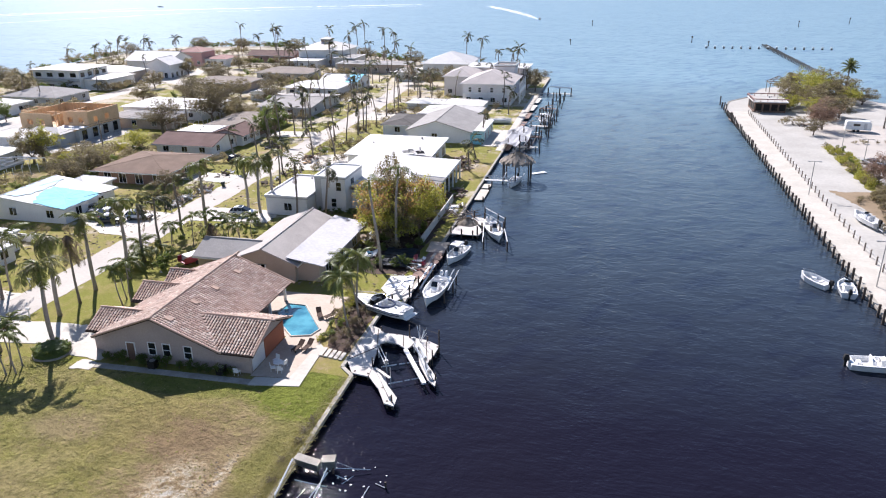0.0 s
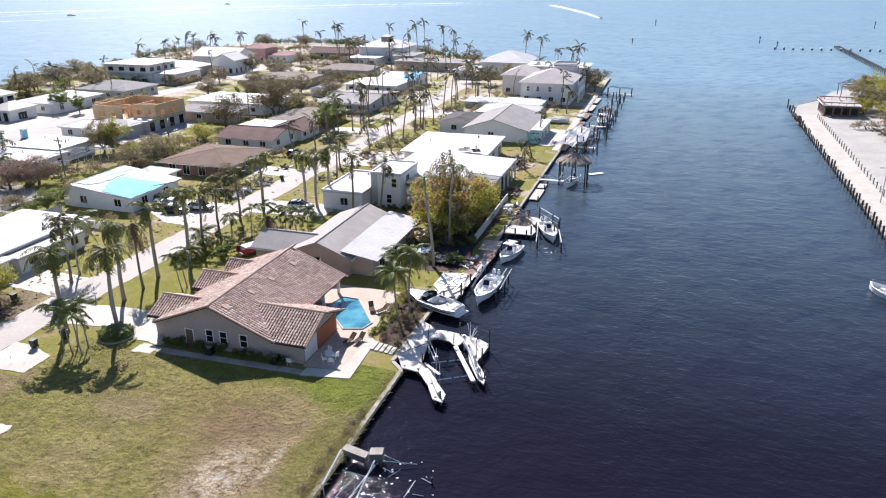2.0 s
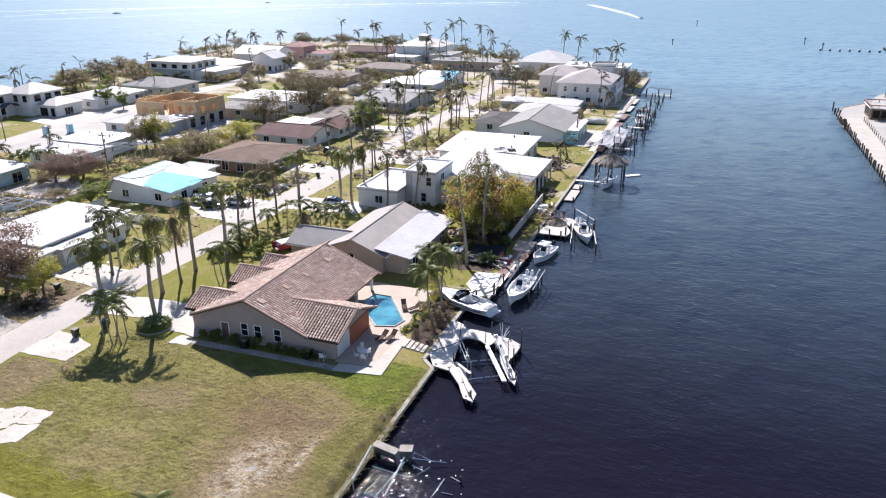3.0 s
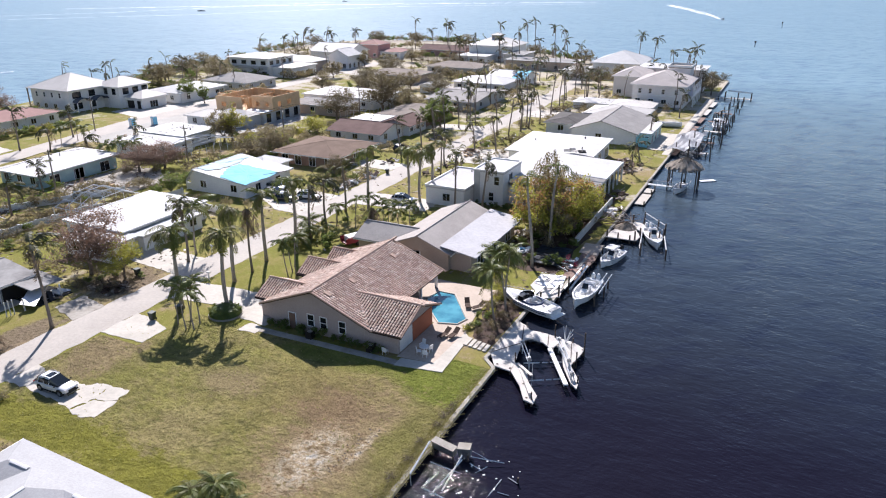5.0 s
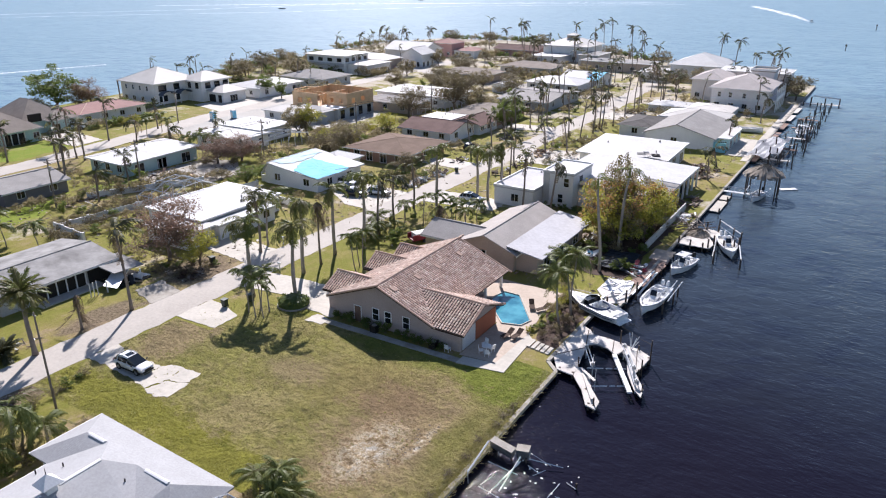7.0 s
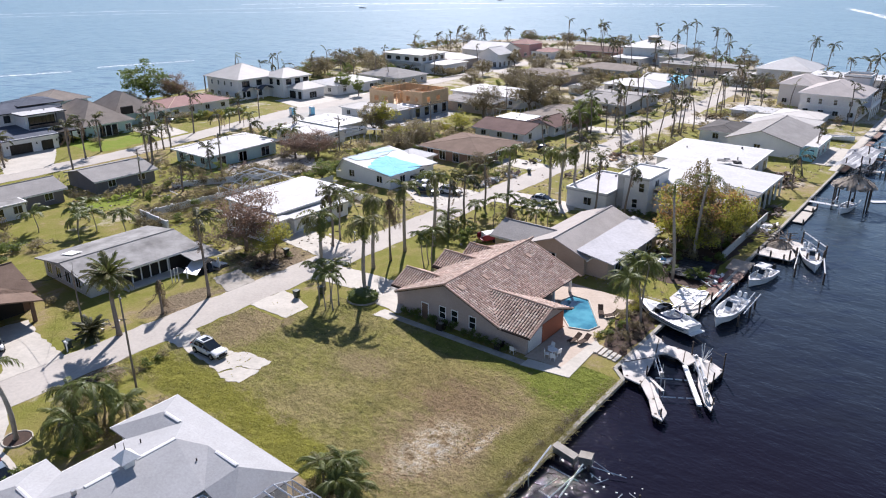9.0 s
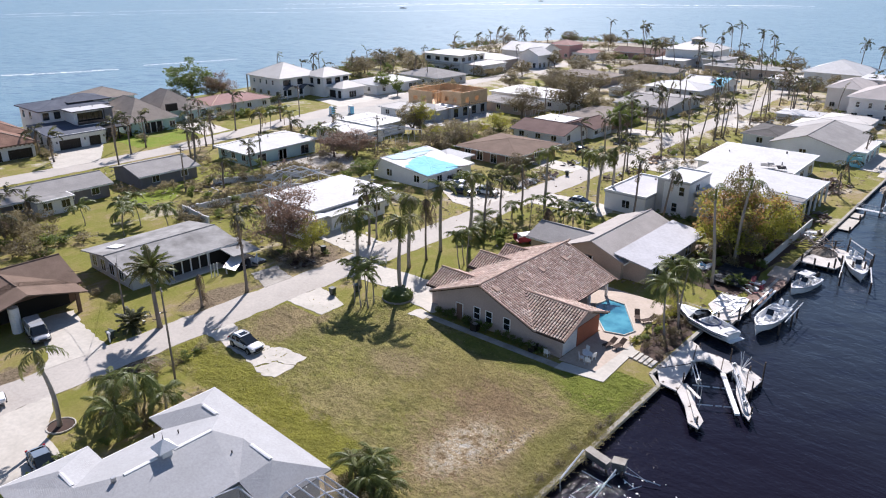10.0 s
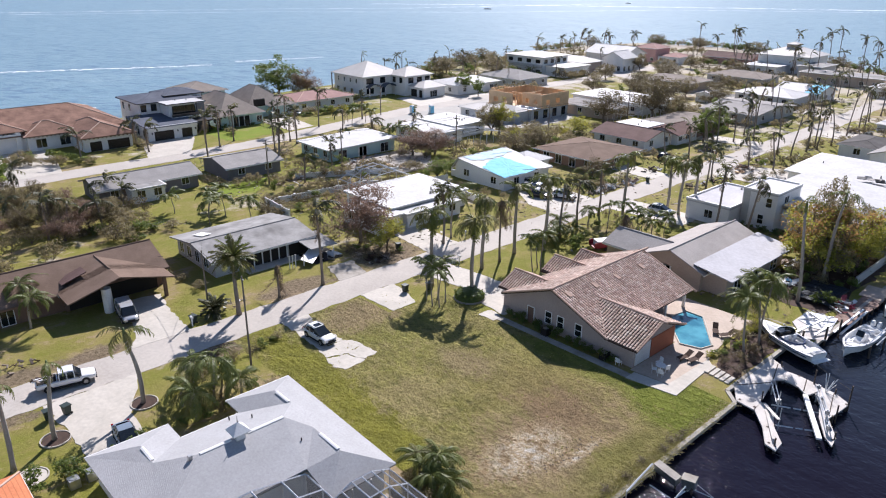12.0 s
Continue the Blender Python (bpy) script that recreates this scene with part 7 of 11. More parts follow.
for x, y, ht in ((-82.1, 166.4, 9.6), (-83.1, 183.0, 11.0), (-68.2, 168.7, 11.4), (-64.3, 176.2, 10.2), (-63.6, 180.6, 9.8), (-64.7, 202.7, 11.4), (-88.0, 194.3, 9.4), (-77.8, 173.7, 9.8), (-78.2, 178.0, 9.4), (-66.0, 215.0, 10.6), (-68.0, 228.0, 10.0), (-68.6, 240.0, 10.6), (-63.0, 236.0, 8.8), (-60.0, 222.0, 9.6), (-79.4, 214.0, 9.6), (-82.6, 224.0, 9.0), (-84.0, 243.0, 9.2), (-70.0, 254.0, 9.0), (-90.0, 266.0, 8.4), (-62.0, 246.0, 7.6), (-58.0, 232.0, 8.2), (-81.0, 158.0, 8.0), (-80.4, 150.0, 7.4), (-67.2, 136.0, 6.6), (-66.0, 150.0, 7.0), (-64.0, 128.0, 8.4), (-80.6, 140.0, 8.0), (-34.8, 232.0, 8.0), (-29.6, 213.0, 7.0), (-31.2, 178.0, 6.4), (-29.4, 158.0, 4.0), (-28.4, 146.0, 4.6)):
    palm(x, y, ht, "torn", random.uniform(-1.0, 1.0), 0, count=random.choice((5, 6, 7, 8)), size=0.86)
for x, y, ht in ((-160.4, 330.2, 13.8), (-191.0, 352.0, 13.4), (-149.4, 309.1, 14.0), (-136.3, 291.6, 9.6), (-119.2, 297.4, 6.8), (-114.8, 309.5, 12.6), (-122.7, 342.9, 13.8), (-122.9, 354.0, 14.6), (-108.5, 340.0, 12.6), (-101.7, 335.0, 12.4), (-80.8, 291.1, 9.6), (-101.4, 314.0, 6.0), (-82.6, 288.0, 7.4), (-62.5, 312.0, 12.6), (-56.0, 310.0, 11.8), (-46.0, 298.0, 8.6), (-37.0, 285.0, 11.0), (-40.0, 288.0, 9.0), (-223.0, 290.0, 9.2), (-224.0, 296.0, 11.0), (-217.0, 293.0, 10.2), (-212.0, 299.0, 11.0), (-210.0, 301.0, 9.8), (-203.0, 311.0, 10.4), (-226.0, 283.0, 8.6), (-230.0, 270.0, 9.4), (-168.0, 345.0, 12.8), (-180.0, 352.0, 9.0), (-140.0, 350.0, 12.4), (-128.0, 318.0, 9.4), (-153.0, 322.0, 9.0), (-112.0, 330.0, 8.0), (-95.0, 318.0, 9.6), (72.6, 212.0, 12.4)):
    palm(x, y, ht * 1.15, "torn", random.uniform(-1.4, 1.4), 0, count=random.choice((7, 8, 10)), size=1.0)
for x, y, ht in ((-219.0, 195.0, 9.0), (-222.0, 206.0, 9.0), (-226.0, 218.0, 7.0), (-216.0, 172.0, 7.6), (-220.0, 182.0, 6.0)):
    palm(x, y, ht, "torn", random.uniform(-1.4, 1.4), 0, count=3)
rnd = random.Random(61)
for x0_, x1_, y0_, y1_, n_ in ((-66.6, -61.0, 150, 262, 7), (-86.5, -80.6, 150, 270, 7), (-200, -182, 188, 262, 6), (-100, -86, 196, 300, 8), (-150, -112, 296, 345, 10), (-226, -206, 150, 300, 12), (-56, -30, 208, 292, 8)):
    for _ in range(n_):
        palm(rnd.uniform(x0_, x1_), rnd.uniform(y0_, y1_), rnd.uniform(6.5, 11.5), "torn", rnd.uniform(-1.2, 1.2), 0, count=rnd.choice((2, 3, 4, 6)), size=0.85)

# ---- broadleaf trees ----


def leaf_cloud(verts, faces, rnd, c, r, n, size, flat=0.75):
    for _ in range(n):
        d = Vector((rnd.gauss(0, 1), rnd.gauss(0, 1), rnd.gauss(0, 1))).normalized() * r * rnd.random() ** 0.45
        d.z *= flat
        p = c + d
        a = Vector((rnd.gauss(0, 1), rnd.gauss(0, 1), rnd.gauss(0, 0.6))).normalized()
        b = a.cross(Vector((rnd.gauss(0, 1), rnd.gauss(0, 1), rnd.gauss(0, 1)))).normalized()
        s = size * rnd.uniform(0.6, 1.3)
        k = len(verts)
        verts += [p - a * s, p - b * s * 0.55, p + a * s, p + b * s * 0.55]
        faces.append((k, k + 1, k + 2, k + 3))


def tree_template(seed, ht, spread, leafmat, label, leaves=2200, size=0.24, twiggy=0, bush=False, second=None):
    """Trunk, forking limbs, and clumps of leaves round the limb ends."""
    rnd = random.Random(seed)
    t = thing("bush" if bush else "tree", (0, 0, -60), label, "bush" if bush else "tree", "bushes" if bush else "trees")
    bm, ends = bmesh.new(), []
    if not bush:
        fork = ht * rnd.uniform(0.16, 0.26)
        tube(bm, [(0, 0, -0.2), (rnd.uniform(-0.2, 0.2), 0.1, fork * 0.6), (0.1, rnd.uniform(-0.3, 0.3), fork)], [ht * 0.042, ht * 0.032, ht * 0.028], 8)
    else:
        fork = 0.1
    n = 9 if not bush else 7
    for i in range(n):
        a = math.tau * i / n + rnd.uniform(-0.4, 0.4)
        k = spread * rnd.uniform(0.45, 0.95)
        e = Vector((math.cos(a) * k, math.sin(a) * k, ht * rnd.uniform(0.34, 0.92)))
        if i == 0:
            e = Vector((0.2, 0.1, ht * 0.95))
        s = Vector((0.05, 0, fork))
        m = s.lerp(e, 0.5) + Vector((rnd.uniform(-0.3, 0.3), rnd.uniform(-0.3, 0.3), ht * 0.06))
        tube(bm, [s, m, e], [ht * 0.013, ht * 0.008, 0.02], 5)
        ends += [(e, 1.0), (m, 0.7)]
        for _ in range(3 + twiggy):
            b = m.lerp(e, rnd.random())
            q = b + Vector((rnd.gauss(0, 1), rnd.gauss(0, 1), rnd.uniform(0, 1.2))).normalized() * spread * rnd.uniform(0.25, 0.5)
            tube(bm, [b, b.lerp(q, 0.5) + Vector((0, 0, 0.1)), q], [ht * 0.007, ht * 0.004, 0.008], 4)
            ends.append((q, 0.6))
    part("stem" if bush else "trunk", bm, BARK, t)
    for j, mt in enumerate([leafmat] + ([second] if second else [])):
        verts, faces = [], []
        mine = [e for i, e in enumerate(ends) if not second or i % 2 == j]
        for e, w in mine:
            leaf_cloud(verts, faces, rnd, e, spread * 0.34 * w * rnd.uniform(0.8, 1.3), int(leaves * w / len(ends)), size)
        part("crown", raw_mesh("crown", verts, faces, mt), None, t)
    return t


TREES = {
    "green": tree_template(1, 8, 4.2, LEAF, "dense dark green broadleaf tree", 6500, 0.2),
    "lime": tree_template(2, 8, 4.2, LIMELEAF, "broadleaf tree with yellow-green leaves", 4300, 0.2, 4, second=LIMELEAF),
    "mixed": tree_template(3, 8, 4.4, LIMELEAF, "half lime-green, half rusty salt-burnt tree", 4200, 0.2, 4, second=ORANGELEAF),
    "olive": tree_template(4, 8, 4.4, OLIVELEAF, "olive-brown storm-thinned broadleaf tree", 9000, 0.17, 5, second=BROWNLEAF),
    "brown": tree_template(5, 8, 4.6, BROWNLEAF, "salt-burnt brown broadleaf tree with thin crown", 8000, 0.15, 8),
    "bare": tree_template(6, 8, 4.6, PINKTWIG, "nearly bare tree with dense pale twigs", 11000, 0.14, 14, second=PINKTWIG),
    "bush_green": tree_template(7, 2, 1.5, LEAF, "dark green garden shrub", 900, 0.14, 0, True),
    "bush_olive": tree_template(8, 2.4, 1.8, OLIVELEAF, "olive-brown scrubby bush on rough ground", 900, 0.14, 3, True),
    "bush_brown": tree_template(9, 2.2, 1.8, BROWNLEAF, "dead brown tangled storm-burnt bush", 500, 0.15, 4, True),
    "bush_lime": tree_template(10, 2.2, 1.7, LIMELEAF, "yellow-green leafy bush in full leaf", 850, 0.15, 0, True),
}


FAR = []


def plant(kind, x, y, sx, sz=None, z=-0.07):
    s, k = sx, sz or sx
    if kind == "green" and y > 190:
        kind = random.choice(("olive", "olive", "brown"))
    if kind.startswith("bush") and (math.hypot(x, y) > 108 or math.hypot(x, y) > 88 and random.random() < 0.5):
        FAR.append((kind, Matrix.Translation((x, y, z)) @ Matrix.Rotation(random.uniform(0, 6.28), 4, "Z") @ Matrix.Diagonal((s, s, k, 1))))
        return
    copy_thing(TREES[kind], Matrix.Translation((x, y, z)) @ Matrix.Rotation(random.uniform(0, 6.28), 4, "Z") @ Matrix.Diagonal((s, s, k, 1)))


for kind, x, y, s, k in (
    ("mixed", -34.4, 102.0, 1.0, 1.2), ("mixed", -30.6, 104.4, 1.0, 1.15), ("lime", -28.4, 108.4, 0.8, 0.95), ("lime", -31.6, 99.6, 0.8, 0.9), ("olive", -33.4, 105.4, 0.6, 1.45), ("olive", -31.0, 101.0, 0.7, 0.8), ("lime", -28.6, 104.8, 0.7, 0.8), ("olive", -33.0, 110.0, 0.8, 1.05), ("mixed", -29.0, 114.0, 0.6, 0.8), ("mixed", -36.4, 107.6, 0.8, 1.0),
    ("bare", -85.6, 60.4, 1.1, 1.15), ("lime", -79.9, 61.3, 0.68, 0.68), ("green", -216.0, 122.0, 2.0, 1.4), ("olive", -214.0, 128.0, 1.0, 0.8), ("olive", -212.0, 114.0, 0.7, 0.6), ("bare", -213.0, 131.0, 1.2, 1.0),
    ("brown", -110.8, 182.4, 1.6, 1.5), ("olive", -105.0, 188.0, 1.0, 0.8), ("brown", -116.3, 195.3, 1.3, 1.1), ("olive", -125.9, 227.9, 0.88, 0.72), ("brown", -113.4, 225.6, 0.95, 0.79), ("brown", -122.3, 243.5, 0.95, 0.79),
    ("lime", -126.6, 135.2, 0.9, 1.0), ("lime", -108.8, 146.0, 0.75, 0.75), ("olive", -127.4, 133.0, 0.9, 0.9), ("brown", -117.5, 168.5, 1.3, 1.1),
    ("green", -86.4, 172.8, 1.0, 1.05), ("green", -85.4, 166.0, 0.8, 0.9), ("bare", -123.6, 103.0, 1.0, 0.7), ("bare", -121.0, 107.5, 1.0, 0.7), ("green", -179.4, 173.0, 0.8, 0.9), ("green", -172.7, 173.6, 0.6, 0.7),
    ("olive", -216.0, 196.0, 1.3, 0.9), ("green", -224.0, 206.0, 1.2, 0.8), ("green", -229.0, 222.0, 1.5, 0.9), ("green", -216.0, 226.0, 1.2, 0.9), ("green", -236.0, 240.0, 1.3, 0.8), ("olive", -205.0, 216.0, 1.2, 0.8),
    ("green", -175.8, 276.0, 0.9, 0.8), ("brown", -150.0, 256.0, 1.16, 0.86), ("olive", -160.0, 268.0, 1.02, 0.79), ("olive", -168.0, 240.0, 0.88, 0.72), ("brown", -145.0, 225.0, 1.16, 0.86), ("brown", -135.0, 212.0, 0.95, 0.79),
    ("olive", -152.0, 210.0, 0.95, 0.72), ("brown", -108.0, 212.0, 1.1, 0.8), ("brown", -140.0, 292.0, 1.02, 0.65), ("olive", -165.0, 300.0, 0.95, 0.65), ("olive", -206.0, 268.0, 1.2, 0.9), ("brown", -26.4, 258.0, 1.0, 0.95), ("brown", -30.0, 262.0, 0.9, 0.9),
    ("olive", -66.0, 262.0, 1.0, 0.8), ("brown", -74.0, 268.0, 1.1, 0.8), ("olive", -60.0, 268.0, 1.0, 0.8), ("green", -104.6, 93.6, 0.6, 0.5), ("brown", -107.0, 120.0, 0.8, 0.7), ("olive", -108.0, 128.0, 0.9, 0.7), ("brown", -84.5, 119.0, 0.6, 0.5),
    ("olive", 56.0, 243.0, 1.1, 0.85), ("lime", 61.5, 250.0, 1.3, 1.05), ("lime", 67.0, 259.0, 1.4, 1.1), ("olive", 58.5, 262.0, 1.1, 0.9), ("olive", 70.5, 268.0, 1.3, 1.0), ("olive", 66.0, 243.0, 1.2, 0.9), ("olive", 74.0, 257.0, 1.2, 0.85), ("lime", 63.0, 273.0, 1.2, 0.95), ("lime", 54.0, 236.0, 0.8, 0.6), ("olive", 60.0, 234.0, 1.0, 0.8), ("lime", 72.0, 246.0, 1.0, 0.75), ("olive", 78.0, 250.0, 1.0, 0.6), ("bare", 56.0, 207.0, 0.9, 1.0), ("brown", 52.0, 199.0, 0.6, 0.5), ("olive", 65.0, 226.0, 0.9, 0.7), ("olive", 61.0, 222.0, 0.9, 0.75), ("lime", 57.6, 226.0, 0.8, 0.7), ("green", -205.0, 380.0, 1.2, 0.8), ("green", -225.0, 370.0, 1.4, 0.9), ("olive", -170.0, 372.0, 1.2, 0.8), ("brown", -120.0, 345.0, 1.1, 0.7), ("olive", -90.0, 328.0, 1.0, 0.7), ("green", -240.0, 330.0, 1.4, 0.9), ("bare", 52.6, 150.4, 0.7, 0.8), ("brown", 46.6, 121.0, 0.5, 0.4),
):
    plant(kind, x, y, s, k)
rnd = random.Random(77)
for _ in range(84):
    x, y = rnd.uniform(-148, -108), rnd.uniform(6, 44)
    if y > 34 and -143 < x < -127:
        continue
    plant(rnd.choice(("bush_brown", "bush_olive", "bush_green", "bush_olive", "bush_olive")), x, y, rnd.uniform(0.7, 1.5), rnd.uniform(0.6, 1.35))
for _ in range(9):
    palm(rnd.uniform(-147, -118), rnd.uniform(14, 42), rnd.uniform(3.5, 6.5), "torn", rnd.uniform(-1, 1), 0, count=9, size=0.9)
for _ in range(14):
    plant(rnd.choice(("brown", "olive", "olive", "bare")), rnd.uniform(-142, -114), rnd.uniform(12, 38), rnd.uniform(0.45, 0.7), rnd.uniform(0.5, 0.7))
SCRUB = [  # stretches of hedge and scrub: ends, spacing, kinds, size
    ((-110.0, 58), (-107, 80), 1.5, ("bush_brown", "bush_brown", "bush_olive"), 0.7), ((-112.6, 60), (-112, 80), 1.5, ("bush_brown", "bush_brown"), 0.65), ((-112, 81), (-105, 89), 1.5, ("bush_brown", "bush_brown"), 0.6), ((-104, 88), (-110, 97), 2.0, ("bush_green", "bush_brown"), 0.9), ((-124, 73), (-113, 96), 2.2, ("bush_brown", "bush_olive"), 0.9),
    ((-107, 100), (-108, 142), 3.0, ("bush_olive", "bush_brown", "bush_green"), 1.2), ((-120, 133), (-113, 145), 1.6, ("bush_lime", "bush_olive"), 1.1), ((-126, 138), (-117, 150), 2.0, ("bush_olive", "bush_brown"), 0.7), ((-131, 140), (-122, 138), 2.0, ("bush_green", "bush_olive"), 0.8),
    ((-80.5, 55.8), (-78, 62.6), 1.5, ("bush_brown", "bush_green", "bush_olive"), 0.5), ((-84, 57.4), (-78, 57.6), 1.5, ("bush_brown", "bush_olive"), 0.45), ((-83.6, 58.8), (-81.6, 63.0), 1.5, ("bush_olive", "bush_green"), 0.5), ((-30.2, 67.4), (-30.4, 78.0), 1.0, ("bush_lime", "bush_olive", "bush_green"), 0.4), ((-28.8, 67.0), (-28.2, 78.0), 1.2, ("bush_brown", "bush_brown", "bush_olive"), 0.42), ((-27.6, 67.4), (-27.3, 77.4), 1.5, ("bush_brown", "bush_brown"), 0.38), ((-35.4, 84.0), (-35.0, 101.0), 1.4, ("bush_green", "bush_brown", "bush_olive"), 0.55), ((-34.6, 90.0), (-27.4, 92.0), 1.6, ("bush_green", "bush_green"), 0.7), ((-34.0, 97.0), (-27.6, 99.0), 1.5, ("bush_green", "bush_olive"), 0.8), ((-33.6, 104.0), (-27.8, 106.0), 1.5, ("bush_green", "bush_green"), 0.9), ((-33.0, 111.0), (-27.8, 113.0), 1.5, ("bush_green", "bush_olive"), 0.9), ((-38.4, 104.6), (-34.0, 115.4), 1.4, ("bush_green", "bush_green"), 0.9), ((-31.0, 74.0), (-31.0, 80.0), 1.4, ("bush_lime", "bush_olive"), 0.5),
    ((-67.0, 24.6), (-56.0, 30.0), 1.8, ("bush_olive", "bush_green", "bush_brown"), 0.45), ((-62.0, 20.6), (-57.2, 26.6), 2.4, ("bush_lime", "bush_olive"), 0.45), ((-56.6, 15.0), (-57.4, 24.0), 1.5, ("bush_green", "bush_brown"), 0.6), ((-57.2, 7.0), (-56.0, 14.0), 1.6, ("bush_green", "bush_green"), 0.9), ((-37.5, 30.4), (-33.6, 29.4), 1.0, ("bush_brown", "bush_olive"), 0.6),
    ((-85.8, 34.0), (-101, 33.0), 3.4, ("bush_brown", "bush_olive"), 0.5), ((-96, 58.0), (-82, 61.0), 2.6, ("bush_olive", "bush_brown"), 0.6), ((-106, 60), (-103, 68), 2.0, ("bush_green", "bush_olive"), 0.8), ((-48, 80.6), (-43, 81.4), 1.3, ("bush_green", "bush_olive"), 0.6), ((-54.5, 79.5), (-50, 81.5), 1.4, ("bush_green", "bush_green"), 0.8), ((-49.5, 102.6), (-40, 104.0), 1.6, ("bush_green", "bush_brown"), 0.7), ((-48.6, 112.4), (-41, 112.6), 1.1, ("bush_green", "bush_green"), 0.55),
    ((-33, 101), (-30, 116), 1.6, ("bush_green", "bush_olive"), 1.0), ((-31, 80), (-33, 84), 1.2, ("bush_olive", "bush_lime"), 0.5), ((-66, 94.4), (-55, 99.6), 1.9, ("bush_green", "bush_olive"), 0.5), ((-68.0, 100), (-57, 103.6), 2.1, ("bush_olive", "bush_brown"), 0.45), ((-80, 110), (-78, 121), 1.6, ("bush_brown", "bush_olive", "bush_green"), 0.7), ((-86, 110), (-80, 117), 1.8, ("bush_green", "bush_brown"), 0.8),
    ((-96, 141), (-82, 143), 2.4, ("bush_olive", "bush_brown"), 0.8), ((-104, 190), (-88, 193), 2.6, ("bush_olive", "bush_green"), 0.9), ((-106, 224), (-86, 228), 2.6, ("bush_brown", "bush_olive"), 1.0), ((-69, 156), (-56, 168), 2.4, ("bush_brown", "bush_olive"), 0.8), ((-68, 206), (-58, 214), 2.4, ("bush_brown", "bush_olive"), 0.9), ((-66, 180), (-60, 196), 2.8, ("bush_brown", "bush_olive"), 0.7),
    ((-200, 106), (-184, 108.4), 2.4, ("bush_green", "bush_olive"), 0.9), ((-182, 112), (-180, 130), 2.4, ("bush_green", "bush_olive"), 1.0), ((-205, 136), (-192, 137), 2.2, ("bush_green", "bush_olive"), 1.2), ((-183, 60), (-170, 59), 1.6, ("bush_green", "bush_olive"), 0.8), ((-176, 40), (-166, 44), 1.6, ("bush_green", "bush_green"), 0.9), ((-178, 36), (-164, 26), 1.8, ("bush_green", "bush_olive"), 1.0), ((-170, 82), (-180, 84), 1.8, ("bush_green", "bush_olive"), 0.7), ((-146, 76), (-140, 80), 1.8, ("bush_brown", "bush_olive"), 0.8), ((-134, 76), (-120, 80), 2.2, ("bush_brown", "bush_olive"), 0.7), ((-130, 56), (-124, 70), 2.2, ("bush_brown", "bush_olive"), 0.8),
    ((-180, 186), (-170, 200), 2.6, ("bush_green", "bush_olive"), 1.2), ((-200, 190), (-215, 192), 2.4, ("bush_green", "bush_olive"), 1.4), ((-214, 210), (-236, 232), 2.8, ("bush_green", "bush_olive"), 1.6), ((-206, 224), (-190, 226), 2.6, ("bush_green", "bush_green"), 1.4), ((-180, 228), (-174, 244), 2.6, ("bush_olive", "bush_brown"), 1.2), ((-230, 250), (-250, 280), 3.0, ("bush_green", "bush_olive"), 1.5), ((-160, 296), (-120, 290), 3.0, ("bush_brown", "bush_olive"), 1.3), ((-212, 308), (-170, 320), 3.4, ("bush_green", "bush_olive"), 1.3), ((-112, 250), (-128, 262), 2.8, ("bush_brown", "bush_olive"), 1.4), ((-128, 206), (-150, 240), 3.2, ("bush_brown", "bush_olive"), 1.5),
    ((-240, 386), (-205, 398), 2.6, ("bush_green", "bush_olive"), 1.6), ((-200, 396), (-150, 376), 2.6, ("bush_green", "bush_olive", "bush_brown"), 1.5), ((-150, 374), (-97, 338), 2.6, ("bush_olive", "bush_brown", "bush_green"), 1.3), ((-97, 338), (-40, 306), 3.0, ("bush_olive", "bush_brown"), 1.0), ((-230, 340), (-190, 360), 3.0, ("bush_green", "bush_olive"), 1.5), ((-180, 340), (-140, 350), 3.0, ("bush_olive", "bush_brown"), 1.3), ((-255, 300), (-256, 340), 3.0, ("bush_green", "bush_olive"), 1.6), ((-234, 205), (-246, 250), 2.6, ("bush_green", "bush_olive"), 1.7), ((-224, 160), (-230, 200), 2.8, ("bush_green", "bush_olive"), 1.4),
    ((50.8, 150), (52.0, 184), 1.2, ("bush_lime", "bush_lime", "bush_olive"), 0.6), ((52.4, 150), (54.2, 182), 1.3, ("bush_green", "bush_lime"), 0.55), ((47.4, 118), (50, 142), 1.2, ("bush_brown", "bush_olive"), 0.55), ((50, 118), (54, 140), 1.3, ("bush_brown", "bush_lime", "bush_olive"), 0.6), ((45.4, 138), (52, 144), 1.2, ("bush_brown", "bush_olive"), 0.4), ((47, 212), (60, 216), 2.0, ("bush_olive", "bush_brown"), 0.9), ((50, 232), (58, 248), 2.0, ("bush_olive", "bush_lime"), 1.2), ((60, 190), (76, 196), 2.4, ("bush_brown", "bush_olive"), 0.5), ((49, 138), (54, 150), 1.6, ("bush_brown", "bush_olive"), 0.7),
]
for (ax, ay), (bx, by), step, kinds, s in SCRUB:
    n = max(2, int(math.hypot(bx - ax, by - ay) / step))
    for i in range(n + 1):
        f = i / n
        plant(rnd.choice(kinds), ax + (bx - ax) * f + rnd.uniform(-0.7, 0.7), ay + (by - ay) * f + rnd.uniform(-0.7, 0.7), s * rnd.uniform(0.75, 1.25), s * rnd.uniform(0.7, 1.3))
BANDS = [(-128, -100, 190, 262, 50, 1.2), (-160, -126, 196, 300, 60, 1.15), (-205, -178, 186, 300, 50, 1.3), (-88, -62, 150, 262, 60, 0.7), (-58, -30, 206, 285, 26, 0.9), (-182, -150, 104, 150, 26, 0.8), (-128, -106, 60, 150, 60, 0.9), (-100, -84, 86, 96, 12, 0.7)]
FOOT = [(c.location.x, c.location.y) for c in bpy.data.objects if c.name.startswith("house") and not c.parent]
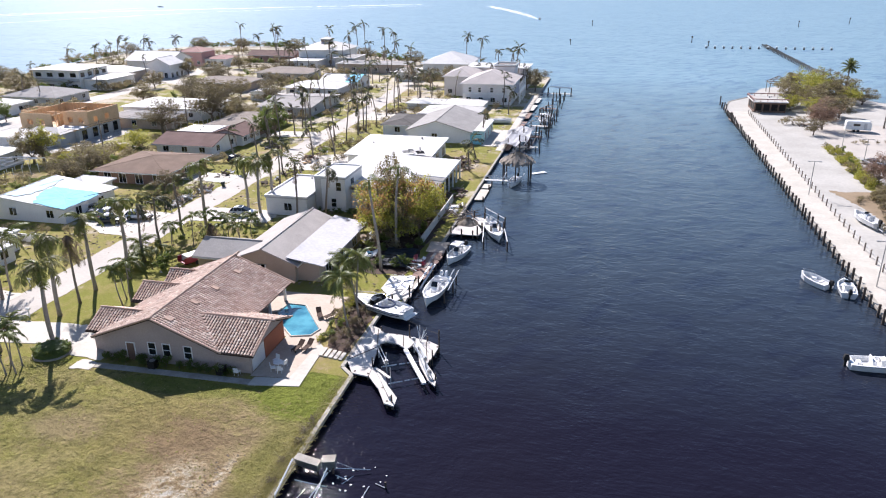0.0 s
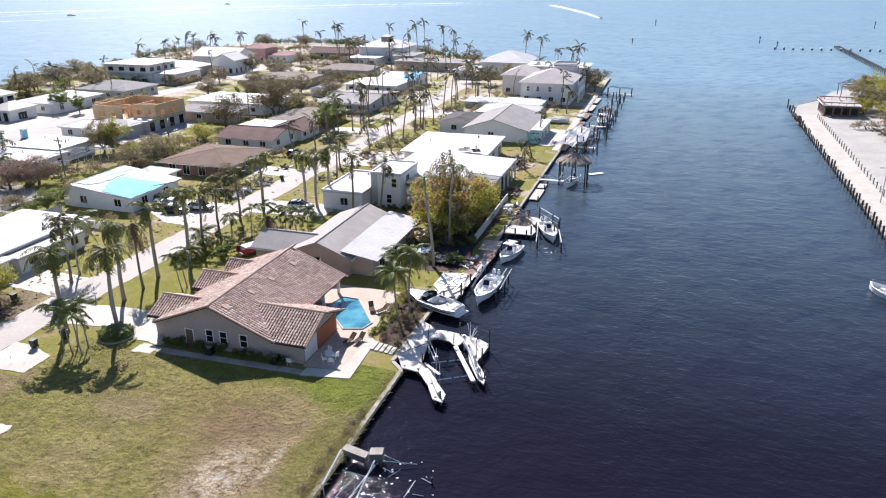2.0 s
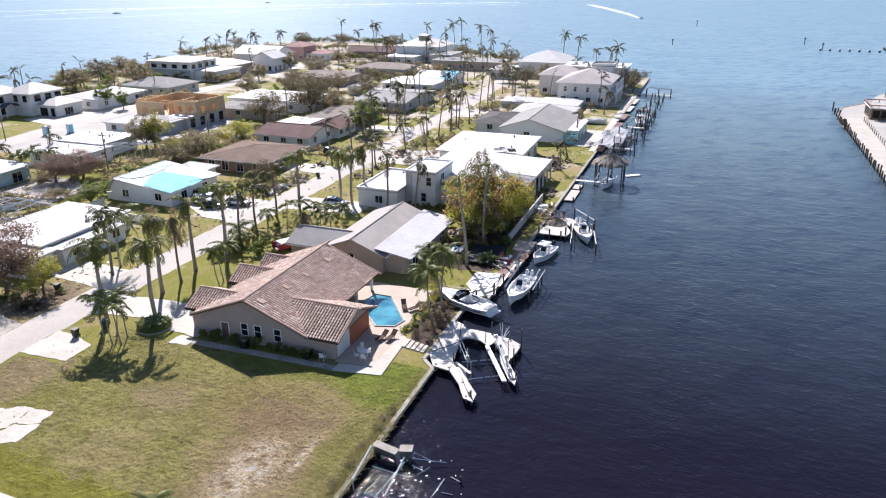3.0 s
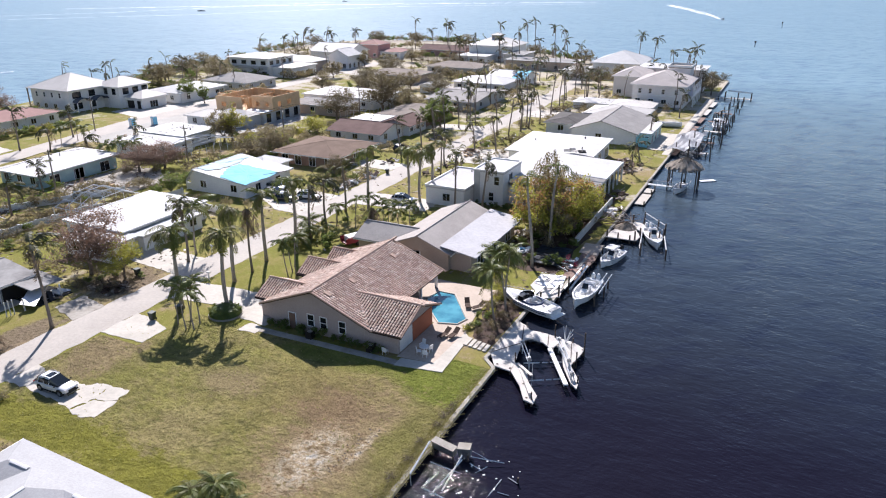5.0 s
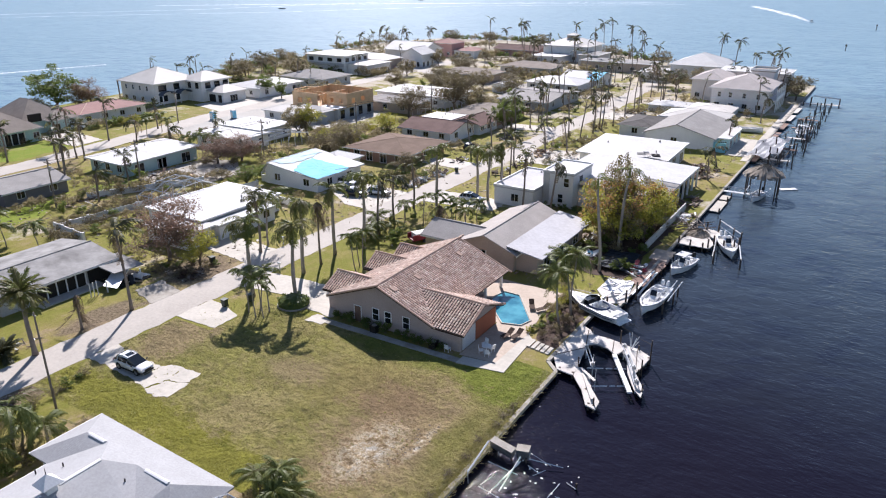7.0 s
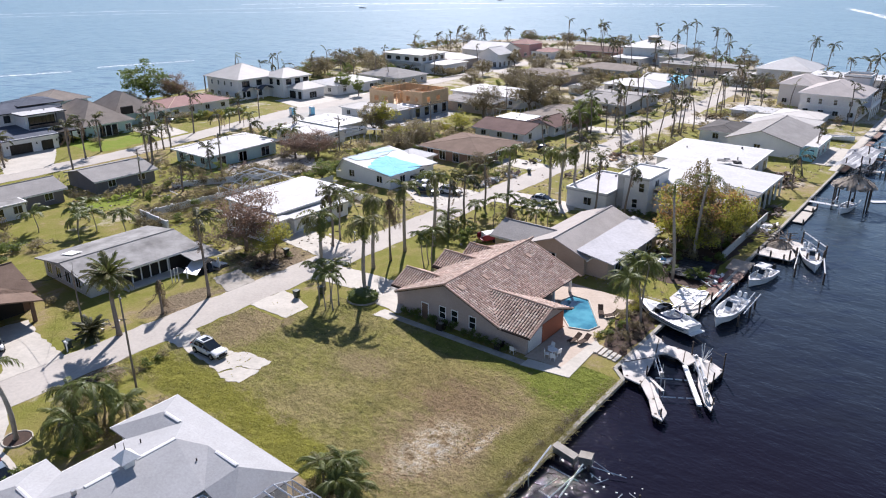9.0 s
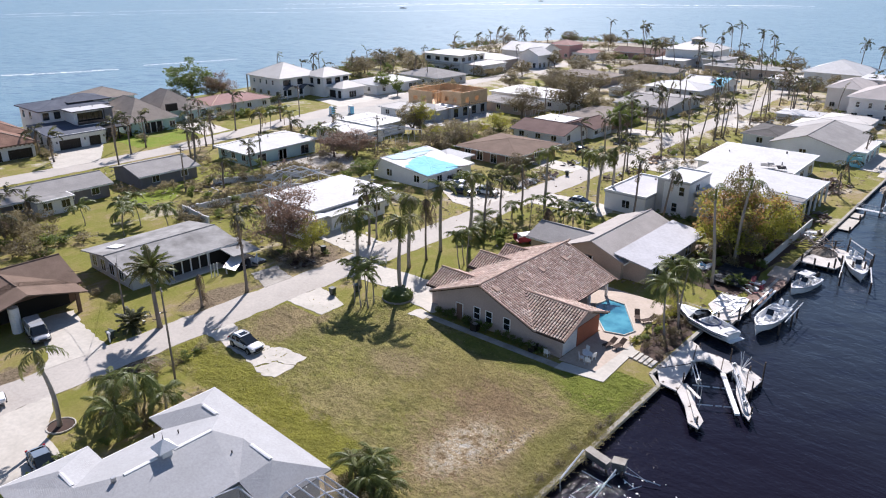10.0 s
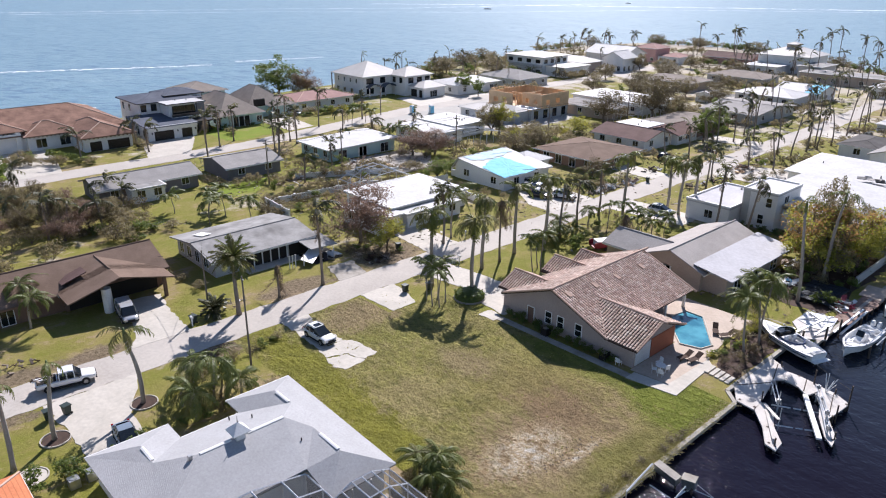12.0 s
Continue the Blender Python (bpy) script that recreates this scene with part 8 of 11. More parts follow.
for x0_, x1_, y0_, y1_, n_, s_ in BANDS:
    for _ in range(n_):
        x, y = rnd.uniform(x0_, x1_), rnd.uniform(y0_, y1_)
        if any(abs(x - a) < 12 and abs(y - b) < 12 for a, b in FOOT) or -83 < x < -67 and abs(x + 73 + max(0, y - 215) * 0.066) < 5:
            continue
        if -182 < x < -152:
            continue
        plant(rnd.choice(("bush_olive", "bush_brown", "bush_green", "bush_olive", "bush_brown")), x, y, s_ * rnd.uniform(0.6, 1.3), s_ * rnd.uniform(0.6, 1.4))
for x0, y0, x1, y1, n, sc, kinds in ((-64.4, 22.0, -66.2, 35.0, 12, 0.42, ("bush_brown", "bush_olive", "bush_green")), (-113.2, 58.0, -111.6, 79.0, 14, 0.8, ("bush_brown", "bush_brown", "bush_olive")), (-111.0, 56.6, -103.0, 56.4, 6, 0.7, ("bush_brown", "bush_olive")),
                                     (-130.0, 108.0, -112.0, 122.0, 12, 0.9, ("bush_green", "bush_olive", "bush_brown")), (-106.0, 118.0, -104.0, 142.0, 12, 1.0, ("bush_green", "bush_lime", "bush_olive")), (-84.0, 112.0, -82.0, 120.0, 6, 0.7, ("bush_green", "bush_brown")), (-108.0, 144.0, -107.0, 168.0, 12, 1.1, ("bush_brown", "bush_olive", "bush_green")),
                                     (-104.0, 190.0, -88.0, 193.0, 8, 0.9, ("bush_olive", "bush_brown")), (-58.0, 162.0, -50.0, 170.0, 9, 0.8, ("bush_brown", "bush_olive")), (-62.0, 140.0, -58.0, 160.0, 9, 0.6, ("bush_brown", "bush_olive")), (-56.0, 206.0, -50.0, 226.0, 12, 0.9, ("bush_brown", "bush_green", "bush_olive")),
                                     (-176.0, 28.0, -163.0, 46.0, 12, 0.9, ("bush_green", "bush_olive")), (-181.0, 110.0, -178.0, 132.0, 12, 1.0, ("bush_green", "bush_lime", "bush_green")), (-181.0, 78.0, -176.8, 98.0, 9, 0.6, ("bush_green", "bush_brown")), (-152.0, 112.0, -143.0, 110.0, 7, 0.9, ("bush_green", "bush_olive")), (-214.0, 132.0, -196.0, 138.0, 9, 1.1, ("bush_green", "bush_green")),
                                     (-92.0, 230.0, -86.0, 246.0, 9, 0.9, ("bush_olive", "bush_brown")), (-118.0, 256.0, -108.0, 290.0, 14, 1.3, ("bush_brown", "bush_olive")), (-174.0, 318.0, -150.0, 322.0, 10, 1.3, ("bush_green", "bush_olive")), (-150.0, 338.0, -140.0, 300.0, 12, 1.2, ("bush_olive", "bush_brown"))):
    for i in range(n):
        f = (i + rnd.random()) / n
        plant(rnd.choice(kinds), x0 + (x1 - x0) * f + rnd.uniform(-0.7, 0.7), y0 + (y1 - y0) * f + rnd.uniform(-0.7, 0.7), sc * rnd.uniform(0.7, 1.3), sc * rnd.uniform(0.6, 1.3))
for i in range(13):
    plant("bush_green", -52.4 + i * 1.25 + rnd.uniform(-0.3, 0.3), 58.9, rnd.uniform(0.42, 0.62), rnd.uniform(0.45, 0.7))
plant("bush_green", -61.2, 83.6, 1.25, 1.25)
for x, y in ((-25.5, 53.2), (-25.2, 52.2), (-25.6, 51.2), (-25.3, 49.6), (-25.7, 46.8), (-25.4, 44.0), (-25.6, 41.4), (-25.5, 38.2), (-25.3, 35.6)):
    plant("bush_brown", x, y, rnd.uniform(0.25, 0.42), rnd.uniform(0.18, 0.3))
for i in range(10):
    a = math.tau * i / 10
    plant("bush_green", -59.6 + 1.45 * math.cos(a), 58.9 + 1.45 * math.sin(a), 0.5, 0.55)
for kind in ("bush_green", "bush_olive", "bush_brown", "bush_lime"):
    for src in TREES[kind].children:
        co = np.array([v.co for v in src.data.vertices])
        quads = [tuple(p.vertices) for p in src.data.polygons]
        verts, faces = [], []
        for k, m in FAR:
            if k == kind:
                a = np.array(m)
                b = len(verts)
                verts += [tuple(v) for v in co @ a[:3, :3].T + a[:3, 3]]
                faces += [tuple(i + b for i in q) for q in quads]
        if verts:
            tagged(part("scrub", raw_mesh("scrub", verts, faces, src.data.materials[0]), None), "far hedges and storm-thinned scrub between the houses", "scrub", kind="stuff")
for o_ in TREES.values():
    for c in list(o_.children_recursive) + [o_]:
        bpy.data.objects.remove(c)

# ---- vehicles ----


def ring(x, w, z0, z1, top_w, bev=0.12):
    """A rounded cross-section of a body at x: w at the waist, top_w at the top."""
    return [(x, -w + bev, z0), (x, w - bev, z0), (x, w, z0 + bev), (x, w, z1 - bev * 1.6), (x, top_w, z1), (x, -top_w, z1), (x, -w, z1 - bev * 1.6), (x, -w, z0 + bev)]


CARS = {  # length, width, then body stations (x, halfwidth, z0, z1) and cabin stations (x, halfwidth low, z low, halfwidth top, z top)
    "suv": (4.6, 1.85, [(-2.3, 0.78, 0.42, 0.92), (-2.2, 0.88, 0.3, 1.02), (-1.2, 0.92, 0.26, 1.05), (0.4, 0.92, 0.26, 1.03), (1.5, 0.9, 0.28, 0.98), (2.1, 0.84, 0.3, 0.86), (2.3, 0.7, 0.4, 0.72)], [(-2.2, 0.78, 0.98, 0.56, 1.06), (-1.55, 0.84, 1.0, 0.60, 1.50), (-0.7, 0.85, 1.0, 0.65, 1.62), (0.05, 0.85, 1.0, 0.65, 1.58), (1.25, 0.80, 0.96, 0.60, 1.0)]),
    "sedan": (4.7, 1.82, [(-2.35, 0.76, 0.4, 0.86), (-2.2, 0.86, 0.28, 0.95), (-1.2, 0.91, 0.24, 0.97), (0.5, 0.91, 0.24, 0.95), (1.6, 0.88, 0.26, 0.9), (2.2, 0.8, 0.3, 0.78), (2.35, 0.66, 0.4, 0.64)], [(-1.85, 0.78, 0.93, 0.6, 0.98), (-1.0, 0.82, 0.95, 0.62, 1.4), (0.1, 0.82, 0.94, 0.62, 1.44), (1.15, 0.78, 0.9, 0.56, 0.95)]),
    "van": (5.1, 1.95, [(-2.55, 0.84, 0.42, 1.05), (-2.4, 0.92, 0.3, 1.1), (-1.0, 0.97, 0.26, 1.1), (1.0, 0.97, 0.26, 1.08), (1.9, 0.93, 0.28, 1.0), (2.4, 0.84, 0.32, 0.86), (2.55, 0.7, 0.42, 0.7)], [(-2.45, 0.84, 1.05, 0.7, 1.3), (-2.3, 0.9, 1.06, 0.74, 1.8), (0.3, 0.9, 1.05, 0.74, 1.84), (0.9, 0.9, 1.04, 0.7, 1.74), (1.9, 0.84, 1.0, 0.62, 1.05)]),
    "pickup": (5.6, 1.95, [(-2.8, 0.88, 0.5, 1.06), (-2.65, 0.93, 0.42, 1.1), (-0.7, 0.96, 0.38, 1.1), (0.8, 0.96, 0.38, 1.1), (1.9, 0.94, 0.4, 1.06), (2.6, 0.88, 0.42, 0.98), (2.8, 0.78, 0.5, 0.86)], [(-0.75, 0.86, 1.07, 0.68, 1.2), (-0.6, 0.88, 1.08, 0.7, 1.76), (0.4, 0.88, 1.07, 0.7, 1.8), (0.8, 0.88, 1.06, 0.68, 1.74), (1.45, 0.84, 1.04, 0.62, 1.1)]),
}


def car(kind, material, x, y, turn, label, z=0.05):
    length, width, body, cabin = CARS[kind]
    c = thing("pickup_truck" if kind == "pickup" else "van" if kind == "van" else "car", (x, y, z), label, "pickup truck" if kind == "pickup" else "van" if kind == "van" else "car", "parked vehicles", turn)
    bm = bmesh.new()
    loft(bm, [ring(px, w, a, b, w - 0.1) for px, w, a, b in body])
    body_ = part("body", bm, material, c, smooth=True)
    body_.modifiers.new("round", "SUBSURF").levels = 1
    body_.modifiers["round"].render_levels = 2
    part("grille", bm_box(length / 2 - 0.1, -0.42, 0.5, length / 2 + 0.02, 0.42, body[-1][3] - 0.02), SHADE, c, "black grille")
    part("sill", bm_box(-length * 0.28, -width / 2 - 0.005, 0.24, length * 0.28, width / 2 + 0.005, 0.4), RUBBER, c)
    bm = bmesh.new()
    loft(bm, [[(px, -wl, zl), (px, wl, zl), (px, (wl + wt) / 2, (zl + zt) / 2 + 0.04), (px, wt, zt), (px, -wt, zt), (px, -(wl + wt) / 2, (zl + zt) / 2 + 0.04)] for px, wl, zl, wt, zt in cabin])
    part("glazing", bm, GLASS, c, "dark tinted glazing")
    bm = bmesh.new()
    hi = [s for s in cabin if s[4] > 1.3]
    loft(bm, [[(px, -wt - 0.05, zt - 0.08), (px, wt + 0.05, zt - 0.08), (px, wt - 0.02, zt + 0.02), (px, -wt + 0.02, zt + 0.02)] for px, wl, zl, wt, zt in hi])
    part("roof", bm, material, c)
    for px in (hi[0][0], (hi[0][0] + hi[-1][0]) / 2, hi[-1][0]):
        for s in (-1, 1):
            w = cabin[1][1]
            part("pillar", bm_tube([(px, s * (w + 0.015), 1.0), (px * 0.97, s * (cabin[1][3] + 0.03), hi[0][4] - 0.02)], 0.05, 4), material, c)
    for px in (-length * 0.3, length * 0.31):
        for s in (-1, 1):
            part("wheel_arch", bm_tube([(px, s * (width / 2 - 0.3), 0.38), (px, s * (width / 2 - 0.012), 0.38)], 0.42, 14), RUBBER, c)
            w = part("wheel", bm_tube([(px, s * (width / 2 - 0.2), 0.34), (px, s * (width / 2 + 0.01), 0.34)], 0.34, 14), RUBBER, c)
            part("rim", bm_tube([(px, s * (width / 2 - 0.05), 0.34), (px, s * (width / 2 + 0.025), 0.34)], 0.21, 10), STEEL, w)
    for s in (-1, 1):
        zz = body[-2][3] - 0.14
        part("headlight", bm_box(body[-2][0] - 0.05, s * 0.62 - 0.16, zz - 0.08, body[-2][0] + 0.1, s * 0.62 + 0.16, zz + 0.06), LAMPGLASS, c)
        part("tail_light", bm_box(-length / 2 - 0.01, s * 0.7 - 0.1, 0.72, -length / 2 + 0.12, s * 0.7 + 0.1, 0.9), REDGLASS, c)
    part("bumper", bm_box(length / 2 - 0.12, -0.66, 0.34, length / 2 + 0.03, 0.66, 0.5), RUBBER, c)
    if kind == "pickup":
        part("bed", bm_box(-2.6, -0.78, 1.06, -0.85, 0.78, 1.115), SHADE, c, "open load bed")
        for k in range(16):
            a = random.uniform(-0.5, 0.5)
            m_ = pose(random.uniform(-2.5, -1.4), random.uniform(-0.6, 0.6), random.uniform(1.15, 1.45), random.uniform(-20, 20), random.uniform(-20, 25), 40 * a)
            part("load", bm_box(-0.7, -0.09, -0.06, 0.7, 0.09, 0.06, m=m_) if k % 3 else bm_box(-0.3, -0.25, -0.1, 0.3, 0.25, 0.12, m=m_), (BARK, WHITEPAINT, TIMBER, MULCH)[k % 4], c)
    if kind != "pickup":
        part("rear_window", bm_box(-0.02, -0.5, -0.2, 0.02, 0.5, 0.2, m=pose((cabin[0][0] + hi[0][0]) / 2 - 0.06, 0, (cabin[0][4] + hi[0][4]) / 2, 0, 45, 0)), GLASS, c)
    if kind == "suv":
        part("sunroof", bm_box(-0.75, -0.42, 1.62, -0.1, 0.42, 1.655), GLASS, c)
        for s in (-1, 1):
            part("roof_rail", bm_tube([(-1.4, s * 0.62, 1.6), (-0.7, s * 0.64, 1.69), (0.0, s * 0.64, 1.65)], 0.03, 5), STEEL, c)
    for s in (-1, 1) if math.hypot(x, y) < 90 else ():
        part("mirror", bm_box(cabin[-1][0] - 0.32, s * (width / 2 + 0.06) - 0.07, 1.0, cabin[-1][0] - 0.22, s * (width / 2 + 0.06) + 0.07, 1.11), RUBBER, c)
    return c


car("suv", CARWHITE, -63.2, 38.2, 2, "white compact crossover parked on broken concrete")
car("pickup", CARWHITE, -72.2, 13.5, 78, "white pickup truck with loaded bed parked on the street")
car("van", CARSILVER, -83.6, 23.7, -8, "silver minivan parked on a driveway")
car("sedan", CARBLUE, -58.3, 14.6, -6, "blue-grey car parked beside the grey roof")
car("suv", CARSILVER, -88.6, 104.6, 10, "silver crossover parked on a driveway")
car("suv", CARGREY, -86.2, 101.6, 12, "dark grey crossover parked on a driveway")
car("suv", CARWHITE, -62.0, 108.6, 8, "white crossover parked beside the modern house")
car("sedan", CARBLACK, -82.6, 100.0, 14, "black sedan parked on a driveway")
car("suv", CARWHITE, -79.0, 102.8, 10, "white crossover parked on a driveway")
car("suv", CARBLACK, -58.2, 228.0, 5, "black crossover parked near the point")
car("suv", CARGREY, 56.6, 168.4, 104, "dark grey crossover parked on the sandy lot")
car("van", CARWHITE, -185.0, 108.6, 30, "white van parked beside the aqua house")
car("sedan", CARWHITE, -184.0, 258.0, 60, "white car parked on a pale forecourt")
car("suv", CARWHITE, -92.0, 226.0, 10, "white crossover parked near the point")
car("suv", CARBLACK, -82.6, 144.0, 85, "black crossover parked at the roadside")
car("sedan", CARGREY, -53.0, 204.0, 5, "grey car parked near the seawall")
car("suv", CARGREY, 57.2, 165.0, 100, "grey crossover parked on the sandy lot")
for piece in ([(-69.6, 36.8), (-69.6, 40.6), (-67.0, 39.9), (-61.37, 40.03), (-61.12, 36.68), (-63.9, 36.8), (-66.2, 37.0)],
              [(-61.3, 40.0), (-60.5, 40.8), (-58.9, 41.1), (-58.25, 38.7), (-59.0, 36.3), (-61.06, 36.62)],
              [(-58.83, 41.1), (-56.4, 41.3), (-56.0, 39.5), (-57.0, 38.82), (-58.2, 38.72)],
              [(-58.15, 38.5), (-57.0, 38.7), (-55.9, 39.3), (-55.6, 36.4), (-57.0, 35.8), (-58.9, 36.2)]):
    structure("broken_pad", bm_prism(rough(piece, 0.2, 0.4), -0.2, random.uniform(0.035, 0.06)), CONC, "broken pale slab of a concrete pad", "pavement")

# ---- boats ----


def boat(x, y, turn, length, beam, style, label, z=-0.75, group="boats"):
    """Bow towards +x, a hull with a recessed cockpit. style: cruiser, open, console, skiff."""
    b = thing("boat", (x, y, z), label, "boat", group, turn)
    L, w = length / 2, beam / 2
    deep = {"cruiser": 0.62, "open": 0.9, "console": 0.9, "skiff": 0.9}[style]  # where the cockpit ends and the foredeck begins
    rings = []
    for s in (0.0, 0.02, 0.06, 0.061, 0.2, 0.35, 0.5, deep * 0.5 + 0.28, deep - 0.001 if deep > 0.55 else 0.56, deep + 0.03, 0.94, 0.98, 1.0):
        k = w * ((0.66 + 0.34 * min(1, (s / 0.2) ** 0.6)) if style == "cruiser" else (0.86 + 0.14 * min(1, s / 0.25))) * (1 if s < 0.5 else max(0.03, 1 - ((s - 0.5) / 0.5) ** (3.0 if style == "cruiser" else 2.3)))
        sheer = 0.92 + 0.30 * s * s
        keel = -0.3 + 1.0 * max(0, s - 0.68) ** 1.4
        px = -L + length * s
        lip = min(0.16 * beam / 2.4, k * 0.45)
        floor = 0.45 if 0.0605 < s < deep else sheer + 0.05
        ch = 0.16 + 0.55 * max(0, s - 0.6)
        rings.append([(px, 0, keel), (px, k * 0.80, ch), (px, k, sheer - 0.1), (px, k * 0.985, sheer), (px, k - lip, sheer + 0.03), (px, (k - lip) * 0.96, floor),
                      (px, -(k - lip) * 0.96, floor), (px, -(k - lip), sheer + 0.03), (px, -k * 0.985, sheer), (px, -k, sheer - 0.1), (px, -k * 0.80, ch)])
    rings.sort(key=lambda r: r[0][0])
    bm = bmesh.new()
    loft(bm, rings)
    bmesh.ops.recalc_face_normals(bm, faces=bm.faces)
    part("hull", bm, GEL, b)
    bm = bmesh.new()
    for s in (-1, 1):
        tube(bm, [(r[3][0], s * r[3][1] * 1.01, r[3][2] - 0.06) for r in rings], 0.045, 5)
    part("rub_rail", bm, STEEL if style != "cruiser" else NAVY, b)
    fx0, fx1 = -L + length * 0.075, -L + length * (deep - 0.12)
    part("cockpit_floor", bm_prism([(fx0, -w * 0.70), (fx0, w * 0.70), (fx1, w * 0.55), (fx1, -w * 0.55)], 0.452, 0.475), GREYGEL, b)
    if style == "cruiser":
        bm = bmesh.new()
        arcs = [math.radians(a) for a in range(-110, 111, 20)]
        loft(bm, [[(0.55 + 0.9 * math.cos(a) * q, w * 0.80 * math.sin(a) * q, zz) for a in arcs] for q, zz in ((1.0, 1.12), (0.86, 1.62))], False)
        bmesh.ops.solidify(bm, geom=bm.faces[:], thickness=0.05)
        part("windscreen", bm, GLASS, b, "dark curved windscreen")
        part("windscreen_frame", bm_tube([(0.55 + 0.9 * math.cos(a) * 0.86, w * 0.80 * math.sin(a) * 0.86, 1.64) for a in arcs], 0.045, 5), GEL, b)
        part("bolster", bm_tube([(-0.4 + 1.55 * math.cos(a), w * 0.72 * math.sin(a), 1.04) for a in [math.radians(q) for q in range(20, 341, 20)]], 0.12, 6), NAVY, b, "navy cockpit bolster")
        for s in (-1, 1):
            sx = 0.1
            part("helm_seat", bm_box(sx - 0.3, s * w * 0.38 - 0.28, 0.475, sx + 0.3, s * w * 0.38 + 0.28, 0.95), CANVAS, b)
            part("seat_back", bm_box(sx - 0.42, s * w * 0.38 - 0.28, 0.85, sx - 0.28, s * w * 0.38 + 0.28, 1.35), CANVAS, b)
        part("stern_bench", bm_box(-L + length * 0.09, -w * 0.66, 0.475, -L + length * 0.19, w * 0.66, 0.9), CANVAS, b)
        part("engine_hatch", bm_box(-L + 0.05, -w * 0.5, 0.95, -L + length * 0.075, w * 0.5, 1.08), GREYGEL, b)
        part("swim_platform", bm_box(-L - 0.55, -w * 0.7, 0.25, -L + 0.05, w * 0.7, 0.34), GEL, b)
        bm = bmesh.new()
        loft(bm, [[(px, -k, 1.10), (px, k, 1.10), (px, k * 0.6, zz), (px, -k * 0.6, zz)] for px, k, zz in ((1.3, w * 0.66, 1.42), (2.2, w * 0.52, 1.38), (3.0, w * 0.28, 1.27))])
        part("cuddy_top", bm, GEL, b)
        part("deck_hatch", bm_box(1.9, -0.28, 1.36, 2.4, 0.28, 1.44), GREYGEL, b)
        for s in (-1, 1):
            part("side_stripe", bm_tube([(r[2][0], s * (r[2][1] * 0.985 + 0.012), r[2][2] - 0.22) for r in rings[2:-1]], 0.05, 4), NAVY, b, "navy hull stripe")
    elif style in ("console", "open"):
        bm = bmesh.new()
        loft(bm, [[(px, -k, 0.47), (px, k, 0.47), (px, k * 0.92, zz), (px, -k * 0.92, zz)] for px, k, zz in ((-0.45, 0.46, 1.35), (0.1, 0.46, 1.5), (0.5, 0.42, 1.1), (0.85, 0.38, 0.9))])
        part("console", bm, GEL, b)
        bm = bmesh.new()
        loft(bm, [[(0.35, -0.42, 1.25), (0.35, 0.42, 1.25), (0.4, 0.42, 1.25), (0.4, -0.42, 1.25)], [(0.0, -0.38, 1.85), (0.0, 0.38, 1.85), (0.05, 0.38, 1.85), (0.05, -0.38, 1.85)]])
        part("windscreen", bm, GLASS, b)
        part("steering_wheel", bm_tube([(-0.5, 0.2 * math.cos(a), 1.2 + 0.2 * math.sin(a)) for a in [math.tau * q / 10 for q in range(11)]], 0.025, 4), DARKMETAL, b)
        if style == "console":
            for px in (-0.75, 0.4):
                for s in (-1, 1):
                    part("top_leg", bm_tube([(px, s * 0.55, 0.5), (px * 0.9, s * 0.62, 2.4)], 0.03, 5), STEEL, b)
            bm = bmesh.new()
            loft(bm, [[(px, -0.85, 2.38), (px, 0.85, 2.38), (px, 0.7, zz), (px, -0.7, zz)] for px, zz in ((-1.1, 2.42), (-0.6, 2.5), (0.5, 2.5), (0.9, 2.42))])
            part("top", bm, GREYGEL, b, "grey hard top")
        part("leaning_post", bm_box(-1.35, -0.5, 0.47, -0.9, 0.5, 1.25), CANVAS, b)
        part("seat_back", bm_box(-1.42, -0.5, 1.25, -1.32, 0.5, 1.6), CANVAS, b)
        part("bow_cushion", bm_box(L * 0.36, -w * 0.36, 0.47, L * 0.6, w * 0.36, 0.85), CANVAS, b)
        for s in (-1, 1):
            part("bow_cushion", bm_box(L * 0.2, s * w * 0.52 - 0.2, 0.47, L * 0.5, s * w * 0.52 + 0.2, 0.8), CANVAS, b)
        part("cooler", bm_box(-L + length * 0.12, -0.3, 0.47, -L + length * 0.18, 0.4, 0.9), GEL, b)
    else:
        for px in (-0.3, 0.25):
            part("thwart", bm_box(L * px - 0.2, -w * 0.74, 0.6, L * px + 0.2, w * 0.74, 0.72), GEL, b)
        part("console", bm_box(-0.25, 0.05, 0.47, 0.3, 0.55, 1.15), GEL, b)
        part("cushion", bm_box(-L + length * 0.1, -w * 0.6, 0.47, -L + length * 0.2, w * 0.6, 0.8), CANVAS, b)
    if style != "cruiser":
        for s in ((-0.35, 0.35) if beam > 2.5 else (0,)):
            bm = bmesh.new()
            loft(bm, [[(-L - 0.55, s - 0.2, zz), (-L + 0.02, s - 0.2, zz), (-L + 0.02, s + 0.2, zz), (-L - 0.55, s + 0.2, zz)] for zz in (0.95, 1.35)] + [[(-L - 0.45, s - 0.12, 1.62), (-L - 0.1, s - 0.12, 1.62), (-L - 0.1, s + 0.12, 1.62), (-L - 0.45, s + 0.12, 1.62)]])
            part("outboard_cowl", bm, GEL if beam > 2.5 else RUBBER, b)
            part("outboard_leg", bm_box(-L - 0.4, s - 0.08, -0.1, -L - 0.15, s + 0.08, 0.95), RUBBER, b)
    part("bow_rail", bm_tube([(L * 0.3, -w * 0.86, 1.0), (L * 0.45, -w * 0.74, 1.5), (L * 0.93, 0, 1.62), (L * 0.45, w * 0.74, 1.5), (L * 0.3, w * 0.86, 1.0)], 0.025, 5), STEEL, b)
    return b


